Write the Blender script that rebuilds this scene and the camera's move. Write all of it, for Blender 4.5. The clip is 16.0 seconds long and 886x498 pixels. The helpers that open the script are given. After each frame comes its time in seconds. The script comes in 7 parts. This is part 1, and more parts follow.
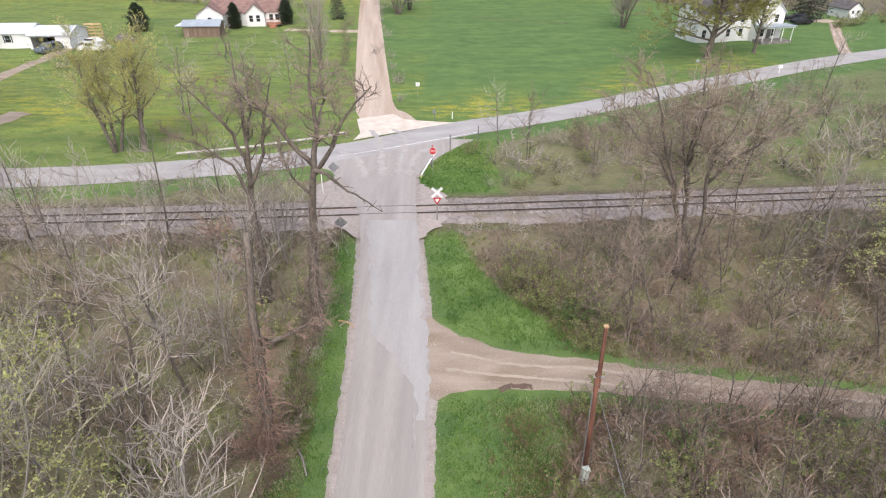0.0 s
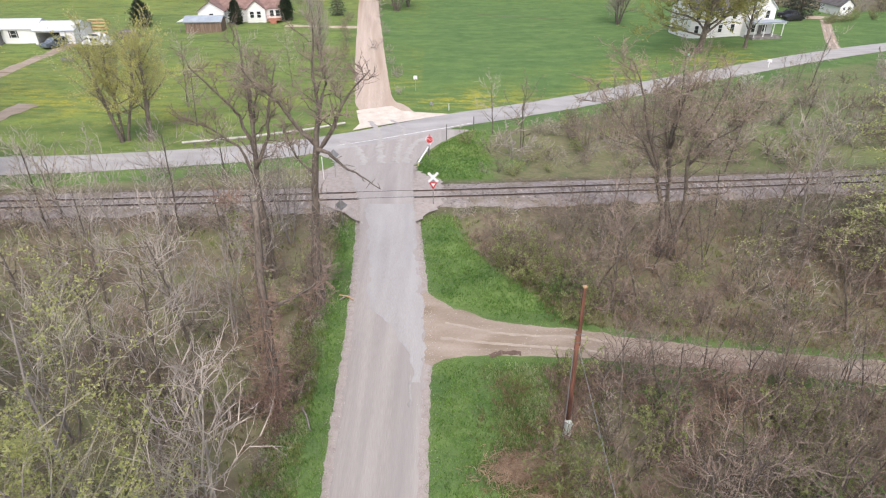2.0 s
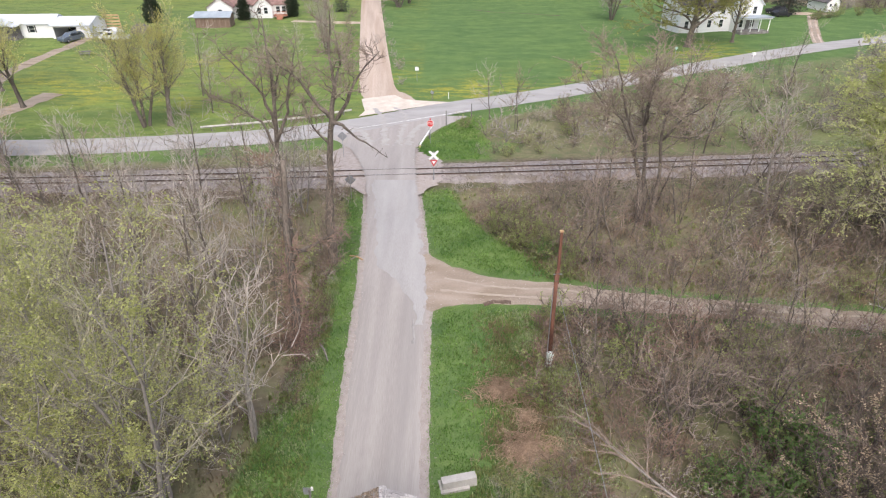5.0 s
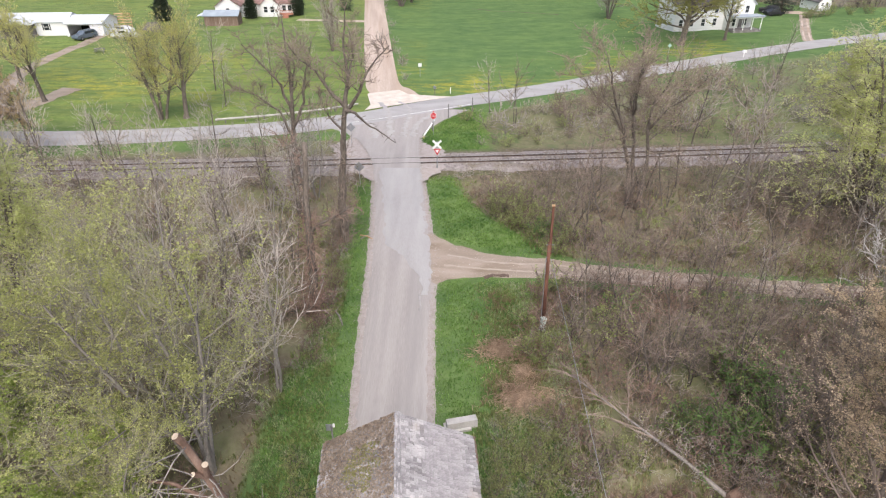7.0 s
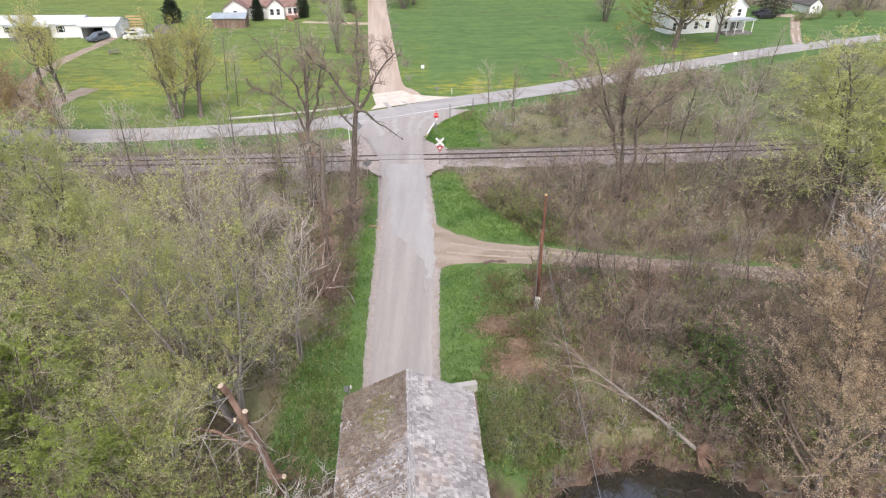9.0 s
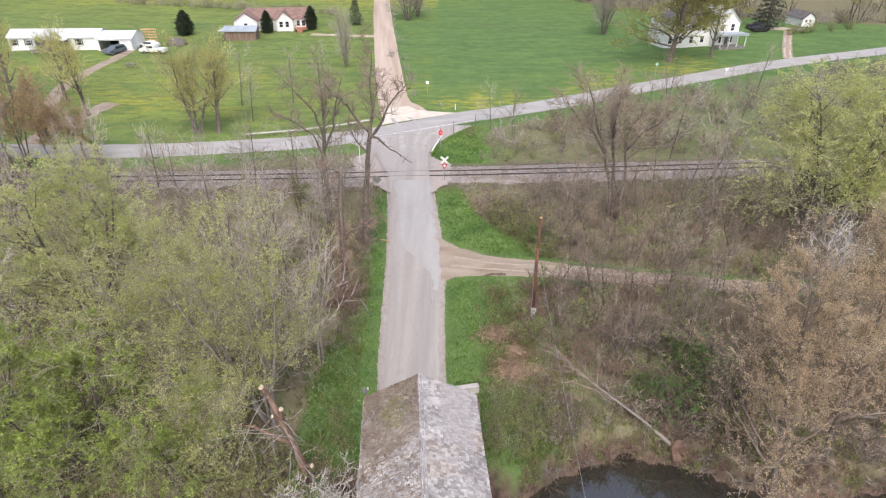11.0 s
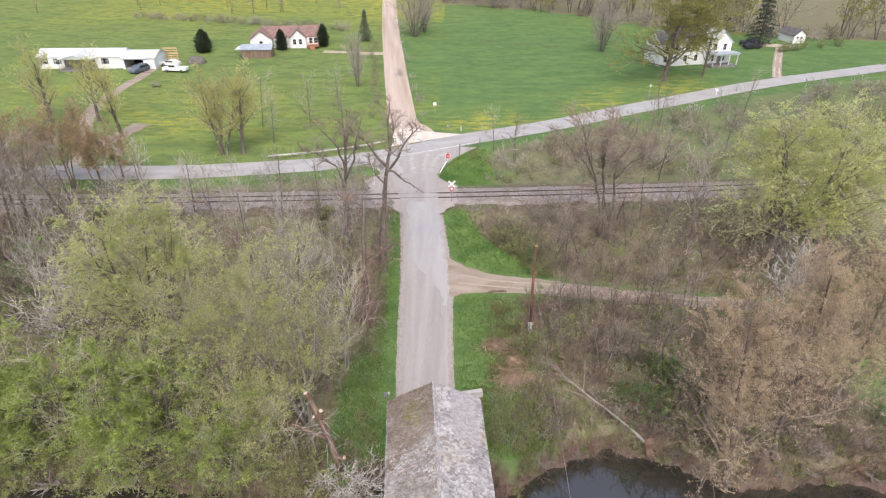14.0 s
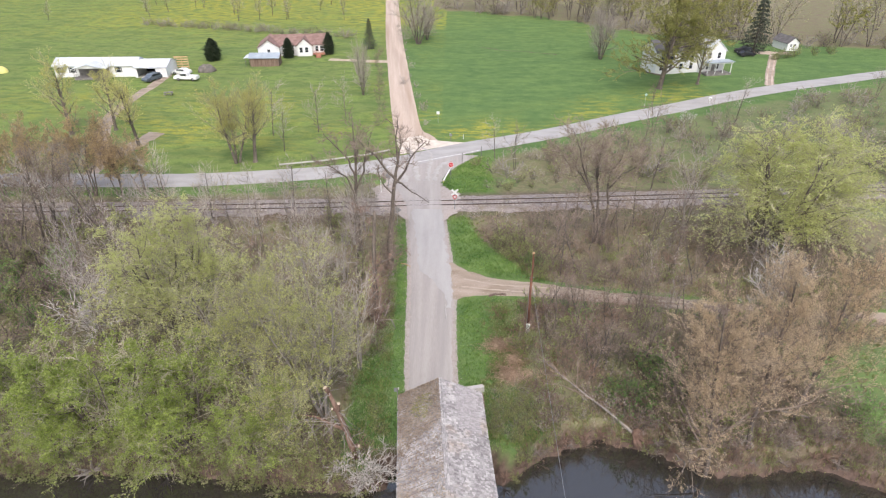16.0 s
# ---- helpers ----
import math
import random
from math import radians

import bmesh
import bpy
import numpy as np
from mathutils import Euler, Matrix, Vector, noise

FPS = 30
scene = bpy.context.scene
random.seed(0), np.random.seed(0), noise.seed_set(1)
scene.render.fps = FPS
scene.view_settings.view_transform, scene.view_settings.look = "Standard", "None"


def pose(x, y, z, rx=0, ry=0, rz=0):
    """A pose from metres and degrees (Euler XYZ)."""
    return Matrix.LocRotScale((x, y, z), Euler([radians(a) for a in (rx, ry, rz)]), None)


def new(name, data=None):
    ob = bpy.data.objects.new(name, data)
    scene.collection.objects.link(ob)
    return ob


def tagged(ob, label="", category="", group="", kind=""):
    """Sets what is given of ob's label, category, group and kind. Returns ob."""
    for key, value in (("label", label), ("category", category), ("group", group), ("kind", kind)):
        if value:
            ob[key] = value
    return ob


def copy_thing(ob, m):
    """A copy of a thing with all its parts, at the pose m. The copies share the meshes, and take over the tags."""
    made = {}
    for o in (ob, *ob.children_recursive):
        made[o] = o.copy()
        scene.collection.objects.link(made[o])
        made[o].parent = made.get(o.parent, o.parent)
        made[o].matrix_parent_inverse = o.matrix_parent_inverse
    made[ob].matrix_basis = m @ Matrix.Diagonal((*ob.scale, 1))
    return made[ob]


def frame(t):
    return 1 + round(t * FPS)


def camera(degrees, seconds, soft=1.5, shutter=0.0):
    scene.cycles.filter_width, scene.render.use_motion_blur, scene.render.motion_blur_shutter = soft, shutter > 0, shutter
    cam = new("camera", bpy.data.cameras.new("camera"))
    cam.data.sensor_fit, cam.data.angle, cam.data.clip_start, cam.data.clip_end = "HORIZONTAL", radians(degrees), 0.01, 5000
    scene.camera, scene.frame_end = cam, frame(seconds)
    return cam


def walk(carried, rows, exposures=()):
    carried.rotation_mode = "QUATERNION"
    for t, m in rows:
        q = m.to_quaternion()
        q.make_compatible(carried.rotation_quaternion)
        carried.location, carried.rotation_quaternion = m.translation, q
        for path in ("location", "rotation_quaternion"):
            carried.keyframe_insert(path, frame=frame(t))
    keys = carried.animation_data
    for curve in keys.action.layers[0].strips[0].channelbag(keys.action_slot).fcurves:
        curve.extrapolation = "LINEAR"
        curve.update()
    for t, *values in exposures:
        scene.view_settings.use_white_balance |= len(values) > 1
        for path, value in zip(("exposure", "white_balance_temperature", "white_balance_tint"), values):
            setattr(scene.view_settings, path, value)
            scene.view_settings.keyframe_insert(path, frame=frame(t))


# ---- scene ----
cam = camera(72.1, 16.0, 1.15)
METRES, EYE, TILT, LEAN, TURN = 35.0, 24.7, -30.0, 0.0, 0.0
ROWS = [
    (0.0, 0.0, 0.0, 0.0, 0.0, 0.0, -0.0),
    (0.5, 0.0019, -0.0145, -0.0078, -0.01, -0.04, 0.01),
    (1.0, 0.0041, -0.0304, -0.0181, -0.03, -0.05, 0.0),
    (1.5, 0.0063, -0.0478, -0.0294, -0.07, -0.06, 0.01),
    (2.0, 0.0085, -0.0673, -0.0421, -0.08, -0.1, 0.01),
    (2.5, 0.0101, -0.0884, -0.0549, -0.09, -0.1, 0.03),
    (3.0, 0.0112, -0.1108, -0.0682, -0.1, -0.11, 0.03),
    (3.5, 0.0117, -0.1349, -0.0807, -0.08, -0.11, 0.04),
    (4.0, 0.0118, -0.161, -0.0934, -0.07, -0.14, 0.02),
    (6.5, 0.0049, -0.3013, -0.1519, -0.01, -0.24, -0.04),
    (7.0, 0.0031, -0.3293, -0.1644, -0.01, -0.25, -0.06),
    (7.5, 0.0015, -0.3571, -0.1784, -0.01, -0.24, -0.07),
    (8.0, -0.0002, -0.3859, -0.1897, -0.02, -0.24, -0.07),
    (10.5, -0.011, -0.5548, -0.1682, 0.06, -0.21, -0.3),
    (11.0, -0.0135, -0.5911, -0.1571, 0.12, -0.21, -0.34),
    (11.5, -0.0166, -0.6271, -0.1449, 0.17, -0.22, -0.38),
    (12.0, -0.0197, -0.6634, -0.1346, 0.25, -0.25, -0.41),
    (12.5, -0.0224, -0.6988, -0.1249, 0.31, -0.25, -0.45),
    (13.0, -0.0238, -0.7341, -0.1154, 0.36, -0.24, -0.46),
    (13.5, -0.0254, -0.7689, -0.1057, 0.42, -0.26, -0.48),
    (14.0, -0.027, -0.8036, -0.0949, 0.46, -0.29, -0.47),
    (14.5, -0.0289, -0.8382, -0.0828, 0.48, -0.29, -0.47),
    (15.0, -0.0311, -0.873, -0.0711, 0.51, -0.3, -0.46),
    (15.5, -0.0336, -0.9056, -0.0667, 0.54, -0.29, -0.48),
    (16.0, -0.0351, -0.9341, -0.075, 0.58, -0.3, -0.47),
]
walk(cam, [(t, pose(0, 0, EYE, TILT, LEAN, TURN) @ pose(METRES * x, METRES * y, METRES * z, 90 + pitch, roll, yaw)) for t, x, y, z, yaw, pitch, roll in ROWS], [(0.0, 0.84, 6500, 13.5), (16.0, 0.9, 6500, 13.5)])

# ---------------------------------------------------------------- world and light
SUN_EL, SUN_AZ = 53.0, 178.0
world = bpy.data.worlds.new("overcast_sky")
scene.world = world
world.use_nodes = True
wn, wl = world.node_tree.nodes, world.node_tree.links
wn.clear()
sky = wn.new("ShaderNodeTexSky")
sky.sky_type = "NISHITA"
sky.sun_disc = False
sky.sun_elevation, sky.sun_rotation = radians(SUN_EL), radians(SUN_AZ)
sky.air_density, sky.dust_density, sky.ozone_density = 1.0, 4.0, 1.0
pale = wn.new("ShaderNodeHueSaturation")
pale.inputs["Saturation"].default_value = 0.72
back = wn.new("ShaderNodeBackground")
back.inputs["Strength"].default_value = 0.15
wout = wn.new("ShaderNodeOutputWorld")
wl.new(sky.outputs[0], pale.inputs["Color"])
wl.new(pale.outputs[0], back.inputs["Color"])
wl.new(back.outputs[0], wout.inputs["Surface"])
sun = new("sun", bpy.data.lights.new("sun", "SUN"))
sun.data.energy, sun.data.angle, sun.data.color = 0.75, radians(42), (1.0, 0.975, 0.94)
sun.matrix_world = pose(0, 0, 60, 90 - SUN_EL, 0, 180 - SUN_AZ)


# ---------------------------------------------------------------- materials
def material(name, low, high, scale=3.0, fine=40.0, rough=0.85, bump=0.3, metal=0.0, spread=0.0, stain=None, stain_scale=0.6, stain_at=0.55, translucent=0.0, stretch=(1, 1, 1), detail=0.3, spec=0.3):
    """Two tones mixed by a coarse and a fine noise, with relief, an optional stain and a spread from object to object."""
    m = bpy.data.materials.new(name)
    m.use_nodes = True
    n, l = m.node_tree.nodes, m.node_tree.links
    bsdf = n["Principled BSDF"]
    co = n.new("ShaderNodeTexCoord")
    mp = n.new("ShaderNodeMapping")
    mp.inputs["Scale"].default_value = stretch
    l.new(co.outputs["Object"], mp.inputs["Vector"])
    a = n.new("ShaderNodeTexNoise")
    a.inputs["Scale"].default_value, a.inputs["Detail"].default_value = scale, 5
    b = n.new("ShaderNodeTexNoise")
    b.inputs["Scale"].default_value, b.inputs["Detail"].default_value = fine, 3
    l.new(mp.outputs[0], a.inputs["Vector"])
    l.new(mp.outputs[0], b.inputs["Vector"])
    mix = n.new("ShaderNodeMath")
    mix.operation = "MULTIPLY_ADD"
    l.new(b.outputs["Fac"], mix.inputs[0])
    mix.inputs[1].default_value = detail
    sh = n.new("ShaderNodeMath")
    sh.operation = "MULTIPLY"
    l.new(a.outputs["Fac"], sh.inputs[0])
    sh.inputs[1].default_value = 1.0 - detail
    l.new(sh.outputs[0], mix.inputs[2])
    ramp = n.new("ShaderNodeValToRGB")
    ramp.color_ramp.elements[0].position, ramp.color_ramp.elements[1].position = 0.36, 0.64
    ramp.color_ramp.elements[0].color, ramp.color_ramp.elements[1].color = (*low, 1), (*high, 1)
    l.new(mix.outputs[0], ramp.inputs[0])
    colour = ramp.outputs[0]
    if stain:
        c = n.new("ShaderNodeTexNoise")
        c.inputs["Scale"].default_value, c.inputs["Detail"].default_value = stain_scale, 6
        l.new(mp.outputs[0], c.inputs["Vector"])
        r2 = n.new("ShaderNodeValToRGB")
        r2.color_ramp.elements[0].position, r2.color_ramp.elements[1].position = stain_at, stain_at + 0.14
        l.new(c.outputs["Fac"], r2.inputs[0])
        mx = n.new("ShaderNodeMix")
        mx.data_type = "RGBA"
        l.new(r2.outputs[0], mx.inputs[0])
        l.new(colour, mx.inputs[6])
        mx.inputs[7].default_value = (*stain, 1)
        colour = mx.outputs[2]
    if spread:
        info = n.new("ShaderNodeObjectInfo")
        mr = n.new("ShaderNodeMapRange")
        mr.inputs["To Min"].default_value, mr.inputs["To Max"].default_value = 1 - spread, 1 + spread
        l.new(info.outputs["Random"], mr.inputs["Value"])
        hs = n.new("ShaderNodeHueSaturation")
        l.new(mr.outputs[0], hs.inputs["Value"])
        l.new(colour, hs.inputs["Color"])
        colour = hs.outputs[0]
    l.new(colour, bsdf.inputs["Base Color"])
    bsdf.inputs["Roughness"].default_value, bsdf.inputs["Metallic"].default_value = rough, metal
    bsdf.inputs["Specular IOR Level"].default_value = spec
    if bump:
        bp = n.new("ShaderNodeBump")
        bp.inputs["Strength"].default_value, bp.inputs["Distance"].default_value = bump, 0.02
        l.new(mix.outputs[0], bp.inputs["Height"])
        l.new(bp.outputs[0], bsdf.inputs["Normal"])
    if translucent:
        tr = n.new("ShaderNodeBsdfTranslucent")
        l.new(colour, tr.inputs["Color"])
        ms = n.new("ShaderNodeMixShader")
        ms.inputs[0].default_value = translucent
        l.new(bsdf.outputs[0], ms.inputs[1])
        l.new(tr.outputs[0], ms.inputs[2])
        l.new(ms.outputs[0], n["Material Output"].inputs["Surface"])
    return m


def leaf_material(name, low, high, spread=0.15, tone=(0.72, 1.28)):
    """Leaves: each leaf has a tone of its own."""
    m = material(name, low, high, 0.35, 3.0, 0.6, 0.0, spread=spread, translucent=0.55, detail=0.4)
    n, l = m.node_tree.nodes, m.node_tree.links
    geo = n.new("ShaderNodeNewGeometry")
    mr = n.new("ShaderNodeMapRange")
    mr.inputs["To Min"].default_value, mr.inputs["To Max"].default_value = tone
    l.new(geo.outputs["Random Per Island"], mr.inputs["Value"])
    hs = n.new("ShaderNodeHueSaturation")
    l.new(mr.outputs[0], hs.inputs["Value"])
    bsdf = n["Principled BSDF"]
    source = bsdf.inputs["Base Color"].links[0].from_socket
    l.new(source, hs.inputs["Color"])
    l.new(hs.outputs[0], bsdf.inputs["Base Color"])
    for node in n:
        if node.type == "BSDF_TRANSLUCENT":
            l.new(hs.outputs[0], node.inputs["Color"])
    return m


def paint(name, colour, rough=0.5, metal=0.0, dirt=0.85):
    return material(name, tuple(c * dirt for c in colour), colour, 1.2, 25, rough, 0.05, metal)


ASPHALT = material("worn_chip_seal", (0.29, 0.266, 0.248), (0.39, 0.362, 0.34), 0.8, 22, 0.9, 0.25, stain=(0.27, 0.252, 0.238), stain_scale=0.35, stain_at=0.56, stretch=(1.3, 0.06, 1), detail=0.4)
ASPHALT_GREY = material("grey_asphalt", (0.295, 0.286, 0.277), (0.395, 0.382, 0.37), 0.6, 20, 0.9, 0.2, stretch=(0.4, 1, 1), detail=0.4)
SEAL_GREY = material("smooth_grey_reseal", (0.31, 0.297, 0.286), (0.40, 0.388, 0.377), 0.7, 22, 0.9, 0.2, stain=(0.31, 0.305, 0.30), stain_scale=0.4, stain_at=0.58, stretch=(1.2, 0.15, 1), detail=0.4)
RUT = material("packed_pale_dirt", (0.33, 0.275, 0.22), (0.44, 0.375, 0.31), 1.4, 18, 0.95, 0.4, detail=0.5)
DUST = material("pale_road_dust", (0.335, 0.317, 0.30), (0.42, 0.40, 0.38), 1.2, 20, 0.95, 0.3, detail=0.5)
PATCH = material("tar_patch", (0.29, 0.275, 0.26), (0.38, 0.36, 0.34), 2.0, 25, 0.9, 0.2)
MARGIN = material("loose_pink_gravel", (0.285, 0.245, 0.222), (0.41, 0.366, 0.338), 2.5, 30, 0.95, 0.6, detail=0.5)
GRAVEL = material("pale_gravel_road", (0.38, 0.3, 0.24), (0.54, 0.445, 0.37), 0.5, 14, 0.95, 0.5, stain=(0.36, 0.27, 0.20), stain_scale=0.22, stain_at=0.50, stretch=(1.5, 0.06, 1), detail=0.4)
_mp = next(n for n in GRAVEL.node_tree.nodes if n.type == "MAPPING")
_mp.vector_type = "TEXTURE"
_mp.inputs["Scale"].default_value, _mp.inputs["Rotation"].default_value = (0.67, 16.0, 1.0), (0.0, 0.0, radians(6.0))
LIMESTONE = material("fresh_limestone_gravel", (0.5, 0.44, 0.37), (0.68, 0.61, 0.53), 0.9, 18, 0.95, 0.4, detail=0.4)
DIRT = material("tan_dirt_track", (0.25, 0.20, 0.155), (0.39, 0.32, 0.262), 0.9, 20, 0.95, 0.5, stain=(0.22, 0.17, 0.12), stain_scale=0.5, stain_at=0.56, stretch=(0.3, 1, 1), detail=0.4)
BALLAST = material("railway_ballast", (0.15, 0.13, 0.12), (0.36, 0.32, 0.30), 2.0, 16, 0.95, 0.9, stain=(0.20, 0.17, 0.13), stain_scale=0.4, stain_at=0.5, detail=0.65)
WHITE_LINE = material("worn_white_road_paint", (0.5, 0.49, 0.48), (0.78, 0.77, 0.75), 2.0, 20, 0.8, 0.1)
RAIL_STEEL = material("rusty_rail_steel", (0.10, 0.075, 0.06), (0.20, 0.155, 0.13), 3, 30, 0.6, 0.2, 0.6)
RAIL_TOP = material("bright_rail_head", (0.35, 0.34, 0.33), (0.5, 0.49, 0.48), 3, 30, 0.35, 0.05, 0.9)
TIE_WOOD = material("weathered_tie_wood", (0.13, 0.11, 0.10), (0.36, 0.33, 0.30), 3, 25, 0.9, 0.5, spread=0.4)
BARK = material("grey_brown_bark", (0.085, 0.07, 0.058), (0.20, 0.17, 0.145), 2.5, 14, 0.95, 0.9, spread=0.15, stretch=(1, 1, 0.25), detail=0.5)
BARK_PALE = material("pale_grey_bark", (0.19, 0.17, 0.15), (0.34, 0.31, 0.28), 2.5, 14, 0.95, 0.6, spread=0.15, stretch=(1, 1, 0.25), detail=0.5)
BARK_DARK = material("dark_vine_covered_bark", (0.085, 0.07, 0.057), (0.20, 0.168, 0.14), 3.5, 14, 0.95, 1.0, stretch=(1, 1, 0.3), detail=0.5)
TWIG = material("grey_twigs", (0.28, 0.245, 0.21), (0.46, 0.41, 0.36), 0.7, 8, 0.9, 0.0, spread=0.18)
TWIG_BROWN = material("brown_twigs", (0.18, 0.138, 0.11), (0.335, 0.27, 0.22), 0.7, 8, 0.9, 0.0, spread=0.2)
TWIG_RED = material("reddish_brown_twigs", (0.18, 0.115, 0.087), (0.34, 0.24, 0.19), 0.7, 8, 0.9, 0.0, spread=0.15)
TWIG_OLIVE = material("olive_twigs", (0.28, 0.26, 0.17), (0.45, 0.42, 0.30), 0.7, 8, 0.9, 0.0, spread=0.15)
LEAF_WILLOW = leaf_material("fresh_willow_leaves", (0.375, 0.41, 0.14), (0.56, 0.585, 0.26), tone=(0.82, 1.18))
LEAF_BRIGHT = leaf_material("bright_spring_leaves", (0.20, 0.27, 0.06), (0.405, 0.48, 0.135))
LEAF_SPARSE = leaf_material("olive_spring_buds", (0.3, 0.3, 0.15), (0.47, 0.45, 0.25))
LEAF_OLIVE = leaf_material("pale_olive_leaves", (0.395, 0.42, 0.14), (0.58, 0.595, 0.255))
LEAF_YELLOW = leaf_material("yellow_green_buds", (0.48, 0.46, 0.14), (0.65, 0.62, 0.26))
LEAF_ORANGE = leaf_material("orange_brown_buds", (0.55, 0.43, 0.28), (0.74, 0.60, 0.42))
LEAF_RED = leaf_material("reddish_buds", (0.44, 0.33, 0.17), (0.62, 0.48, 0.28))
LEAF_MAPLE = leaf_material("young_maple_leaves", (0.25, 0.25, 0.075), (0.41, 0.40, 0.15))
LEAF_SHRUB = leaf_material("shrub_leaves", (0.24, 0.28, 0.10), (0.39, 0.43, 0.18))
LEAF_DEEP = leaf_material("deep_green_shrub_leaves", (0.14, 0.235, 0.075), (0.26, 0.38, 0.13))
NEEDLES = leaf_material("dark_evergreen_needles", (0.045, 0.065, 0.04), (0.1, 0.13, 0.075))
NEEDLES_GREY = leaf_material("grey_green_needles", (0.085, 0.10, 0.075), (0.16, 0.18, 0.135))
BLOSSOM = leaf_material("pale_blossom", (0.5, 0.5, 0.45), (0.72, 0.72, 0.66))
GRASS = leaf_material("spring_grass_blades", (0.085, 0.195, 0.04), (0.27, 0.40, 0.115), tone=(0.65, 1.35))
DRY_GRASS = leaf_material("dry_straw", (0.26, 0.19, 0.11), (0.48, 0.38, 0.25))
SHINGLE = material("weathered_wood_shingle", (0.26, 0.24, 0.235), (0.46, 0.435, 0.43), 1.6, 26, 0.9, 0.5, spread=0.17, stain=(0.36, 0.31, 0.27), stain_scale=0.5, stain_at=0.55, stretch=(1, 1, 1), detail=0.4)
MOSS = leaf_material("roof_moss", (0.20, 0.20, 0.07), (0.34, 0.32, 0.14))
LITTER = leaf_material("leaf_litter", (0.24, 0.18, 0.13), (0.46, 0.38, 0.30))
BRIDGE_WOOD = material("weathered_bridge_boards", (0.13, 0.10, 0.08), (0.28, 0.23, 0.19), 1.5, 20, 0.9, 0.5, stretch=(1, 1, 0.15), spread=0.2)
CONCRETE = material("pale_concrete", (0.34, 0.325, 0.3), (0.5, 0.48, 0.45), 1.5, 25, 0.9, 0.4, stain=(0.3, 0.29, 0.26), stain_scale=1.0, stain_at=0.58)
POLE_WOOD = material("creosoted_pole_wood", (0.075, 0.035, 0.025), (0.22, 0.10, 0.065), 1.2, 20, 0.85, 0.5, stretch=(4, 4, 0.5))
CUT_WOOD = material("pale_sawn_end_grain", (0.40, 0.32, 0.24), (0.54, 0.45, 0.35), 3.0, 20, 0.85, 0.3)
RAW_WOOD = material("raw_sawn_wood", (0.42, 0.27, 0.14), (0.6, 0.42, 0.24), 2.0, 20, 0.85, 0.3)
GALV = paint("galvanised_steel", (0.42, 0.43, 0.44), 0.45, 0.7)
SIGN_GREY = paint("bare_aluminium_sign_back", (0.36, 0.37, 0.39), 0.5, 0.5)
SIGN_WHITE = paint("white_sign_sheeting", (0.82, 0.82, 0.81), 0.5)
SIGN_RED = paint("red_sign_sheeting", (0.55, 0.045, 0.05), 0.5)
SIGN_GREEN = paint("pale_green_sign", (0.35, 0.5, 0.42), 0.5)
BOX_GREEN = paint("pale_grey_green_plastic", (0.52, 0.58, 0.52), 0.6)
SIDING = material("white_vinyl_siding", (0.68, 0.68, 0.67), (0.80, 0.80, 0.79), 0.8, 8, 0.6, 0.1, stretch=(0.3, 0.3, 5))
METAL_ROOF = material("white_metal_roof", (0.5, 0.53, 0.56), (0.62, 0.65, 0.68), 0.5, 8, 0.45, 0.05, stretch=(4, 0.4, 1))
GREY_ROOF = material("grey_metal_roof", (0.26, 0.30, 0.34), (0.36, 0.41, 0.45), 0.6, 10, 0.5, 0.1)
RED_ROOF = material("red_brown_asphalt_shingles", (0.17, 0.105, 0.09), (0.28, 0.185, 0.16), 1.2, 25, 0.9, 0.3)
DARK_ROOF = material("dark_asphalt_shingles", (0.085, 0.08, 0.08), (0.16, 0.15, 0.15), 1.2, 25, 0.9, 0.3)
BARN_WOOD = material("brown_barn_boards", (0.14, 0.095, 0.07), (0.26, 0.19, 0.15), 1.2, 16, 0.9, 0.4, stretch=(3, 3, 0.3))
DECK_WOOD = material("red_brown_deck_wood", (0.28, 0.12, 0.075), (0.42, 0.21, 0.14), 1.5, 18, 0.85, 0.3)
GREY_WOOD = material("grey_weathered_wood", (0.13, 0.12, 0.115), (0.27, 0.255, 0.245), 1.5, 18, 0.9, 0.4)
# Near-black colour that paints in the shade inside the open garage.
SHADOW_BLACK = material("painted_interior_shade", (0.012, 0.012, 0.012), (0.03, 0.028, 0.026), 2, 10, 0.9, 0.0)
SHUTTER = paint("black_shutter_paint", (0.035, 0.035, 0.04), 0.5)
GLASS = material("window_glass", (0.02, 0.025, 0.03), (0.05, 0.055, 0.06), 0.5, 5, 0.08, 0.0, spec=0.6)
CAR_WHITE = paint("white_car_paint", (0.78, 0.78, 0.76), 0.25)
CAR_BLUE = paint("slate_blue_car_paint", (0.15, 0.18, 0.215), 0.25, 0.3)
CAR_DARK = paint("dark_car_paint", (0.03, 0.03, 0.035), 0.25)
TYRE = paint("tyre_rubber", (0.025, 0.025, 0.025), 0.9)
RIM = paint("wheel_rim", (0.4, 0.4, 0.42), 0.4, 0.8)
TARP = material("faded_grey_tarp", (0.09, 0.08, 0.07), (0.19, 0.17, 0.15), 1.2, 15, 0.7, 0.4)
YELLOW_TENT = paint("yellow_fabric", (0.75, 0.70, 0.25), 0.7)
MUD = material("reddish_river_mud", (0.07, 0.046, 0.035), (0.17, 0.118, 0.09), 1.2, 14, 0.8, 0.9, detail=0.5)

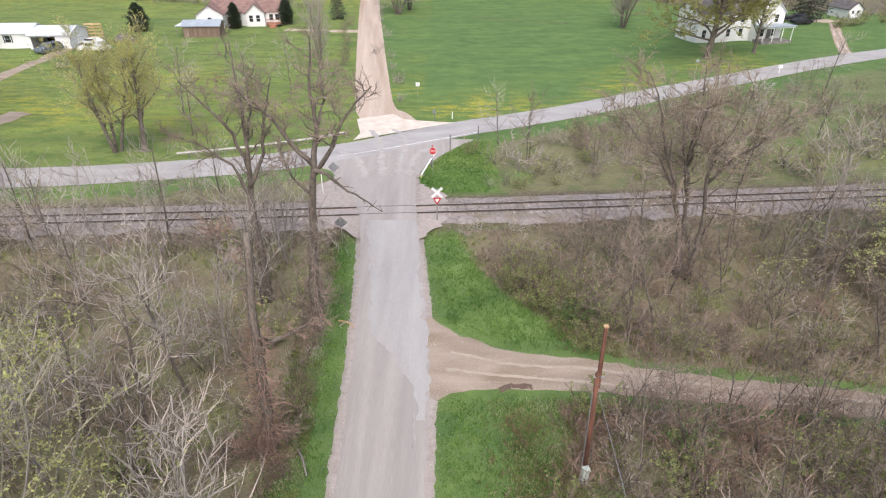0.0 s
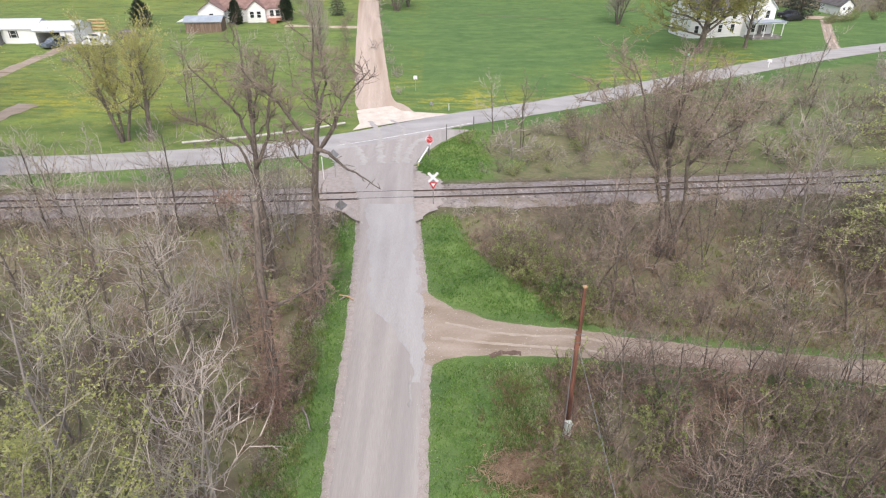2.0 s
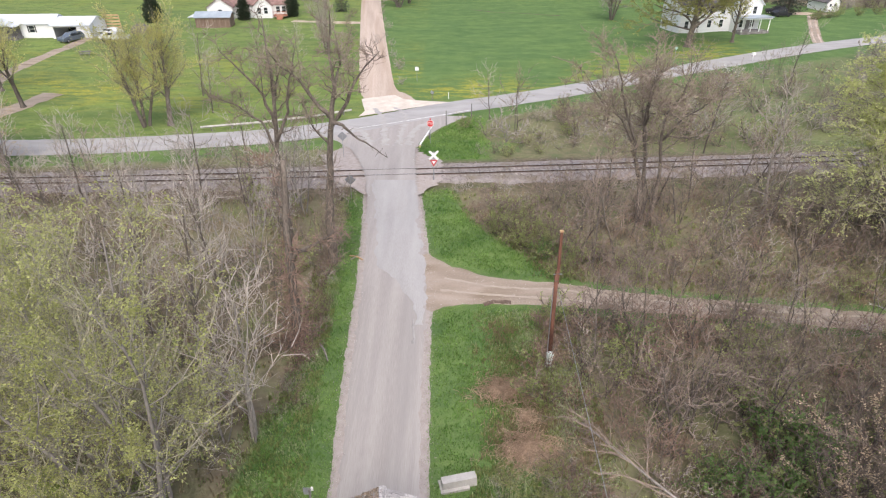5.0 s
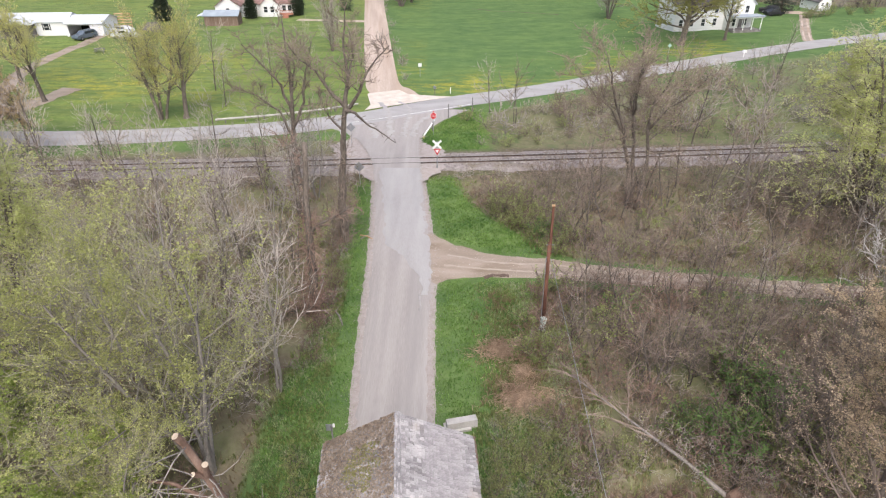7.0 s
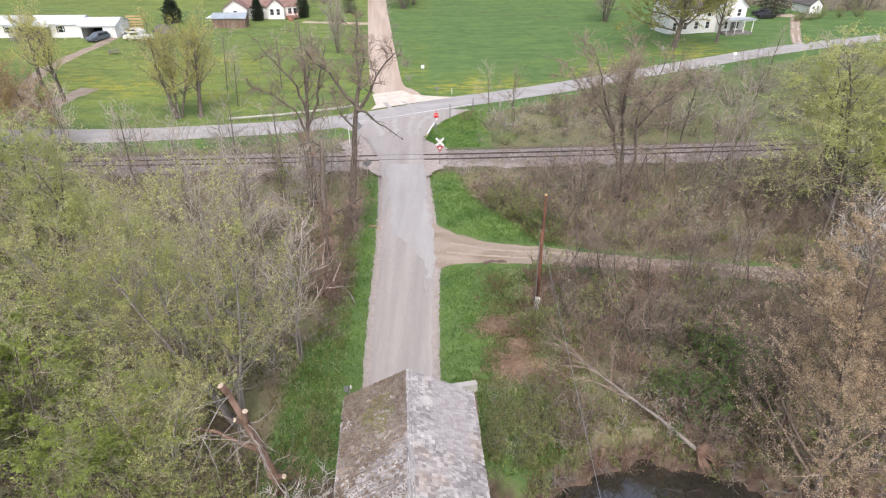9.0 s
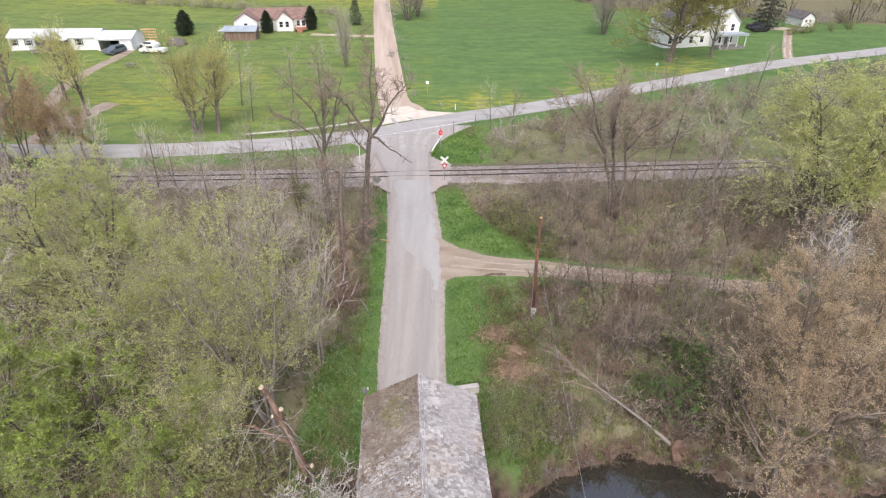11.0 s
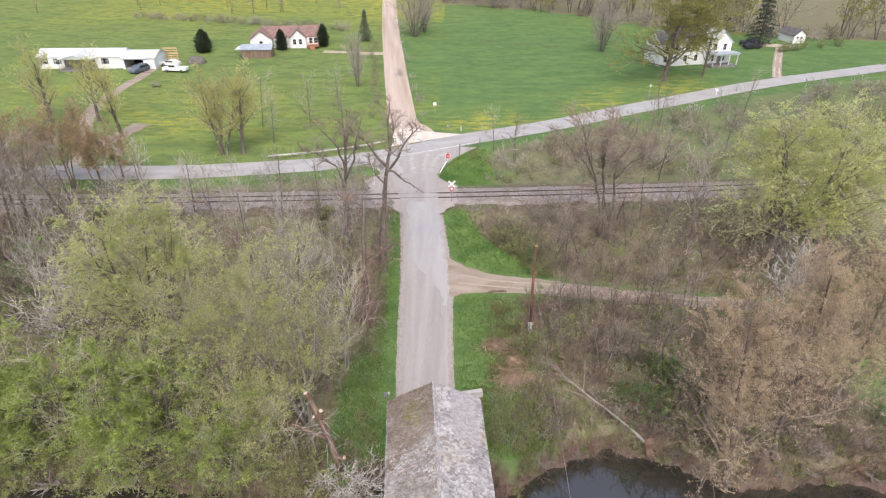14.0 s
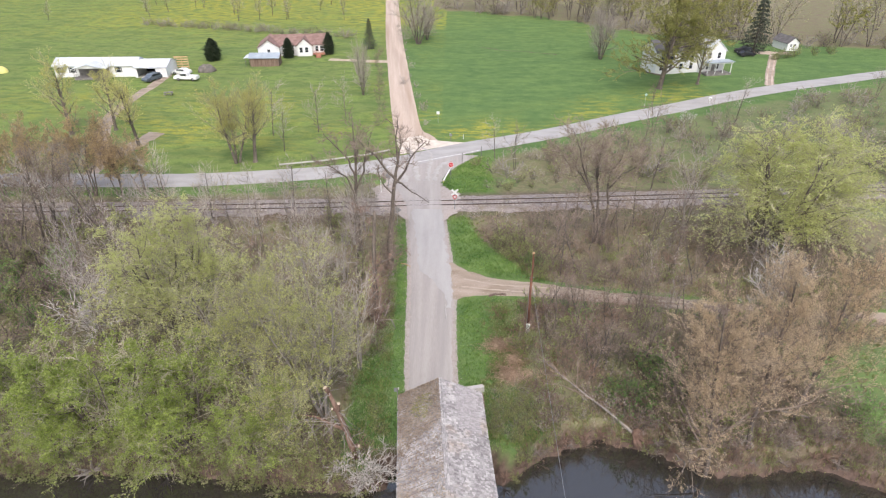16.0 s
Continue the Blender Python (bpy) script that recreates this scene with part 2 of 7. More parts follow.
# Water: dark, glossy, faintly rippled.
WATER = bpy.data.materials.new("dark_river_water")
WATER.use_nodes = True
_n, _l = WATER.node_tree.nodes, WATER.node_tree.links
_b = _n["Principled BSDF"]
_b.inputs["Base Color"].default_value = (0.03, 0.028, 0.023, 1)
_b.inputs["Roughness"].default_value, _b.inputs["IOR"].default_value = 0.03, 1.8
_b.inputs["Specular IOR Level"].default_value = 1.0
_w = _n.new("ShaderNodeTexNoise")
_w.inputs["Scale"].default_value, _w.inputs["Detail"].default_value = 1.2, 3
_p = _n.new("ShaderNodeBump")
_p.inputs["Strength"].default_value, _p.inputs["Distance"].default_value = 0.025, 0.05
_l.new(_w.outputs["Fac"], _p.inputs["Height"])
_l.new(_p.outputs[0], _b.inputs["Normal"])


def ground_material():
    """Grass, woodland floor, dandelion meadow and bare mud, mixed by the cover layer of the ground sheet."""
    m = bpy.data.materials.new("meadow_and_woodland_floor")
    m.use_nodes = True
    n, l = m.node_tree.nodes, m.node_tree.links
    bsdf = n["Principled BSDF"]
    geo = n.new("ShaderNodeNewGeometry")

    def tex(scale, detail=5, stretch=None):
        t = n.new("ShaderNodeTexNoise")
        t.inputs["Scale"].default_value, t.inputs["Detail"].default_value = scale, detail
        if stretch:
            v = n.new("ShaderNodeVectorMath")
            v.operation = "MULTIPLY"
            v.inputs[1].default_value = stretch
            l.new(geo.outputs["Position"], v.inputs[0])
            l.new(v.outputs[0], t.inputs["Vector"])
        else:
            l.new(geo.outputs["Position"], t.inputs["Vector"])
        return t.outputs["Fac"]

    def ramp(fac, *stops):
        r = n.new("ShaderNodeValToRGB")
        while len(r.color_ramp.elements) < len(stops):
            r.color_ramp.elements.new(0.5)
        for e, (at, c) in zip(r.color_ramp.elements, stops):
            e.position, e.color = at, (*c, 1)
        l.new(fac, r.inputs[0])
        return r.outputs[0]

    def mixed(fac, a, b):
        x = n.new("ShaderNodeMix")
        x.data_type = "RGBA"
        l.new(fac, x.inputs[0])
        l.new(a, x.inputs[6])
        l.new(b, x.inputs[7])
        return x.outputs[2]

    def math_node(op, a, b, c=None):
        x = n.new("ShaderNodeMath")
        x.operation = op
        x.use_clamp = True
        for i, v in enumerate((a, b, c)):
            if v is None:
                continue
            if isinstance(v, (int, float)):
                x.inputs[i].default_value = v
            else:
                l.new(v, x.inputs[i])
        return x.outputs[0]

    at = n.new("ShaderNodeAttribute")
    at.attribute_name = "cover"
    sep = n.new("ShaderNodeSeparateColor")
    l.new(at.outputs["Color"], sep.inputs[0])
    wood, gold, mud = sep.outputs[0], sep.outputs[1], sep.outputs[2]
    big, mid, small, tiny = tex(0.045), tex(0.35), tex(2.2), tex(9.0)
    warm = mixed(small, ramp(mid, (0.3, (0.112, 0.154, 0.052)), (0.7, (0.172, 0.214, 0.073))), ramp(tiny, (0.3, (0.085, 0.125, 0.041)), (0.7, (0.205, 0.25, 0.094))))
    cool = mixed(small, ramp(mid, (0.3, (0.072, 0.136, 0.050)), (0.7, (0.112, 0.186, 0.066))), ramp(tiny, (0.3, (0.052, 0.105, 0.038)), (0.7, (0.135, 0.205, 0.070))))
    warm = mixed(ramp(big, (0.42, (0, 0, 0)), (0.66, (0.28, 0.28, 0.28))), warm, ramp(small, (0.3, (0.140, 0.175, 0.056)), (0.7, (0.190, 0.228, 0.075))))
    bands = tex(1.0, 6, (0.10, 0.24, 1.0))
    mottle = tex(1.0, 7, (0.42, 0.62, 1.0))
    warm = mixed(ramp(bands, (0.44, (0, 0, 0)), (0.64, (0.75, 0.75, 0.75))), warm, ramp(small, (0.3, (0.13, 0.20, 0.048)), (0.7, (0.20, 0.27, 0.075))))
    warm = mixed(ramp(bands, (0.32, (0.7, 0.7, 0.7)), (0.48, (0, 0, 0))), warm, ramp(small, (0.3, (0.066, 0.125, 0.034)), (0.7, (0.10, 0.165, 0.05))))
    warm = mixed(ramp(mottle, (0.36, (0.65, 0.65, 0.65)), (0.5, (0, 0, 0))), warm, ramp(tiny, (0.3, (0.06, 0.11, 0.032)), (0.7, (0.10, 0.15, 0.05))))
    cool = mixed(ramp(bands, (0.42, (0, 0, 0)), (0.66, (0.6, 0.6, 0.6))), cool, ramp(small, (0.3, (0.115, 0.195, 0.058)), (0.7, (0.175, 0.25, 0.08))))
    cool = mixed(ramp(mottle, (0.36, (0.36, 0.36, 0.36)), (0.5, (0, 0, 0))), cool, ramp(tiny, (0.3, (0.045, 0.095, 0.03)), (0.7, (0.085, 0.145, 0.05))))
    cool = mixed(ramp(mottle, (0.54, (0, 0, 0)), (0.70, (0.5, 0.5, 0.5))), cool, ramp(tiny, (0.3, (0.13, 0.20, 0.062)), (0.7, (0.19, 0.255, 0.09))))
    lawn = mixed(at.outputs["Alpha"], warm, cool)
    flowers = ramp(small, (0.35, (0.28, 0.27, 0.045)), (0.65, (0.46, 0.40, 0.055)))
    drift = ramp(tex(1.0, 7, (0.30, 0.75, 1.0)), (0.46, (0.12, 0.12, 0.12)), (0.56, (1, 1, 1)))
    speck = math_node("MULTIPLY", gold, math_node("MULTIPLY", drift, ramp(tex(5.0), (0.40, (0.25, 0.25, 0.25)), (0.56, (1, 1, 1)))))
    lawn = mixed(speck, lawn, flowers)
    floor = mixed(tiny, ramp(mid, (0.3, (0.15, 0.12, 0.085)), (0.48, (0.195, 0.185, 0.10)), (0.66, (0.175, 0.22, 0.082))), ramp(small, (0.3, (0.12, 0.095, 0.07)), (0.7, (0.24, 0.195, 0.145))))
    edge = math_node("MULTIPLY", wood, math_node("MULTIPLY_ADD", mid, 1.4, 0.35))
    edge_fac = ramp(edge, (0.36, (0, 0, 0)), (0.62, (1, 1, 1)))
    both = mixed(edge_fac, lawn, floor)
    soil = ramp(small, (0.3, (0.066, 0.046, 0.037)), (0.7, (0.18, 0.13, 0.105)))
    both = mixed(mud, both, soil)
    l.new(both, bsdf.inputs["Base Color"])
    bsdf.inputs["Roughness"].default_value = 0.95
    bsdf.inputs["Specular IOR Level"].default_value = 0.1
    bp = n.new("ShaderNodeBump")
    bp.inputs["Strength"].default_value, bp.inputs["Distance"].default_value = 0.8, 0.12
    l.new(math_node("MULTIPLY_ADD", tiny, 0.5, math_node("MULTIPLY", small, 0.5)), bp.inputs["Height"])
    l.new(bp.outputs[0], bsdf.inputs["Normal"])
    return m


GROUND = ground_material()


# ---------------------------------------------------------------- building helpers
class Pile:
    """Gathers vertices and faces of one mesh."""

    def __init__(self):
        self.v, self.f, self.slot = [], [], []

    def face(self, pts, slot=0):
        i = len(self.v)
        self.v.extend(tuple(p) for p in pts)
        self.f.append(tuple(range(i, i + len(pts))))
        self.slot.append(slot)

    def box(self, x0, y0, z0, x1, y1, z1, m=None, slot=0, cut=0.0):
        c = cut
        pts = [(x0, y0, z0), (x1, y0, z0), (x1, y1, z0), (x0, y1, z0), (x0 + c, y0 + c, z1), (x1 - c, y0 + c, z1), (x1 - c, y1 - c, z1), (x0 + c, y1 - c, z1)]
        if m is not None:
            pts = [m @ Vector(p) for p in pts]
        i = len(self.v)
        self.v.extend(tuple(p) for p in pts)
        for q in ((3, 2, 1, 0), (4, 5, 6, 7), (0, 1, 5, 4), (1, 2, 6, 5), (2, 3, 7, 6), (3, 0, 4, 7)):
            self.f.append(tuple(i + k for k in q))
            self.slot.append(slot)

    def tube(self, pts, radii, sides=5, slot=0, cap=True):
        i0 = len(self.v)
        n = len(pts)
        pts = [Vector(p) for p in pts]
        for k, p in enumerate(pts):
            d = (pts[min(k + 1, n - 1)] - pts[max(k - 1, 0)])
            d = d.normalized() if d.length > 1e-9 else Vector((0, 0, 1))
            u = d.cross(Vector((0.13, 0.97, 0.21)) if abs(d.z) > 0.8 else Vector((0, 0, 1))).normalized()
            w = d.cross(u)
            if k == n - 1 and radii[k] <= 0.0:
                self.v.append(tuple(p))
            else:
                for s in range(sides):
                    a = 2 * math.pi * s / sides
                    self.v.append(tuple(p + radii[k] * (math.cos(a) * u + math.sin(a) * w)))
        for k in range(n - 1):
            a, b = i0 + k * sides, i0 + (k + 1) * sides
            tip = k == n - 2 and radii[-1] <= 0.0
            for s in range(sides):
                s2 = (s + 1) % sides
                self.f.append((a + s2, a + s, b) if tip else (a + s2, a + s, b + s, b + s2))
                self.slot.append(slot)
        if cap and radii[-1] > 0.0:
            self.f.append(tuple(i0 + (n - 1) * sides + s for s in range(sides))[::-1])
            self.slot.append(slot)
            self.f.append(tuple(i0 + s for s in range(sides)))
            self.slot.append(slot)

    def mesh(self, name, *mats, smooth=False):
        me = bpy.data.meshes.new(name)
        me.from_pydata(self.v, [], self.f)
        for m in mats:
            me.materials.append(m)
        if len(mats) > 1:
            me.polygons.foreach_set("material_index", self.slot)
        if smooth:
            me.polygons.foreach_set("use_smooth", [True] * len(self.f))
        me.update()
        return me


def part(name, pile, mat, parent, label="", smooth=False, m=None):
    """One mesh object under a thing or under a part."""
    mats = mat if isinstance(mat, (list, tuple)) else [mat]
    me = pile if isinstance(pile, bpy.types.Mesh) else pile.mesh(name, *mats, smooth=smooth)
    ob = new(name, me)
    ob.parent = parent
    if m is not None:
        ob.matrix_local = m
    return tagged(ob, label)


def thing(name, m, label, category, group="", kind=""):
    ob = new(name)
    ob.matrix_basis = m
    ob.empty_display_size = 0.2
    return tagged(ob, label, category, group, kind)


def boxpart(name, dims, mat, parent, label="", cut=0.0, m=None):
    p = Pile()
    p.box(*dims, cut=cut)
    return part(name, p, mat, parent, label, m=m)


def rodpart(name, a, b, r, mat, parent, label="", sides=8, r1=None):
    p = Pile()
    p.tube([a, b], [r, r if r1 is None else r1], sides)
    return part(name, p, mat, parent, label, smooth=False)


# ---------------------------------------------------------------- the plan
def lerp_table(table, v):
    if v <= table[0][0]:
        return table[0][1]
    for (a, p), (b, q) in zip(table, table[1:]):
        if v <= b:
            return p + (q - p) * (v - a) / (b - a)
    return table[-1][1]


def smooth(a, b, v):
    t = min(1.0, max(0.0, (v - a) / (b - a)))
    return t * t * (3 - 2 * t)


# The lane: y, left edge, right edge.
LANE_L = [(-60, -1.6), (-21, -2.4), (5, -4.4), (12, -4.95), (20, -5.4), (28, -5.7), (35, -6.15), (43, -6.8), (48, -7.5), (52, -8.6), (56, -9.9), (59, -11.8), (61, -14.2), (62.5, -17.5), (64, -17), (67, -9), (69, -6)]
LANE_R = [(-60, 3.0), (-21, 2.1), (5, -0.2), (12, -0.62), (20, -0.7), (28, -0.55), (35, -1.1), (43, -1.8), (50, -2.4), (57, -2.6), (60, -1.9), (64, 0.2), (67, 2.4), (69, 4.2)]
CROSS_ROAD = [(-400, 62), (-200, 58), (-110, 56.6), (-64, 56.9), (-43, 57.2), (-28.5, 59.2), (-19, 61.3), (-10, 65), (-4, 68.6), (2.2, 72.3), (9.4, 75.6), (20.5, 81.3), (33, 88.8), (46.6, 96.5), (62, 105.2), (78, 113), (95, 120), (107.5, 125.2), (150, 140), (260, 170), (400, 200)]
GRAVEL_ROAD = [(-6.2, 72.5), (-7.6, 77), (-9.2, 81.4), (-11.5, 99.6), (-14.8, 129), (-19.5, 173), (-25.5, 237), (-33, 310), (-44, 400)]
GRAVEL_X = [(y, x) for x, y in GRAVEL_ROAD]
TRACK_N = [(-1.5, 34.3), (0.6, 31.9), (4.1, 29.9), (8.9, 29.2), (14, 27.9), (20.4, 26.9), (25.4, 26.1), (34, 25.0), (48, 23.6), (70, 22)]
TRACK_S = [(-1.5, 24.8), (0.5, 26.3), (3.8, 26.5), (8.4, 26.3), (16.4, 25.2), (24, 24.2), (34, 22.8), (48, 21.3), (70, 19.6)]
RIVER_N = [(-200, 8), (-60, 5.0), (-36, 4.4), (-25, 4.8), (-12, 3.2), (-5, 3.0), (2, 3.0), (4, 4.3), (6.8, 6.7), (12, 8.6), (15.3, 7.8), (18.3, 6.5), (21.4, 5.0), (27, 5.6), (31.3, 5.5), (34.5, 3.7), (60, 1.0), (200, -20)]
WOODS_EDGE = [(-8, 222), (0, 214), (28, 204), (45, 190), (60, 173), (80, 164), (105, 154), (160, 150), (300, 150)]
WATER_Z = -2.9


def rail_y(x):
    return 49.1 + 0.07 * x + (0.00025 * x * x if abs(x) < 140 else 0.00025 * 140 * abs(x))


def dist_line(line, x, y):
    best = 1e9
    for (ax, ay), (bx, by) in zip(line, line[1:]):
        dx, dy = bx - ax, by - ay
        t = max(0.0, min(1.0, ((x - ax) * dx + (y - ay) * dy) / (dx * dx + dy * dy)))
        best = min(best, math.hypot(x - ax - t * dx, y - ay - t * dy))
    return best


def off_roads(x, y):
    """Metres from the nearest carriageway's edge, about."""
    d = 1e9
    if -60 < y < 69:
        a, b = lerp_table(LANE_L, y), lerp_table(LANE_R, y)
        d = min(d, max(a - x, x - b))
    if 40 < y:
        d = min(d, dist_line(CROSS_ROAD, x, y) - 2.7)
    if y > 60:
        d = min(d, dist_line(GRAVEL_ROAD, x, y) - 2.8)
    if -2 < x < 72 and 15 < y < 40:
        a, b = lerp_table(TRACK_S, x), lerp_table(TRACK_N, x)
        d = min(d, max(a - y, y - b))
    return d


def ground_z(x, y):
    s = y - lerp_table(RIVER_N, x) + 0.55 * noise.noise(Vector((x * 0.7, y * 0.4, 2.2))) + 0.25 * noise.noise(Vector((x * 2.1, y * 1.2, 6.4)))
    s2 = -23.5 - s
    lane = smooth(3.2, 6.5, abs(x + 1.87 - 0.068 * (6.3 - y)))
    z = 0.0
    if s > -11.7:
        side, wall = s, smooth(4.6, 6.2, y)
    else:
        side, wall = s2, smooth(-20.5, -22.5, y)
    slope = -0.7 * (1 - smooth(1.0, 8.0, side))
    bank = -3.1 * (1 - smooth(-0.85, 0.45, side))
    z = slope + bank
    if lane < 1:
        z = z * lane + (1 - lane) * (-3.8 * (1 - wall))
    near = off_roads(x, y)
    rough = smooth(0.3, 3.0, near)
    z += rough * (0.16 * noise.noise(Vector((x * 0.22, y * 0.22, 0.3))) + 0.06 * noise.noise(Vector((x * 0.9, y * 0.9, 4.1))) - 0.05)
    z += 0.38 * (1 - smooth(1.9, 4.6, abs(y - rail_y(x))))
    if y > 240:
        z += 0.07 * (y - 240) * smooth(240, 320, y)
    return z


def in_woods(x, y):
    """How much the woodland floor shows: 0 lawn, 1 woods."""
    near = off_roads(x, y)
    w = 0.0
    if y < 46:
        if x < -3:
            e = lerp_table([(5, 5.2), (11, 4.6), (15, 3.8), (18, 2.7), (26, 1.9), (45, 1.4)], y)
            w = smooth(e - 0.7, e + 1.7, near)
        else:
            lawn_edge = lerp_table([(5, 6.5), (8, 6.2), (10, 5.4), (12, 4.2), (14, 3.4), (18, 4.2), (26, 6.2), (30, 8), (33, 6.0), (36, 3.6), (40, 1.6), (44, 0.4)], y)
            w = smooth(lawn_edge, lawn_edge + 2.2, x)
            w *= smooth(0.2, 1.6, near)
            w *= 1 - 0.6 * smooth(29, 34, x + 0.25 * (y - 12)) * smooth(22, 17, y)
    elif y < 120:
        gap = rail_y(x) + 4
        d = dist_line(CROSS_ROAD, x, y)
        south = y < 57 + max(0, x) * 0.58 + (8 if x > 0 else 0)
        if south and d > 3.4:
            w = (0.58 - 0.08 * smooth(20, 40, x)) * smooth(3.4, 6.5, d)
            w *= smooth(3.0, 9.0, x + 4 * noise.noise(Vector((x * 0.25, y * 0.25, 8)))) if x > -4 else 1.0
    if y > 140 and x > -8:
        edge = lerp_table(WOODS_EDGE, x)
        w = max(w, smooth(edge, edge + 6, y))
    return w


def make_grid(lo, fine_lo, fine_hi, hi, step, grow=1.25):
    mid = list(np.arange(fine_lo, fine_hi + 1e-6, step))
    up, d = [], step
    v = fine_hi
    while v < hi:
        d *= grow
        v = min(hi, v + d)
        up.append(v)
    down, d = [], step
    v = fine_lo
    while v > lo:
        d *= grow
        v = max(lo, v - d)
        down.append(v)
    return down[::-1] + mid + up


def build_ground():
    xs = make_grid(-1800, -50, 50, 1800, 0.6, 1.07)
    ys = make_grid(-1200, -24, 58, 2200, 0.6, 1.06)
    pile = Pile()
    nx, ny = len(xs), len(ys)
    cover = np.zeros((ny, nx, 4), dtype=np.float32)
    for j, y in enumerate(ys):
        for i, x in enumerate(xs):
            z = ground_z(x, y)
            pile.v.append((x, y, z))
            wood = in_woods(x, y)
            gold = 0.0
            if y > 60:
                blot = 0.5 + 0.9 * noise.noise(Vector((x * 0.03, y * 0.06, 7)))
                blot2 = 0.5 + 1.0 * noise.noise(Vector((x * 0.09, y * 0.13, 3)))
                d = dist_line(CROSS_ROAD, x, y)
                if x > -3:
                    gold = (smooth(19, 6, d) * blot2 * 1.0 * (x < 60) + 0.2 * smooth(150, 185, y) * blot) * (y > 71 + 0.55 * x)
                else:
                    gold = (0.22 + 0.8 * smooth(66, 74, y) * smooth(116, 100, y)) * blot * blot2 + 0.88 * smooth(178, 192, y) * smooth(-150, -90, x) * (0.4 + blot) + 0.3 * smooth(150, 170, y) * blot
            mud = max(smooth(-0.95, -1.5, z) if y > -40 else 0.0, 0.75 * (1 - smooth(2.6, 5.2, abs(y - rail_y(x)))) if y < 70 else 0.0)
            cool = smooth(-1.5, 1.5, x - lerp_table(GRAVEL_X, y)) * smooth(62, 72, y) if y > 60 else 0.75
            cover[j, i] = (wood, max(0.0, min(1.0, gold)), mud, cool)
    for j in range(ny - 1):
        for i in range(nx - 1):
            a = j * nx + i
            pile.f.append((a, a + 1, a + nx + 1, a + nx))
    pile.slot = [0] * len(pile.f)
    me = pile.mesh("ground", GROUND, smooth=True)
    layer = me.color_attributes.new("cover", "FLOAT_COLOR", "POINT")
    layer.data.foreach_set("color", cover.ravel())
    return tagged(new("ground", me), "spring meadow and brushy woodland ground cut by a river", "ground", kind="structure")


build_ground()


def sample_line(pts, step):
    """A smooth line through the points, sampled at even steps."""
    out = []
    p = [Vector((*q, 0)) for q in pts]
    p = [2 * p[0] - p[1]] + p + [2 * p[-1] - p[-2]]
    for i in range(1, len(p) - 2):
        n = max(1, int((p[i + 1] - p[i]).length / step))
        for k in range(n):
            t = k / n
            out.append(0.5 * (2 * p[i] + (p[i + 1] - p[i - 1]) * t + (2 * p[i - 1] - 5 * p[i] + 4 * p[i + 1] - p[i + 2]) * t * t + (3 * p[i] - p[i - 1] - 3 * p[i + 1] + p[i + 2]) * t ** 3))
    out.append(p[-2])
    return out


def crossing_z(x, y):
    """Height of the made-up crossing, level with the rails."""
    return 0.635 - 0.075 * max(0.0, abs(y - rail_y(x)) - 1.8)


def strip(name, left, right, lift, mat, label, category="road", ragged=0.12, across=8, crown=0.0, kind="structure", frequency=0.9, ramp=None):
    """A ribbon of road between two lines of equal count, laid on the ground with ragged edges."""
    pile = Pile()
    for k, (a, b) in enumerate(zip(left, right)):
        d = (b - a).normalized()
        ja = ragged * (noise.noise(a * frequency) + 0.6 * noise.noise(a * frequency * 3.7 + Vector((5, 1, 2))))
        jb = ragged * (noise.noise(b * frequency + Vector((9, 3, 1))) + 0.6 * noise.noise(b * frequency * 3.7))
        a2, b2 = a + d * ja, b + d * jb
        for s in range(across + 1):
            t = s / across
            q = a2.lerp(b2, t)
            z = ground_z(q.x, q.y) + lift + crown * (1 - (2 * t - 1) ** 2) - (0.03 if s in (0, across) else 0)
            pile.v.append((q.x, q.y, z if ramp is None else max(z, crossing_z(q.x, q.y) - ramp)))
    w = across + 1
    for k in range(len(left) - 1):
        for s in range(across):
            i = k * w + s
            pile.f.append((i, i + 1, i + w + 1, i + w))
    pile.slot = [0] * len(pile.f)
    return tagged(new(name, pile.mesh(name, mat, smooth=True)), label, category, kind=kind)


def ribbon(name, pts, width, lift, mat, label, step=0.6, **more):
    c = sample_line(pts, step)
    left, right = [], []
    for k, p in enumerate(c):
        d = (c[min(k + 1, len(c) - 1)] - c[max(k - 1, 0)]).normalized()
        side = Vector((d.y, -d.x, 0))
        w = width(k / (len(c) - 1)) if callable(width) else width
        left.append(p - side * w / 2)
        right.append(p + side * w / 2)
    return strip(name, left, right, lift, mat, label, **more)


def lane_edges(y0, y1, out, step=0.4):
    n = int((y1 - y0) / step)
    ys = [y0 + (y1 - y0) * k / n for k in range(n + 1)]
    return [Vector((lerp_table(LANE_L, y) - out, y, 0)) for y in ys], [Vector((lerp_table(LANE_R, y) + out, y, 0)) for y in ys]


strip("road_shoulder", *lane_edges(6.2, 46.2, 0.30), 0.045, MARGIN, "loose pinkish gravel shoulder along the lane", ragged=0.13, frequency=2.0, across=12)
_l, _r = lane_edges(44.0, 58.0, 0.0)
strip("crossing_verge", [p - Vector((0.2 + 3.4 * smooth(44, 47.5, p.y) * smooth(58, 54, p.y), 0, 0)) for p in _l], [p + Vector((0.2 + 2.4 * smooth(44, 47, p.y) * smooth(56, 52, p.y), 0, 0)) for p in _r], 0.05, MARGIN, "trampled pinkish gravel round the level crossing", ragged=0.8, frequency=1.7, across=22, ramp=0.13)
strip("road", *lane_edges(6.0, 68.5, -0.08), 0.06, ASPHALT, "worn pale chip-seal country lane with faint wheel tracks", ragged=0.15, crown=0.035, frequency=1.7, ramp=0.015, across=16)
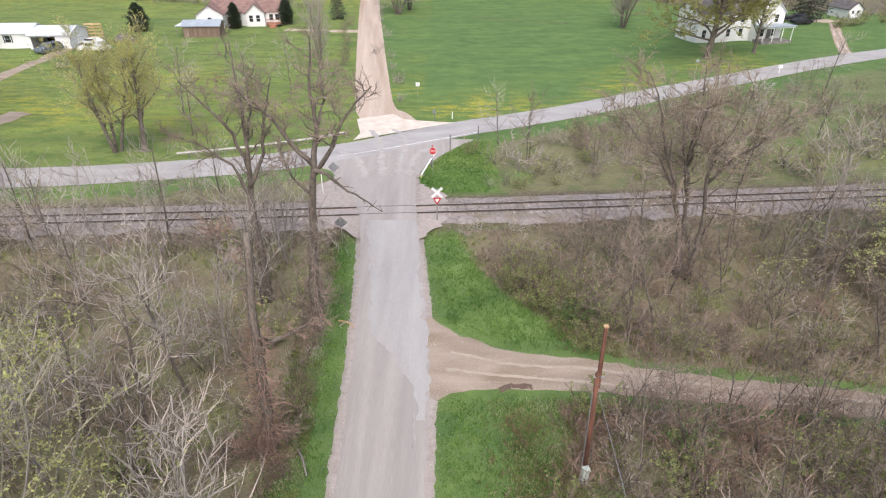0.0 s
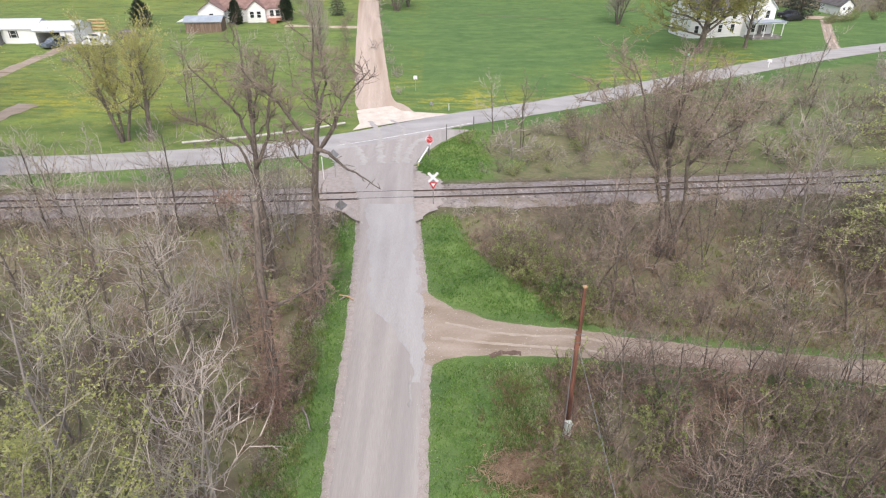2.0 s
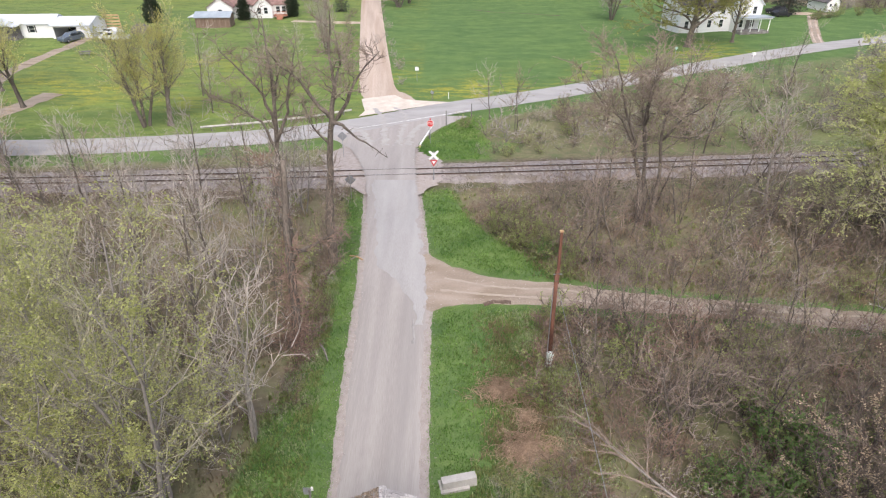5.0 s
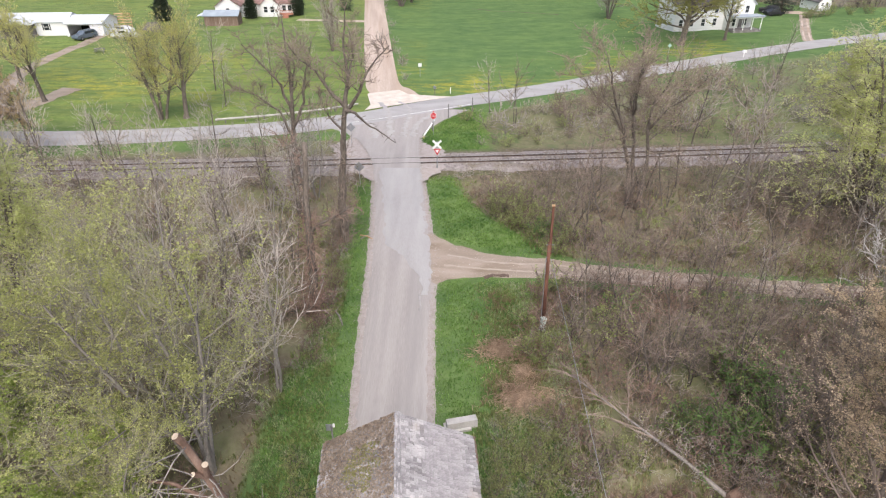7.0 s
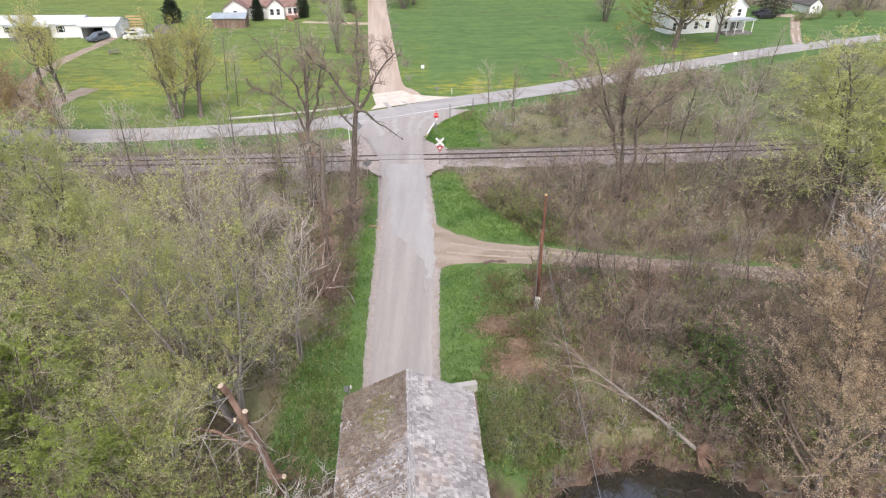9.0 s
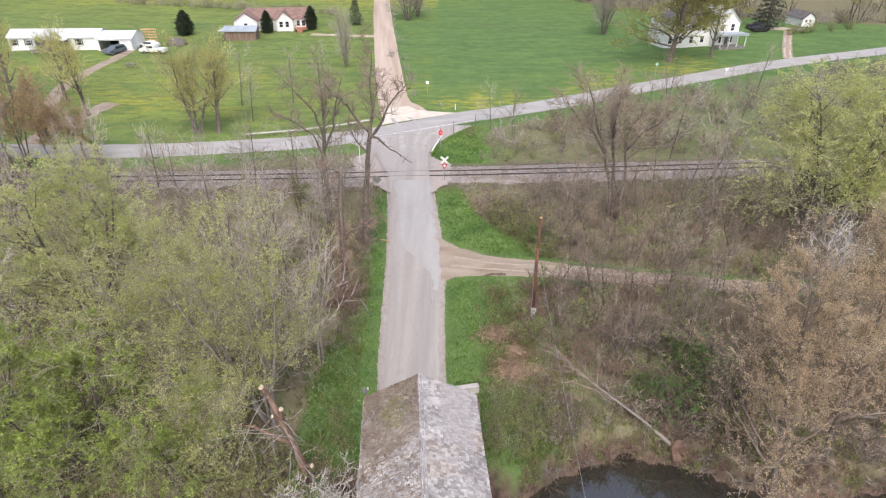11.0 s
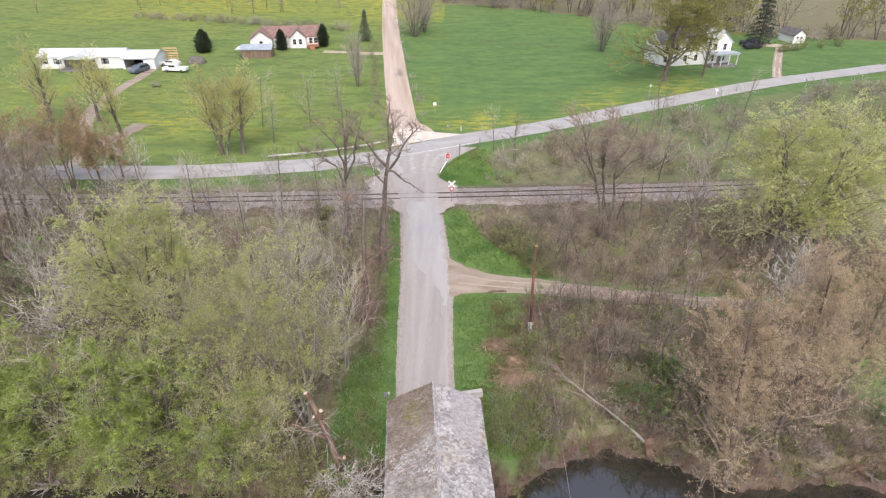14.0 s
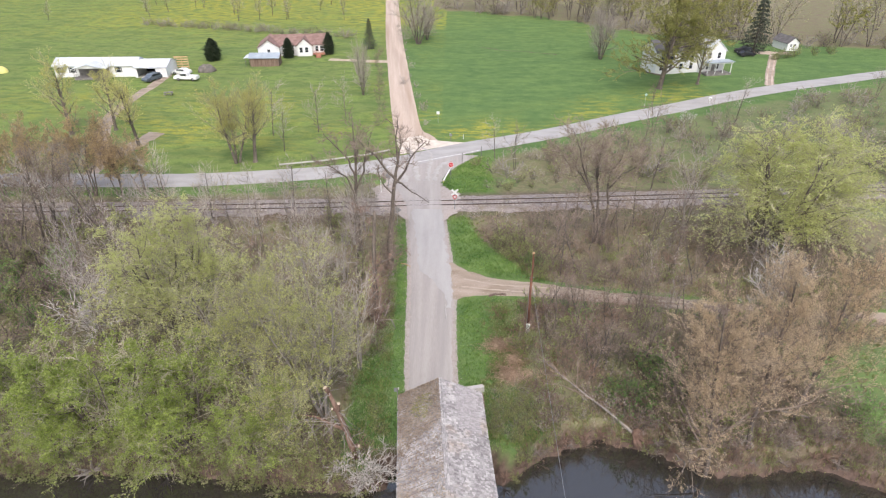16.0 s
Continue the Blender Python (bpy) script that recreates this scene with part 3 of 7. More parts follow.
strip("road_south", *lane_edges(-58, -22.0, -0.05), 0.07, ASPHALT, "worn pale chip-seal lane beyond the bridge", ragged=0.16, crown=0.05)
_ys = [24.0 + 0.35 * k for k in range(66)]
strip("road_reseal", [Vector((lerp_table(LANE_R, y) + 0.1 + (lerp_table(LANE_L, y) - lerp_table(LANE_R, y)) * (0.2 + 0.66 * smooth(24.5, 33, y)), y, 0)) for y in _ys], [Vector((lerp_table(LANE_R, y) - 0.2, y, 0)) for y in _ys], 0.078, SEAL_GREY, "smoother grey reseal over part of the lane", ragged=0.34, crown=0.03, frequency=0.7, ramp=0.006, across=12)
ribbon("crossroad", CROSS_ROAD, 5.1, 0.11, ASPHALT_GREY, "pale grey asphalt road curving past the level crossing", ragged=0.12, crown=0.04)
ribbon("gravel_road", GRAVEL_ROAD, lambda t: 5.2 + 2.2 * smooth(0.03, 0.0, t), 0.075, GRAVEL, "pale pinkish gravel road running straight uphill", ragged=0.13, crown=0.03)
strip("gravel_mouth", [Vector(p) for p in ((-10.4, 68.2, 0), (-9.9, 70.6, 0), (-10.4, 73.2, 0), (-11.0, 76.0, 0))], [Vector(p) for p in ((1.6, 74.6, 0), (-2.4, 75.4, 0), (-5.0, 76.0, 0), (-6.6, 78.0, 0))], 0.13, LIMESTONE, "fresh pale limestone gravel at the road mouth", ragged=0.5, across=14)
for _pts, _wd in (([(-8.8, 71.5), (-7.6, 68.5), (-6.9, 65.0), (-6.6, 61.0), (-6.2, 57.5)], 0.7), ([(-6.0, 72.0), (-4.6, 69.0), (-4.4, 65.5), (-4.6, 61.5), (-4.6, 57.5)], 0.55), ([(-11.5, 64.4), (-9.6, 62.6), (-8.6, 60.0), (-7.9, 57.0)], 0.8), ([(-1.2, 66.0), (-3.0, 63.0), (-3.5, 60.0), (-3.6, 57.5)], 0.7)):
    ribbon("gravel_drift", _pts, _wd, 0.162, DUST, "dusty gravel dragged across the road by wheels", across=4, ragged=0.45, step=0.2, frequency=2.4, ramp=-0.01)
_xs = [(-1.5 + 71.5 * k / 110) for k in range(111)]
strip("dirt_track", [Vector((x, lerp_table(TRACK_N, x), 0)) for x in _xs], [Vector((x, lerp_table(TRACK_S, x), 0)) for x in _xs], 0.05, DIRT, "tan dirt track branching off into the brush", ragged=0.3, across=12)

# Water sheet, held in by the banks.
_w = Pile()
_w.face([(-220, -60, WATER_Z), (220, -60, WATER_Z), (220, 14, WATER_Z), (-220, 14, WATER_Z)])
tagged(new("water", _w.mesh("water", WATER)), "still dark river water reflecting bare trees", "river", kind="structure")


# ---------------------------------------------------------------- railway
def build_railway():
    track = thing("railway_track", pose(0, 0, 0), "rusty single railway track on weathered wooden ties", "railway track", kind="structure")
    for off, name in ((-0.7175, "rail"), (0.7175, "rail")):
        p = Pile()
        prof = [(-0.07, 0), (0.07, 0), (0.07, 0.02), (0.02, 0.04), (0.02, 0.11), (0.037, 0.12), (0.037, 0.16), (-0.037, 0.16), (-0.037, 0.12), (-0.02, 0.11), (-0.02, 0.04), (-0.07, 0.02)]
        xs = [-230 + 2.0 * k for k in range(231)]
        for x in xs:
            y = rail_y(x) + off
            z = 0.38 + 0.11
            for a, b in prof:
                p.v.append((x, y + a, z + b))
        w = len(prof)
        for k in range(len(xs) - 1):
            for s in range(w):
                a, b = k * w + s, k * w + (s + 1) % w
                p.f.append((a, b, b + w, a + w))
                p.slot.append(1 if s in (6,) else 0)
        part(name, p, [RAIL_STEEL, RAIL_TOP], track)
    rng = random.Random(4)
    tie = Pile()
    tie.box(-0.11, -1.3, -0.1, 0.11, 1.3, 0.1, cut=0.012)
    tie_mesh = tie.mesh("tie", TIE_WOOD)
    rest = Pile()
    for k in range(-290, 330):
        x = k * 0.52
        if -8.0 < x < -1.9:
            continue
        m = pose(x, rail_y(x), 0.38 + rng.uniform(-0.012, 0.012), 0, 0, math.degrees(math.atan(0.07 + 0.0005 * x)) + rng.uniform(-1.5, 1.5))
        if -72 <= x <= 76:
            part("tie", tie_mesh, TIE_WOOD, track, m=m)
        else:
            rest.box(-0.11, -1.3, -0.1, 0.11, 1.3, 0.1, m=m, cut=0.012)
    tagged(part("far_ties", rest, TIE_WOOD, track), kind="stuff")
    # ballast: a bed with a rounded shoulder, and loose stones on it
    xs = [-230 + 1.0 * k for k in range(461)]
    bed = Pile()
    prof = [(-3.1, -0.12), (-2.3, 0.07), (-1.6, 0.12), (0, 0.13), (1.6, 0.12), (2.3, 0.07), (3.1, -0.12)]
    for x in xs:
        for a, b in prof:
            j = 0.35 * noise.noise(Vector((x * 0.5, a, 1))) if abs(a) > 2 else 0
            y = rail_y(x) + a + j
            bed.v.append((x, y, ground_z(x, y) + b * 0.6 if abs(a) > 2.5 else 0.33 + b))
    w = len(prof)
    for k in range(len(xs) - 1):
        if -8.2 < xs[k] < -2.4:
            continue
        for s in range(w - 1):
            i = k * w + s
            bed.f.append((i, i + w, i + w + 1, i + 1)[::-1])
            bed.slot.append(0)
    part("ballast_bed", bed, BALLAST, track, "grey-brown crushed stone", smooth=True)
    stones = Pile()
    for _ in range(5200):
        x = rng.uniform(-70, 75)
        if -8.8 < x < -1.6:
            continue
        a = rng.gauss(0, 1.8)
        y = rail_y(x) + a
        s = rng.uniform(0.04, 0.1)
        z = (0.45 if abs(a) < 2.2 else ground_z(x, y)) + 0.01
        stones.box(-s, -s * 0.8, -s * 0.5, s, s * 0.8, s * 0.6, m=pose(x, y, z, rng.uniform(-20, 20), rng.uniform(-20, 20), rng.uniform(0, 360)), cut=s * 0.3)
    tagged(part("loose_stones", stones, BALLAST, track), kind="stuff")


build_railway()

# White edge line across the mouth of the lane, and tar patches on the lane.
ribbon("edge_line", [(-11.6, 62.9), (-8.4, 64.3), (-5.4, 65.8), (-2.2, 67.5), (1.0, 69.1), (4.0, 70.8)], 0.16, 0.16, WHITE_LINE, "worn white painted edge line", across=2, ragged=0.03)
for _pts, _wd in (([(-1.5, 22), (-1.62, 24.6)], 0.2), ([(-3.9, 41), (-4.0, 45.5)], 0.5), ([(-2.9, 40), (-2.75, 44)], 0.35), ([(-5.9, 55.0), (-5.3, 57.5), (-4.6, 59.5), (-3.0, 61)], 0.55), ([(-8.6, 57.0), (-7.6, 59), (-6.8, 60.5)], 0.5)):
    ribbon("tar_patch", _pts, _wd, 0.105, PATCH, "dark grey patched seam in the lane", across=3, ragged=0.16, step=0.25, frequency=2.5)


# ---------------------------------------------------------------- covered bridge
BRIDGE = pose(-1.87, 6.3, 0, 0, 0, 3.9)
HALF, EAVE, RIDGE, LENGTH = 3.35, 4.35, 6.05, 28.0


def build_bridge():
    b = thing("covered_bridge", BRIDGE, "old wooden covered bridge with a weathered grey shingle roof", "covered bridge")
    w = HALF - 0.45
    top = EAVE + 0.12
    for side in (-1, 1):
        wall = part("side_wall", _boxes([(side * w - 0.06, -LENGTH + 0.4, -0.2, side * w + 0.06, -0.5, top)]), BRIDGE_WOOD, b)
        board = Pile()
        board.box(-0.02, -0.11, -0.15, 0.02, 0.11, top + 0.02, cut=0.006)
        me = board.mesh("board", BRIDGE_WOOD)
        for k in range(100):
            part("board", me, BRIDGE_WOOD, wall, m=pose(side * (w + 0.08), -0.62 - k * 0.27, 0, 0, 0, 0))
    # gable ends: boards above the portal
    for y in (-0.55, -LENGTH + 0.45):
        g = Pile()
        n = 24
        for k in range(n):
            x0, x1 = -w + 2 * w * k / n, -w + 2 * w * (k + 1) / n - 0.012
            t0 = top + (RIDGE - 0.32 - top) * (1 - abs(x0) / w)
            t1 = top + (RIDGE - 0.32 - top) * (1 - abs(x1) / w)
            z0 = 3.6 if abs((x0 + x1) / 2) < 2.1 else 0.0
            g.face([(x0, y + 0.02, z0), (x1, y + 0.02, z0), (x1, y + 0.02, t1), (x0, y + 0.02, t0)][::-1])
            g.face([(x0, y - 0.02, z0), (x1, y - 0.02, z0), (x1, y - 0.02, t1), (x0, y - 0.02, t0)])
            g.face([(x0, y - 0.02, z0), (x0, y + 0.02, z0), (x1, y + 0.02, z0), (x1, y - 0.02, z0)])
        part("gable", g, BRIDGE_WOOD, b)
    part("deck", _boxes([(-w, -LENGTH + 0.2, -0.25, w, 0.6, 0.02)]), BRIDGE_WOOD, b, "plank deck")
    for side in (-1, 1):
        part("truss_beam", _boxes([(side * (w - 0.5) - 0.15, -LENGTH + 0.3, -0.75, side * (w - 0.5) + 0.15, 0.0, -0.25)]), BRIDGE_WOOD, b)
    for y0, y1 in ((-1.2, 1.0), (-LENGTH - 0.8, -LENGTH + 1.4)):
        part("abutment", _boxes([(-w - 0.6, y0, -4.2, w + 0.6, y1, -0.76)]), CONCRETE, b, "stained concrete abutment")
    # roof: sheathing, then rows of shingles, a ridge cap, a lath along the gable end
    slope_len = math.hypot(HALF, RIDGE - EAVE)
    pitch = math.degrees(math.atan2(RIDGE - EAVE, HALF))
    roof = part("roof", _gable_sheet(HALF - 0.03, EAVE - 0.03, RIDGE - 0.03, -LENGTH, 0.0, 0.05), GREY_WOOD, b, "weathered wooden shingle roof")
    rng = random.Random(11)
    shingle_meshes = []
    for k in range(6):
        p = Pile()
        ww = (0.12, 0.15, 0.18, 0.13, 0.16, 0.21)[k]
        p.box(-ww / 2, 0, 0.0, ww / 2, 0.30, 0.022, cut=0.004)
        shingle_meshes.append((ww, p.mesh("shingle", SHINGLE)))
    rest = Pile()
    rows = 21
    count = 0
    for side in (-1, 1):
        for r in range(rows):
            u = slope_len * r / rows
            y = 0.04
            while y > -LENGTH:
                ww, me = rng.choice(shingle_meshes)
                y -= ww / 2
                # local x of the shingle runs along the ridge, y up the slope
                base = Vector((side * (HALF - u * math.cos(radians(pitch))), y, EAVE + u * math.sin(radians(pitch)) + 0.03 + 0.012))
                m = Matrix.Translation(base) @ Matrix.Rotation(side * math.pi / 2, 4, "Z") @ pose(rng.uniform(-0.01, 0.01), rng.uniform(-0.02, 0.02), rng.uniform(0, 0.012), pitch - 4 + rng.uniform(-1.5, 2.0), 0, rng.uniform(-2.0, 2.0))
                missing = rng.random() < 0.02
                if not missing:
                    if side == 1 and -4.6 < y and 3 <= r <= 14 and count < 300:
                        part("shingle", me, SHINGLE, roof, m=m)
                        count += 1
                    else:
                        ww2 = ww / 2
                        rest.box(-ww2, 0, 0.0, ww2, 0.30, 0.022, m=m, cut=0.004)
                y -= ww / 2 + rng.uniform(0.004, 0.016)
    tagged(part("shingles", rest, SHINGLE_MIX, roof), kind="stuff")
    cap = Pile()
    y = 0.05
    while y > -LENGTH:
        l = rng.uniform(0.35, 0.5)
        for side in (-1, 1):
            lift = 0.03 if y < -5.2 else 0.0
            m = Matrix.Translation((0, y - l, RIDGE + 0.05 + lift + rng.uniform(0, 0.012))) @ Matrix.Rotation(radians(side * pitch), 4, "Y")
            x0, x1 = (0.0, 0.17) if side > 0 else (-0.17, 0.0)
            cap.box(x0, 0, 0, x1, l + 0.05, 0.025, m=m)
        y -= l
    part("ridge_cap", cap, SHINGLE_MIX, roof, "overlapping ridge shingles")
    # lifted laths over the southern half of the left slope: vertical seams
    for k in range(18):
        seams = Pile()
        yy = -4.2 - k * 0.55 + rng.uniform(-0.1, 0.1)
        u0, u1 = rng.uniform(0.0, 1.2), rng.uniform(2.2, slope_len - 0.1)
        a = Vector((-(HALF - u0 * math.cos(radians(pitch))), yy, EAVE + u0 * math.sin(radians(pitch)) + 0.075))
        c = Vector((-(HALF - u1 * math.cos(radians(pitch))), yy + rng.uniform(-0.05, 0.05), EAVE + u1 * math.sin(radians(pitch)) + 0.075))
        seams.tube([a, c], [0.018, 0.018], 4)
        part("lath", seams, BRIDGE_WOOD, roof)
    # leaf litter and moss caught on the left slope
    lit, moss = Pile(), Pile()
    for _ in range(20000):
        u, y = rng.uniform(0.05, slope_len - 0.05), -rng.random() ** 1.25 * 15.0 + 0.05
        edge = -3.9 - 2.4 * (1 - u / slope_len) + 0.9 * noise.noise(Vector((u, y, 2)))
        if y < edge and rng.random() > 0.34:
            continue
        c = Vector((-(HALF - u * math.cos(radians(pitch))), y, EAVE + u * math.sin(radians(pitch)) + 0.075 + rng.uniform(0, 0.02)))
        s = rng.uniform(0.02, 0.06)
        m = Matrix.Translation(c) @ Matrix.Rotation(radians(-pitch), 4, "Y") @ pose(0, 0, 0, rng.uniform(-30, 30), rng.uniform(-30, 30), rng.uniform(0, 360))
        green = math.hypot((u - 2.1) / 0.9, (y + 2.2) / 1.3) < 0.9 + 0.5 * noise.noise(Vector((u * 2, y * 2, 9)))
        (moss if green and rng.random() < 0.6 else lit).face([m @ Vector(q) for q in ((-s, -s * 0.5, 0), (s, -s * 0.6, 0.006), (s * 0.9, s * 0.5, 0), (-s * 0.8, s * 0.6, 0.008))])
    tagged(part("leaf_litter", lit, LITTER, roof, "brown leaf litter on shingles"), kind="stuff")
    tagged(part("moss", moss, MOSS, roof, "yellow-green moss"), kind="stuff")
    # brown broken shingle ends along the far eave corner
    ends = Pile()
    for k in range(26):
        y = 0.0 - k * 0.06
        s = rng.uniform(0.05, 0.12)
        ends.box(HALF - 0.1, y - 0.03, EAVE - 0.05, HALF + s, y + 0.02, EAVE + 0.05, cut=0.006)
    part("broken_edge", ends, BARN_WOOD, roof, "rotten brown shingle ends")
    return b


def _boxes(list_of, cut=0.0):
    p = Pile()
    for d in list_of:
        p.box(*d, cut=cut)
    return p


def _gable_sheet(half, eave, ridge, y0, y1, thick):
    p = Pile()
    for side in (-1, 1):
        a, b = (side * half, eave), (0, ridge)
        pts = [(a[0], y0, a[1]), (a[0], y1, a[1]), (b[0], y1, b[1]), (b[0], y0, b[1])]
        low = [(x, y, z - thick) for x, y, z in pts]
        if side > 0:
            pts, low = pts, low
            p.face(pts)
            p.face(low[::-1])
        else:
            p.face(pts[::-1])
            p.face(low)
        p.face([pts[0], pts[3], low[3], low[0]])
        p.face([pts[1], low[1], low[2], pts[2]])
        p.face([pts[0], low[0], low[1], pts[1]])
    return p


def mix_material():
    m = material("weathered_shingle_course", (0.235, 0.22, 0.215), (0.47, 0.445, 0.435), 0.9, 20, 0.9, 0.4, stain=(0.34, 0.29, 0.25), stain_scale=0.5, stain_at=0.55, detail=0.4)
    n, l = m.node_tree.nodes, m.node_tree.links
    geo = n.new("ShaderNodeNewGeometry")
    mr = n.new("ShaderNodeMapRange")
    mr.inputs["To Min"].default_value, mr.inputs["To Max"].default_value = 0.66, 1.3
    l.new(geo.outputs["Random Per Island"], mr.inputs["Value"])
    hs = n.new("ShaderNodeHueSaturation")
    bsdf = n["Principled BSDF"]
    l.new(bsdf.inputs["Base Color"].links[0].from_socket, hs.inputs["Color"])
    l.new(mr.outputs[0], hs.inputs["Value"])
    l.new(hs.outputs[0], bsdf.inputs["Base Color"])
    return m


SHINGLE_MIX = mix_material()
build_bridge()

# Concrete parapet block beside the bridge mouth.
_blk = thing("parapet_block", pose(1.15, 11.3, 0, 0, 0, 13), "pale concrete parapet block beside the bridge mouth", "concrete block")
boxpart("block", (-0.88, -0.24, -0.6, 0.88, 0.24, 0.55), CONCRETE, _blk, cut=0.03)
boxpart("footing", (-0.98, -0.42, -0.9, 0.5, 0.42, 0.12), CONCRETE, _blk, cut=0.03)


# ---------------------------------------------------------------- signs, posts, pole
def sign_post(name, x, y, h, label, category, r=0.03, mat=None, lean=0.0):
    s = thing(name, pose(x, y, ground_z(x, y), 0, lean, 0), label, category)
    rodpart("post", (0, 0, -0.2), (0, 0, h), r, mat or GALV, s)
    return s


def plate(points, thick, y=0.0):
    """A flat plate in the x-z plane, thickened along y."""
    p = Pile()
    front = [(a, y - thick / 2, b) for a, b in points]
    rear = [(a, y + thick / 2, b) for a, b in points]
    p.face(front)
    p.face(rear[::-1])
    n = len(points)
    for k in range(n):
        j = (k + 1) % n
        p.face([front[k], rear[k], rear[j], front[j]])
    return p


def ngon(n, r, cx=0.0, cz=0.0, turn=0.0):
    return [(cx + r * math.cos(2 * math.pi * k / n + turn), cz + r * math.sin(2 * math.pi * k / n + turn)) for k in range(n)]


def text_part(words, size, m, mat, parent, name="lettering"):
    c = bpy.data.curves.new(name, "FONT")
    c.body, c.size, c.align_x, c.align_y, c.extrude = words, size, "CENTER", "CENTER", 0.003
    t = new("text_tmp", c)
    bpy.context.view_layer.update()
    me = bpy.data.meshes.new_from_object(t.evaluated_get(bpy.context.evaluated_depsgraph_get()))
    bpy.data.objects.remove(t)
    me.name = name
    me.materials.clear()
    me.materials.append(mat)
    ob = new(name, me)
    ob.parent = parent
    ob.matrix_local = m
    return ob


# stop sign
s = sign_post("stop_sign", -1.05, 58.6, 2.75, "red octagonal stop sign on a steel post", "stop sign")
face = part("sign_plate", plate(ngon(8, 0.42, 0, 2.4, math.pi / 8), 0.012, -0.04), SIGN_WHITE, s, "white-bordered plate")
part("red_face", plate(ngon(8, 0.385, 0, 2.4, math.pi / 8), 0.008, -0.052), SIGN_RED, face, "red octagon")
text_part("STOP", 0.33, pose(0, -0.059, 2.4, 90, 0, 0), SIGN_WHITE, face)
boxpart("cap_marker", (-0.06, -0.03, 2.78, 0.06, 0.03, 2.98), SIGN_RED, s, "small red marker on top")

# crossbuck with yield sign
s = sign_post("crossbuck_sign", -0.5, 47.0, 3.1, "white railway crossbuck above a red and white yield sign", "crossing sign", 0.05)
for ang in (45, -45):
    p = Pile()
    p.box(-0.61, -0.008, -0.115, 0.61, 0.008, 0.115)
    blade = part("blade", p, SIGN_WHITE, s, m=pose(0, -0.07 - (0.018 if ang < 0 else 0), 2.75, 0, -ang, 0))
part("yield_plate", plate([(-0.4, 2.28), (0, 1.58), (0.4, 2.28)], 0.012, -0.07), SIGN_RED, s, "red yield triangle")
part("yield_centre", plate([(-0.2, 2.16), (0, 1.81), (0.2, 2.16)], 0.008, -0.082), SIGN_WHITE, s, "white triangle")

# diamond signs seen from behind
for x, y, h, sz in ((-8.25, 43.6, 2.35, 0.54), (-10.35, 53.6, 3.0, 0.54)):
    s = sign_post("warning_sign", x, y, h + 0.1, "back of a bare aluminium diamond warning sign", "road sign", 0.03)
    part("sign_plate", plate(ngon(4, sz, 0, h - 0.35), 0.012, 0.05), SIGN_GREY, s)
s = sign_post("white_post", -11.4, 52.8, 2.7, "slim white marker post beside the crossing", "marker post", 0.045, SIGN_WHITE)
for x, y, h in ((0.8, 64.9, 1.9), (4.1, 68.2, 1.8)):
    s = sign_post("marker_post", x, y, h, "grey wooden roadside post in rough grass", "post", 0.06, GREY_WOOD)
s = sign_post("road_name_sign", -3.6, 86.3, 2.1, "small white plate on a thin steel post", "road sign")
boxpart("sign_plate", (-0.28, -0.02, 1.65, 0.28, 0.0, 2.2), SIGN_WHITE, s)
s = sign_post("roadside_marker", 39.3, 95.8, 3.0, "pale green diamond plate on a steel post", "road sign")
part("sign_plate", plate(ngon(4, 0.36, 0, 2.9), 0.012, -0.04), SIGN_GREEN, s)
s = sign_post("white_marker", 54.2, 99.3, 1.2, "short white post at the road edge", "marker post", 0.07, SIGN_WHITE)
boxpart("box", (-0.3, -0.25, 1.0, 0.3, 0.25, 1.4), SIGN_WHITE, s, cut=0.04)
s = sign_post("object_marker", -5.6, 9.5, 2.0, "small grey object marker on a dark post", "road sign", 0.05, GREY_WOOD)
boxpart("sign_plate", (-0.3, 0.05, 1.55, 0.05, 0.07, 2.0), SIGN_GREY, s)
boxpart("reflector", (0.06, 0.05, 1.8, 0.16, 0.07, 2.05), SIGN_WHITE, s)


def mailbox(x, y, turn, label):
    s = thing("mailbox", pose(x, y, ground_z(x, y), 0, 0, turn), label, "mailbox")
    rodpart("post", (0, 0, -0.2), (0, 0, 1.0), 0.05, GREY_WOOD, s, sides=4)
    p = Pile()
    pts = [(-0.16, 1.0), (0.16, 1.0), (0.16, 1.2)] + [(0.16 * math.cos(a), 1.2 + 0.16 * math.sin(a)) for a in (0.5, 1.05, 1.57, 2.1, 2.64)] + [(-0.16, 1.2)]
    p = plate(pts, 0.5)
    body = part("body", p, GALV, s, "grey metal box")
    boxpart("flag", (0.165, -0.1, 1.15, 0.18, -0.06, 1.4), SIGN_RED, body)


mailbox(-1.1, 75.9, 20, "grey metal mailbox on a wooden post by the field")
s = sign_post("white_stake", 1.2, 76.6, 0.9, "short pale stake in the grass", "stake", 0.05, SIGN_WHITE)

# low barrier beside the stop sign: pale posts and a leaning plank
s = thing("culvert_guard", pose(0, 0, 0.1), "leaning white-painted guard plank beside the stop sign", "guard plank")
rodpart("plank", (-2.2, 57.0, 0.35), (-0.95, 60.8, 1.1), 0.1, SIGN_WHITE, s, sides=4)
rodpart("post", (-1.2, 60.0, -0.1), (-1.2, 60.0, 1.1), 0.07, GREY_WOOD, s)
rodpart("post", (-2.2, 57.2, -0.1), (-2.2, 57.2, 0.35), 0.07, YELLOW_TENT, s, "yellow painted stub")


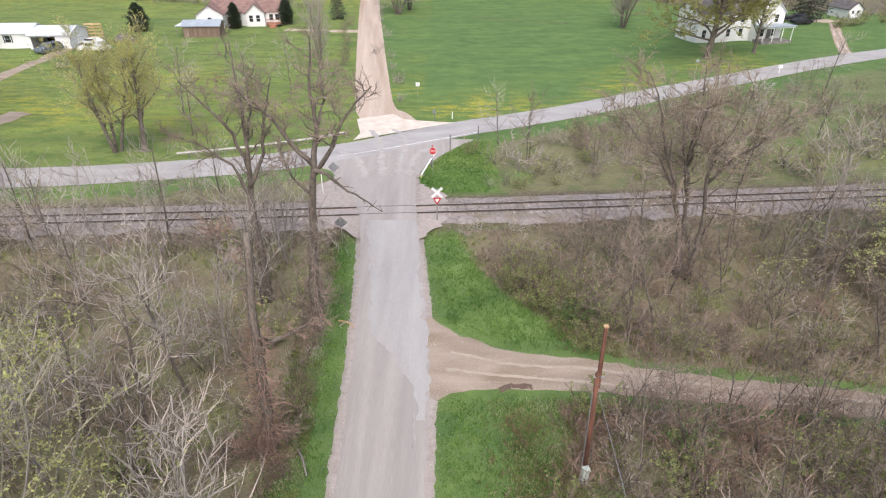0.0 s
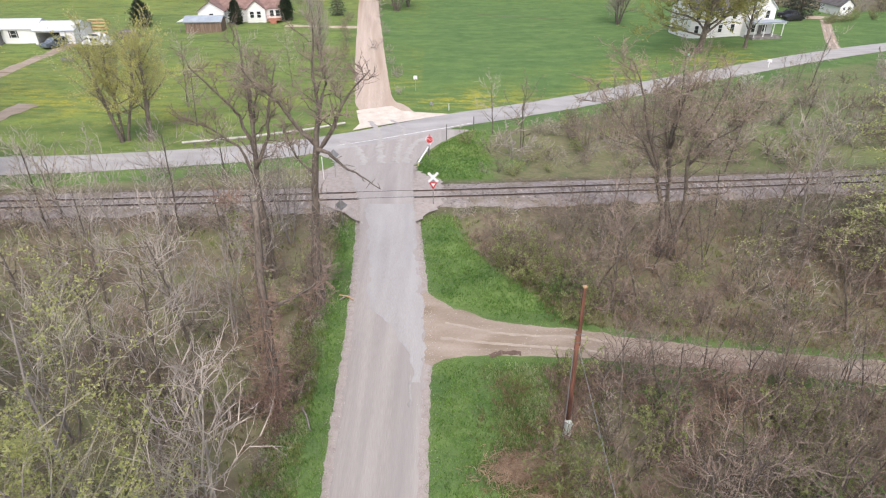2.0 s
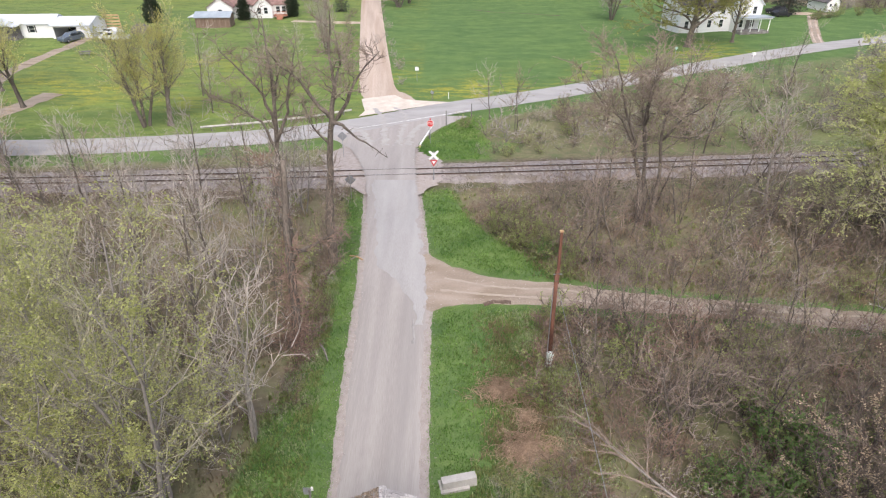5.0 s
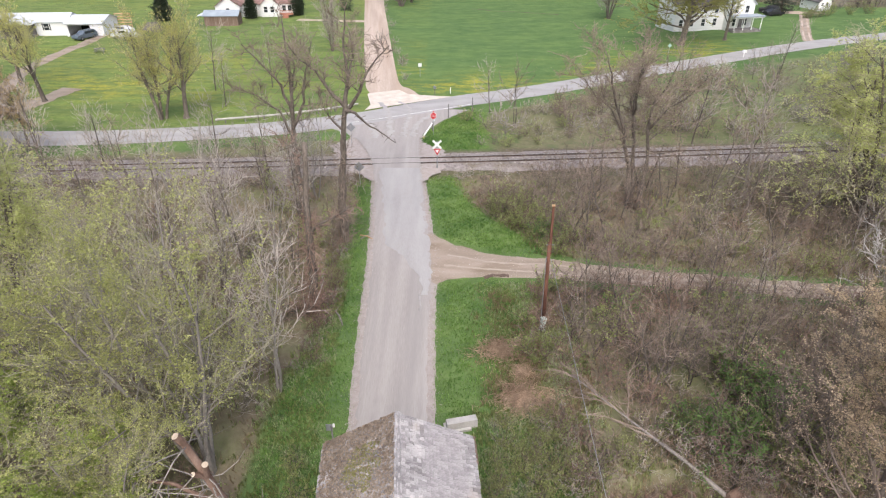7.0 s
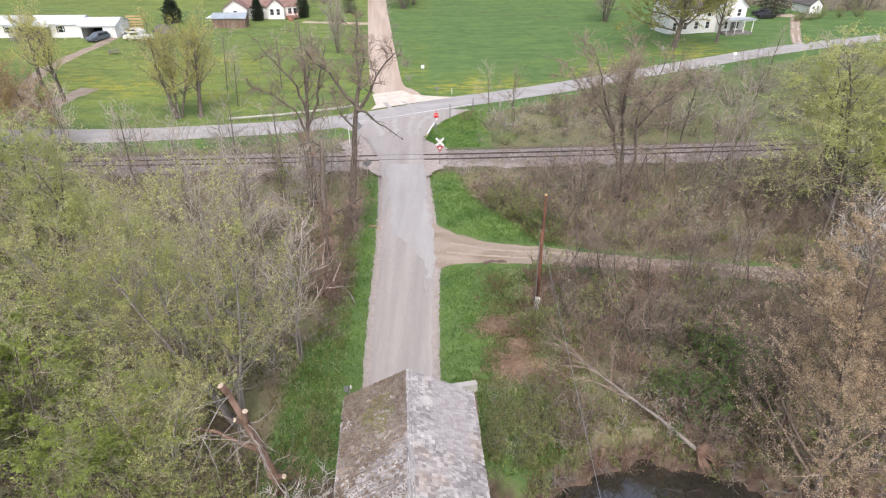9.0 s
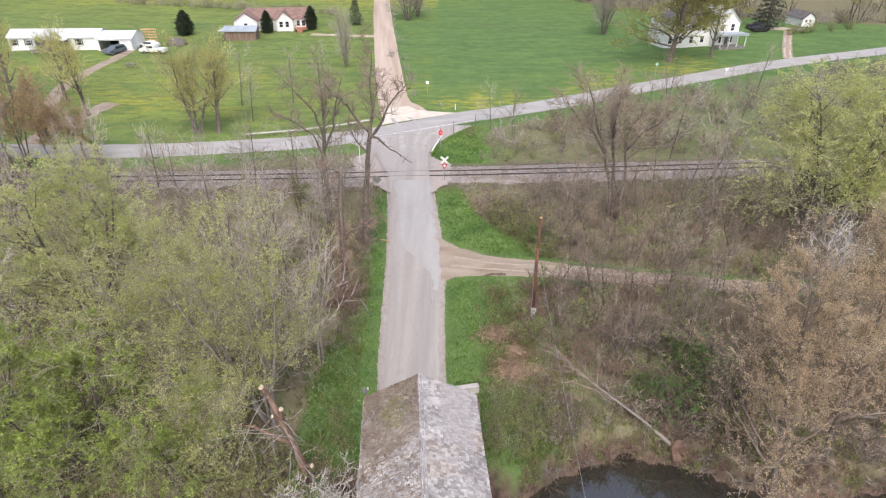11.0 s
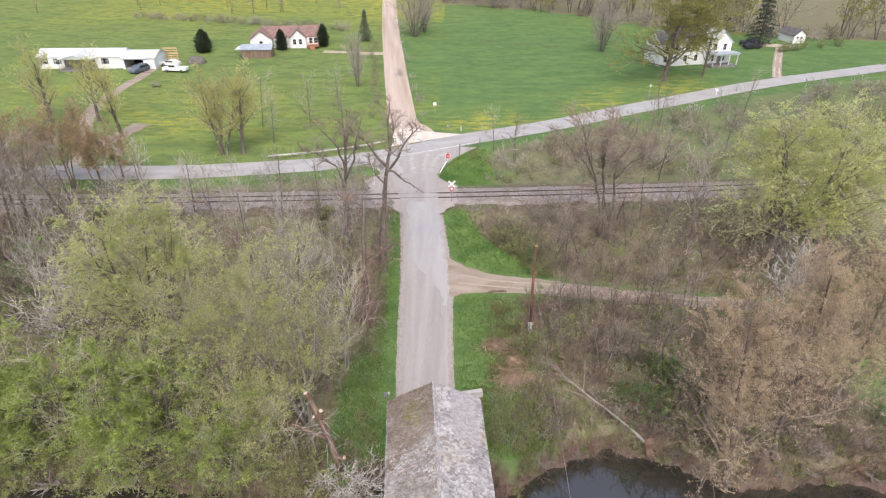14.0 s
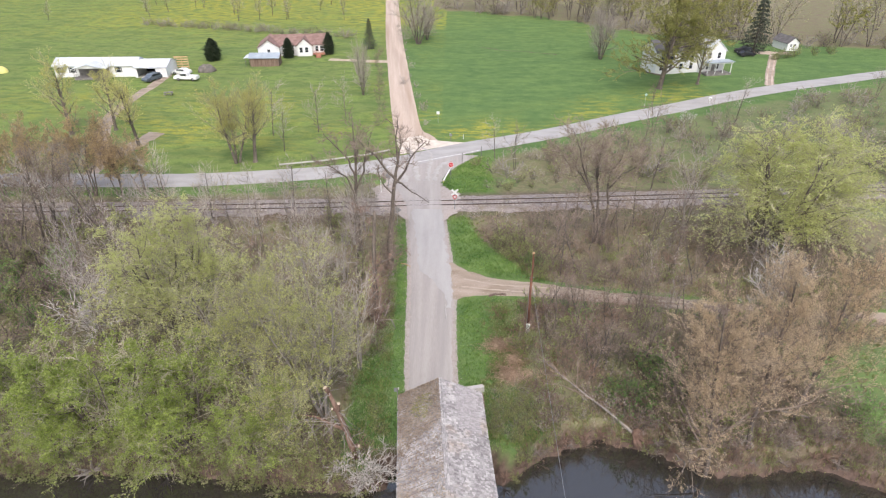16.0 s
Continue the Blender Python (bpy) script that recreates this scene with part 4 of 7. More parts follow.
def guard_beam(name, pts, label):
    """A low roadside beam on short posts."""
    s = thing(name, pose(0, 0, 0), label, "guard rail")
    for (ax, ay), (bx, by) in zip(pts, pts[1:]):
        a, b = Vector((ax, ay, ground_z(ax, ay) + 0.55)), Vector((bx, by, ground_z(bx, by) + 0.55))
        rodpart("beam", a, b, 0.15, CONCRETE, s, sides=4)
        n = max(2, int((b - a).length / 2.2))
        for k in range(n):
            q = a.lerp(b, (k + 0.5) / n)
            rodpart("post", (q.x, q.y, q.z - 0.75), (q.x, q.y, q.z), 0.09, GREY_WOOD, s, sides=6)


guard_beam("guard_rail", [(-29, 62.6), (-22, 64.6), (-15.5, 67.2), (-11.6, 69.6)], "weathered pale guard beam along the road edge")


def build_pole():
    x, y = 6.95, 20.5
    u = thing("utility_pole", pose(x, y, ground_z(x, y), 0, -1.0, 0), "reddish-brown wooden utility pole with a spliced top", "utility pole")
    p = Pile()
    p.tube([(0, 0, -0.4), (0, 0, 3), (0, 0, 6.6)], [0.14, 0.128, 0.115], 12)
    part("pole", p, POLE_WOOD, u, smooth=True)
    boxpart("top_section", (-0.02, -0.08, 5.8, 0.15, 0.08, 9.2), POLE_WOOD, u, "paler split upper section", cut=0.02)
    for z in (6.0, 6.5):
        rodpart("band", (0.02, 0, z), (0.02, 0, z + 0.05), 0.138, RAIL_STEEL, u, sides=12)
    boxpart("top_edge", (-0.03, -0.085, 9.16, 0.16, 0.085, 9.24), RAW_WOOD, u)
    rodpart("conduit", (-0.17, -0.1, 0), (-0.15, -0.1, 5.6), 0.03, GALV, u)
    rodpart("bracket", (-0.2, -0.05, 6.45), (0.3, -0.05, 6.45), 0.03, GALV, u)
    bx = thing("utility_box", pose(x - 0.12, y - 0.45, ground_z(x, y - 0.4), 0, 3, 10), "pale grey-green utility pedestal at the pole's foot", "utility box")
    boxpart("body", (-0.17, -0.15, -0.1, 0.17, 0.15, 0.95), BOX_GREEN, bx, cut=0.02)
    boxpart("lid", (-0.19, -0.17, 0.95, 0.19, 0.17, 1.05), BOX_GREEN, bx, cut=0.03)


build_pole()


def cable(name, a, b, sag, r, label):
    p = Pile()
    a, b = Vector(a), Vector(b)
    pts = [a.lerp(b, k / 40) - Vector((0, 0, 4 * sag * (k / 40) * (1 - k / 40))) for k in range(41)]
    p.tube(pts, [r] * 41, 5)
    tagged(new(name, p.mesh(name, GALV)), label, "cable")


cable("service_cable", (7.0, 20.4, 5.4), (6.0, -42, 2.6), 0.3, 0.013, "thin grey service cable strung from the pole")

# shrubby stuff comes with the plants; buildings first


# ---------------------------------------------------------------- buildings
def window(parent, x, z, w, h, y=0.0, shutters=False, face="front", m=None):
    """A window set 4 mm proud of a wall: frame, pane, sash bar, sill, shutters."""
    base = m or Matrix.Identity(4)
    wn_ = part("window", _boxes([(x - w / 2 - 0.07, y - 0.05, z - 0.07, x - w / 2, y + 0.02, z + h + 0.07), (x + w / 2, y - 0.05, z - 0.07, x + w / 2 + 0.07, y + 0.02, z + h + 0.07), (x - w / 2, y - 0.05, z - 0.07, x + w / 2, y + 0.02, z), (x - w / 2, y - 0.05, z + h, x + w / 2, y + 0.02, z + h + 0.07), (x - w / 2, y - 0.045, z + h / 2 - 0.025, x + w / 2, y - 0.006, z + h / 2 + 0.025)]), SIDING, parent, m=base)
    boxpart("pane", (x - w / 2, y - 0.025, z, x + w / 2, y - 0.008, z + h), GLASS, wn_)
    boxpart("sill", (x - w / 2 - 0.1, y - 0.09, z - 0.12, x + w / 2 + 0.1, y, z - 0.07), SIDING, wn_)
    if shutters:
        for sx in (x - w / 2 - 0.32, x + w / 2 + 0.1):
            boxpart("shutter", (sx, y - 0.04, z - 0.05, sx + 0.22, y - 0.004, z + h + 0.05), SHUTTER, wn_)
    return wn_


def house_shell(h, x0, x1, y0, y1, eave, ridge, wall_mat, roof_mat, along="x", over=0.3, thick=0.12, name="roof"):
    """Four walls with thickness, gables and an overhanging pitched roof."""
    t = 0.15
    part("wall", _boxes([(x0, y0, -0.3, x1, y0 + t, eave)]), wall_mat, h)
    part("wall", _boxes([(x0, y1 - t, -0.3, x1, y1, eave)]), wall_mat, h)
    part("wall", _boxes([(x0, y0 + t, -0.3, x0 + t, y1 - t, eave)]), wall_mat, h)
    part("wall", _boxes([(x1 - t, y0 + t, -0.3, x1, y1 - t, eave)]), wall_mat, h)
    cx, cy = (x0 + x1) / 2, (y0 + y1) / 2
    if along == "x":
        for gx in (x0 + 0.002, x1 - t - 0.002):
            p = Pile()
            tri = [(y0, eave), (y1, eave), (cy, ridge - 0.05)]
            f = [(gx, a, b) for a, b in tri]
            r = [(gx + t, a, b) for a, b in tri]
            p.face(f[::-1]), p.face(r)
            for k in range(3):
                j = (k + 1) % 3
                p.face([f[k], f[j], r[j], r[k]])
            part("gable", p, wall_mat, h)
        rise = (ridge - eave) / (cy - y0)
        sheet = _gable_sheet(cy - y0 + over, eave - over * rise + 0.02, ridge + 0.02, x0 - over, x1 + over, thick)
        m = pose(0, cy, 0, 0, 0, -90)
        return part(name, sheet, roof_mat, h, m=m)
    for gy in (y0 + 0.002, y1 - t - 0.002):
        p = Pile()
        tri = [(x0, eave), (x1, eave), (cx, ridge - 0.05)]
        f = [(a, gy, b) for a, b in tri]
        r = [(a, gy + t, b) for a, b in tri]
        p.face(f), p.face(r[::-1])
        for k in range(3):
            j = (k + 1) % 3
            p.face([f[k], r[k], r[j], f[j]])
        part("gable", p, wall_mat, h)
    rise = (ridge - eave) / (cx - x0)
    sheet = _gable_sheet(cx - x0 + over, eave - over * rise + 0.02, ridge + 0.02, y0 - over, y1 + over, thick)
    return part(name, sheet, roof_mat, h, m=pose(cx, 0, 0))


def build_trailer():
    h = thing("mobile_home", pose(-97.0, 117.9, 0, 0, 0, 3.5), "long white mobile home with a white metal roof and garage", "house")
    house_shell(h, 0, 19.5, 0, 5.8, 2.8, 4.05, SIDING, METAL_ROOF)
    for x in (1.3, 4.3, 15.2):
        window(h, x, 1.05, 1.0, 1.25, 0, True)
    # porch
    porch = part("porch", _boxes([(5.6, -2.6, -0.1, 13.2, -0.05, 0.35)]), GREY_WOOD, h, "grey wooden porch")
    for x in (5.7, 7.6, 9.5, 11.4, 13.1):
        rodpart("post", (x, -2.5, 0.35), (x, -2.5, 2.5), 0.06, GREY_WOOD, porch, sides=4)
    p = Pile()
    for a, c in (((5.75, -2.62, 2.6), (13.05, -2.62, 2.6)),):
        p.face([a, c, (9.4, -2.62, 3.45)])
        p.face([(9.4, -2.54, 3.45), (13.05, -2.54, 2.6), (5.75, -2.54, 2.6)])
    part("porch_gable", p, SIDING, porch, "white porch gable")
    part("porch_roof", _gable_sheet(4.0, 2.55, 3.6, -3.0, 1.6, 0.1), METAL_ROOF, porch, "white gabled porch roof", m=pose(9.4, 0, 0))
    # Added grey sheet over siding and door, its dark colour standing for porch shade.
    boxpart("dark_lining", (5.8, -0.075, 0.36, 13.0, -0.062, 2.5), GREY_WOOD, porch, "grey sheet painting in the shade under the porch roof")
    for k in range(40):
        x = 5.75 + 7.3 * k / 39
        rodpart("baluster", (x, -2.5, 0.35), (x, -2.5, 1.3), 0.035, GREY_WOOD, porch, sides=4)
    boxpart("door", (8.3, -0.06, 0.35, 9.2, -0.005, 2.35), SHUTTER, h, "dark entrance door")
    boxpart("porch_wall", (6.35, -0.05, 0.35, 8.2, -0.006, 2.45), GREY_WOOD, h)
    garage = part("garage", _boxes([(19.5, -1.2, -0.3, 20.0, -1.05, 2.6), (24.4, -1.2, -0.3, 27.0, -1.05, 2.6), (20.0, -1.2, 2.15, 24.4, -1.05, 2.6), (26.85, -1.05, -0.3, 27.0, 6.4, 2.6), (19.5, 6.25, -0.3, 27.0, 6.4, 2.6), (19.51, -1.05, -0.3, 19.6, 0.0, 2.6)]), SIDING, h)
    boxpart("garage_floor", (19.6, -1.0, -0.1, 26.8, 6.2, 0.06), CONCRETE, garage)
    # Added black sheet before the rear wall: indoor shade put in as colour.
    boxpart("back_lining", (19.7, 5.0, 0.07, 26.7, 5.1, 2.4), SHADOW_BLACK, garage, "black sheet standing in for the garage's inner shade")
    p = Pile()
    tri = [(-1.2, 2.6), (6.4, 2.6), (2.6, 3.6)]
    for gx in (26.85,):
        f = [(gx, a, b) for a, b in tri]
        r = [(gx + 0.15, a, b) for a, b in tri]
        p.face(f[::-1]), p.face(r)
    part("garage_gable", p, SIDING, garage)
    part("garage_roof", _gable_sheet(4.1, 2.52, 3.65, 19.3, 27.3, 0.1), METAL_ROOF, garage, m=pose(0, 2.6, 0, 0, 0, -90))
    rodpart("flue", (3, 2.8, 3.5), (3, 2.8, 4.3), 0.12, GALV, h)
    # raw wood lean-to behind the garage
    lt = thing("lumber_rack", pose(-70.8, 126.0, 0, 0, 0, 4.5), "raw orange lumber lean-to behind the garage", "lean-to")
    for x in (0, 1.6, 3.2):
        rodpart("post", (x, 0, -0.2), (x, 0, 3.1), 0.08, RAW_WOOD, lt, sides=4)
    for z in (0.6, 1.2, 1.8, 2.4, 3.0):
        boxpart("board", (-0.1, -0.12, z, 3.3, -0.06, z + 0.3), RAW_WOOD, lt)


build_trailer()


def build_red_house():
    h = thing("ranch_house", pose(-51.0, 141.2, 0, 0, 0, 9), "white ranch house with a red-brown shingle roof", "house")
    house_shell(h, 0, 15.5, 0, 8, 2.9, 4.9, SIDING, RED_ROOF)
    house_shell(h, 7.6, 11.6, -1.3, 3.9, 2.9, 4.7, SIDING, RED_ROOF, along="y", name="gable_roof")
    house_shell(h, -2.6, 3.0, -2.6, 6, 2.9, 4.8, SIDING, RED_ROOF, along="y", name="wing_roof")
    for x, y in ((8.7, -1.3), (10.2, -1.3), (12.9, 0), (14.2, 0), (5.2, 0), (0.2, -2.6)):
        window(h, x, 1.0, 0.8, 1.3, y)
    d = part("deck", _boxes([(11.9, -2.6, 0.5, 15.0, -0.1, 0.62)]), DECK_WOOD, h, "red-brown wooden deck")
    for k in range(14):
        x = 11.95 + 3.0 * k / 13
        rodpart("baluster", (x, -2.55, 0.62), (x, -2.55, 1.5), 0.025, DECK_WOOD, d, sides=4)
    boxpart("rail", (11.9, -2.6, 1.5, 15.0, -2.5, 1.58), DECK_WOOD, d)
    for k in range(3):
        boxpart("step", (12.6, -3.5 + 0.3 * k, -0.1, 14.0, -3.2 + 0.3 * k, 0.17 + 0.17 * k), DECK_WOOD, d)


build_red_house()


def build_shed():
    h = thing("board_shed", pose(-53.0, 129.6, 0, 0, 0, 4), "brown board shed with a blue-grey metal roof", "shed")
    house_shell(h, 0, 7.3, 0, 4.2, 2.2, 3.0, BARN_WOOD, GREY_ROOF)
    for k in range(26):
        boxpart("board", (0.02 + k * 0.28, -0.03, -0.1, 0.02 + k * 0.28 + 0.25, -0.003, 2.15), BARN_WOOD, h)
    p = Pile()
    p.box(-1.3, 0, 2.15, 0.1, 4.2, 2.25)
    part("side_roof", p, METAL_ROOF, h, "pale side canopy", m=pose(0, 0, 0.0, 0, -6, 0))
    for y in (0.15, 4.0):
        rodpart("post", (-1.15, y, -0.1), (-1.15, y, 2.03), 0.06, GREY_WOOD, h, sides=4)


build_shed()


def build_white_house():
    h = thing("farmhouse", pose(49.4, 123.6, 0, 0, 0, 14), "two-storey white clapboard farmhouse with a porch", "house")
    house_shell(h, 0, 13, 0, 7, 5.4, 7.6, SIDING, DARK_ROOF)
    house_shell(h, 12, 18, -1.5, 6.5, 5.4, 8.2, SIDING, METAL_ROOF, along="y", name="front_roof")
    for x, y in ((1.6, 0), (4.2, 0), (7.0, 0), (9.8, 0), (13.6, -1.5), (16.2, -1.5)):
        for z in (0.9, 3.5):
            window(h, x, z, 0.85, 1.4, y)
    for y in (0.5, 3.5):
        window(h, y, 3.5, 0.85, 1.4, 0, m=pose(18.0, 0, 0, 0, 0, 90))
    porch = part("porch", _boxes([(11.8, -4.2, -0.1, 18.6, -1.5, 0.4)]), GREY_WOOD, h, "grey porch floor")
    for x in (11.95, 14.1, 16.2, 18.4):
        rodpart("column", (x, -4.05, 0.4), (x, -4.05, 2.8), 0.1, SIDING, porch, sides=8)
    boxpart("fascia", (11.7, -4.3, 2.8, 18.7, -1.52, 3.05), SIDING, porch)
    p = Pile()
    p.box(11.5, -4.5, 3.06, 18.9, -1.5, 3.2)
    part("porch_roof", p, GREY_ROOF, porch)
    boxpart("door", (14.7, -1.56, 0.4, 15.6, -1.504, 2.5), GREY_WOOD, h, "dark front door")
    p = Pile()
    p.box(5.8, 3.2, 7.0, 6.6, 3.9, 8.5)
    part("chimney", p, RED_ROOF, h, "red brick chimney")


build_white_house()


def build_small_garage():
    h = thing("small_garage", pose(94.8, 150.6, 0, 0, 0, 12), "small white gabled garage with a dark roof", "garage")
    house_shell(h, 0, 3.6, 0, 6.5, 2.3, 3.7, SIDING, DARK_ROOF, along="y")
    for x in (1.0, 2.3):
        window(h, x, 1.2, 0.6, 0.6, 0)
    boxpart("door", (0.5, -0.05, 0, 3.1, -0.004, 1.0), SIDING, h)


build_small_garage()


# ---------------------------------------------------------------- vehicles and yard things
def vehicle(name, m, prof, width, paintwork, glass_span, wheels, label, bed=None):
    """A car from its side profile (x along, z up): body, windows, wheels."""
    c = thing(name, m, label, "vehicle")
    p = Pile()
    n = len(prof)
    def inset(z):
        return 0.12 if z > 0.95 else 0.0
    a = [(x, -width / 2 + inset(z) * (z - 0.95) * 1.4, z) for x, z in prof]
    b = [(x, width / 2 - inset(z) * (z - 0.95) * 1.4, z) for x, z in prof]
    p.face(a)
    p.face(b[::-1])
    for k in range(n):
        j = (k + 1) % n
        p.face([a[k], b[k], b[j], a[j]])
    body = part("body", p, paintwork, c)
    for x0, x1, z0, z1 in glass_span:
        for sy in (-1, 1):
            y = sy * (width / 2 - 0.02)
            boxpart("side_window", (x0, y - 0.04, z0, x1, y + 0.025, z1), GLASS, body)
    for x in wheels:
        for sy in (-1, 1):
            t = Pile()
            t.tube([(x, sy * width / 2 - 0.11, 0.34), (x, sy * width / 2 + 0.11 - 0.09, 0.34)], [0.34, 0.34], 14)
            w = part("wheel", t, TYRE, c)
            r = Pile()
            r.tube([(x, sy * (width / 2 + 0.0), 0.34), (x, sy * (width / 2 + 0.03), 0.34)], [0.19, 0.17], 10)
            part("rim", r, RIM, w)
    return c


SUV = [(0, 0.35), (4.7, 0.35), (4.75, 0.7), (4.6, 0.98), (3.5, 1.08), (2.75, 1.65), (0.5, 1.7), (0.05, 1.1), (-0.02, 0.6)]
SEDAN = [(0, 0.3), (4.6, 0.3), (4.65, 0.6), (4.4, 0.82), (3.4, 0.92), (2.6, 1.38), (1.3, 1.4), (0.5, 0.98), (0.0, 0.9)]
PICKUP = [(0, 0.4), (5.6, 0.4), (5.65, 0.75), (5.5, 1.05), (4.3, 1.12), (3.7, 1.72), (2.3, 1.75), (2.15, 1.1), (0.0, 1.08)]
vehicle("parked_suv", pose(-71.6, 117.6, 0, 0, 0, -112), SUV, 1.85, CAR_BLUE, [(0.6, 1.6, 1.12, 1.55), (1.7, 2.85, 1.12, 1.55)], (0.85, 3.8), "slate-blue estate car parked before the open garage")
vehicle("pickup_truck", pose(-61.6, 115.9, 0, 0, 0, 176), PICKUP, 1.9, CAR_WHITE, [(2.45, 3.85, 1.18, 1.62)], (1.0, 4.5), "white pickup truck parked on the lawn")
vehicle("parked_car", pose(-65.5, 121.3, 0, 0, 0, 170), SEDAN, 1.8, CAR_WHITE, [(1.2, 3.1, 0.98, 1.3)], (0.85, 3.7), "white car parked beside the garage wall")
vehicle("parked_car", pose(78.5, 144.0, 0, 0, 0, 10), SEDAN, 1.8, CAR_DARK, [(1.2, 3.1, 0.98, 1.3)], (0.85, 3.7), "dark car parked by the farmhouse drive")
vehicle("parked_suv", pose(83.5, 147.2, 0, 0, 0, 160), SUV, 1.85, CAR_DARK, [(0.6, 1.6, 1.12, 1.55), (1.7, 2.85, 1.12, 1.55)], (0.85, 3.8), "dark estate car parked below the spruce")


def tarp_heap(x, y, rx, ry, h, label):
    p = Pile()
    n, k = 18, 7
    rng = random.Random(int(x * 7))
    for j in range(k + 1):
        t = j / k
        for i in range(n):
            a = 2 * math.pi * i / n
            r = math.cos(t * math.pi / 2) ** 0.6 * (1 + 0.12 * math.sin(5 * a + t * 4) + rng.uniform(-0.05, 0.05))
            p.v.append((rx * r * math.cos(a), ry * r * math.sin(a), h * math.sin(t * math.pi / 2) * (1 + 0.08 * math.sin(3 * a))))
    for j in range(k):
        for i in range(n):
            i2 = (i + 1) % n
            p.f.append((j * n + i, j * n + i2, (j + 1) * n + i2, (j + 1) * n + i))
            p.slot.append(0)
    ob = new("tarpaulin", p.mesh("tarpaulin", TARP, smooth=True))
    ob.matrix_basis = pose(x, y, ground_z(x, y) - 0.05)
    tagged(ob, label, "tarpaulin")


tarp_heap(-62.6, 124.6, 2.2, 1.6, 1.7, "grey tarpaulin thrown over a heap beside the garage")


def picnic_table(x, y, turn):
    t = thing("picnic_table", pose(x, y, ground_z(x, y) + 0.02, 0, 0, turn), "weathered grey wooden picnic table on the lawn", "picnic table")
    for k in range(5):
        boxpart("plank", (-0.95, -0.38 + k * 0.16, 0.72, 0.95, -0.38 + k * 0.16 + 0.14, 0.77), GREY_WOOD, t)
    for sy in (-0.75, 0.6):
        boxpart("bench", (-0.95, sy, 0.42, 0.95, sy + 0.25, 0.47), GREY_WOOD, t)
    for x0 in (-0.7, 0.7):
        for sy in (-1, 1):
            rodpart("leg", (x0, sy * 0.7, 0), (x0, sy * 0.2, 0.72), 0.05, GREY_WOOD, t, sides=4)
        boxpart("crossbar", (x0 - 0.03, -0.75, 0.36, x0 + 0.03, 0.8, 0.42), GREY_WOOD, t)


picnic_table(-63.7, 103.4, 15)


def dome_tent(x, y):
    t = thing("dome_tent", pose(x, y, ground_z(x, y)), "small pale yellow dome tent on the meadow", "tent")
    p = Pile()
    for j in range(7):
        a = j / 6 * math.pi / 2
        for i in range(16):
            b = 2 * math.pi * i / 16
            p.v.append((1.7 * math.cos(a) ** 0.8 * math.cos(b), 1.5 * math.cos(a) ** 0.8 * math.sin(b), 1.5 * math.sin(a)))
    for j in range(6):
        for i in range(16):
            k = (i + 1) % 16
            p.f.append((j * 16 + i, j * 16 + k, j * 16 + 16 + k, j * 16 + 16 + i))
            p.slot.append(0)
    part("canopy", p, YELLOW_TENT, t, smooth=True)
    for b in (0.5, 2.1, 3.7, 5.2):
        q = Pile()
        q.tube([(1.72 * math.cos(j / 8 * 1.5) ** 0.8 * math.cos(b), 1.52 * math.cos(j / 8 * 1.5) ** 0.8 * math.sin(b), 1.52 * math.sin(j / 8 * 1.5)) for j in range(9)], [0.02] * 9, 4)
        part("pole_sleeve", q, GREY_WOOD, t)


dome_tent(-113.5, 122.5)

# drives and bare patches
ribbon("trailer_drive", [(-58.5, 58.5), (-59.5, 66), (-64, 74), (-69.0, 87), (-70.5, 98), (-70.5, 112), (-71.0, 121)], 2.5, 0.06, DIRT, "tan gravel drive curving up to the mobile home", ragged=0.16)
ribbon("bare_patch", [(-58.5, 66), (-57.6, 72), (-56, 79)], 3.4, 0.075, DIRT, "worn bare patch beside the drive", ragged=0.35)
ribbon("house_drive", [(-17.5, 135.3), (-26, 136.5), (-34, 138)], 2.6, 0.06, GRAVEL, "pale gravel drive up to the ranch house", ragged=0.16)
ribbon("farm_drive", [(73.5, 113.8), (77.9, 123.4), (83.2, 134.2), (88.8, 145.5)], 2.1, 0.05, DIRT, "worn gravel farm drive up to the yard", ragged=0.12)
for _o in (-0.6, 0.6):
    ribbon("wheel_rut", [(73.5 + _o, 113.8), (77.9 + _o, 123.4), (83.2 + _o, 134.2), (88.8 + _o, 145.5)], 0.42, 0.075, GRAVEL, "pale gravel wheel rut of the farm drive", ragged=0.05, across=3)
ribbon("field_ditch", [(4.9,155.1),(12.1,150.8),(20.0,148.0),(28.3,144.7)], 0.35, 0.05, MUD, "thin dark ditch line across the meadow", across=3, ragged=0.2)
ribbon("farm_yard", [(80, 148.5), (87, 148.3), (95, 147.5)], 3.6, 0.06, GRAVEL, "pale gravel farm yard", ragged=0.25)


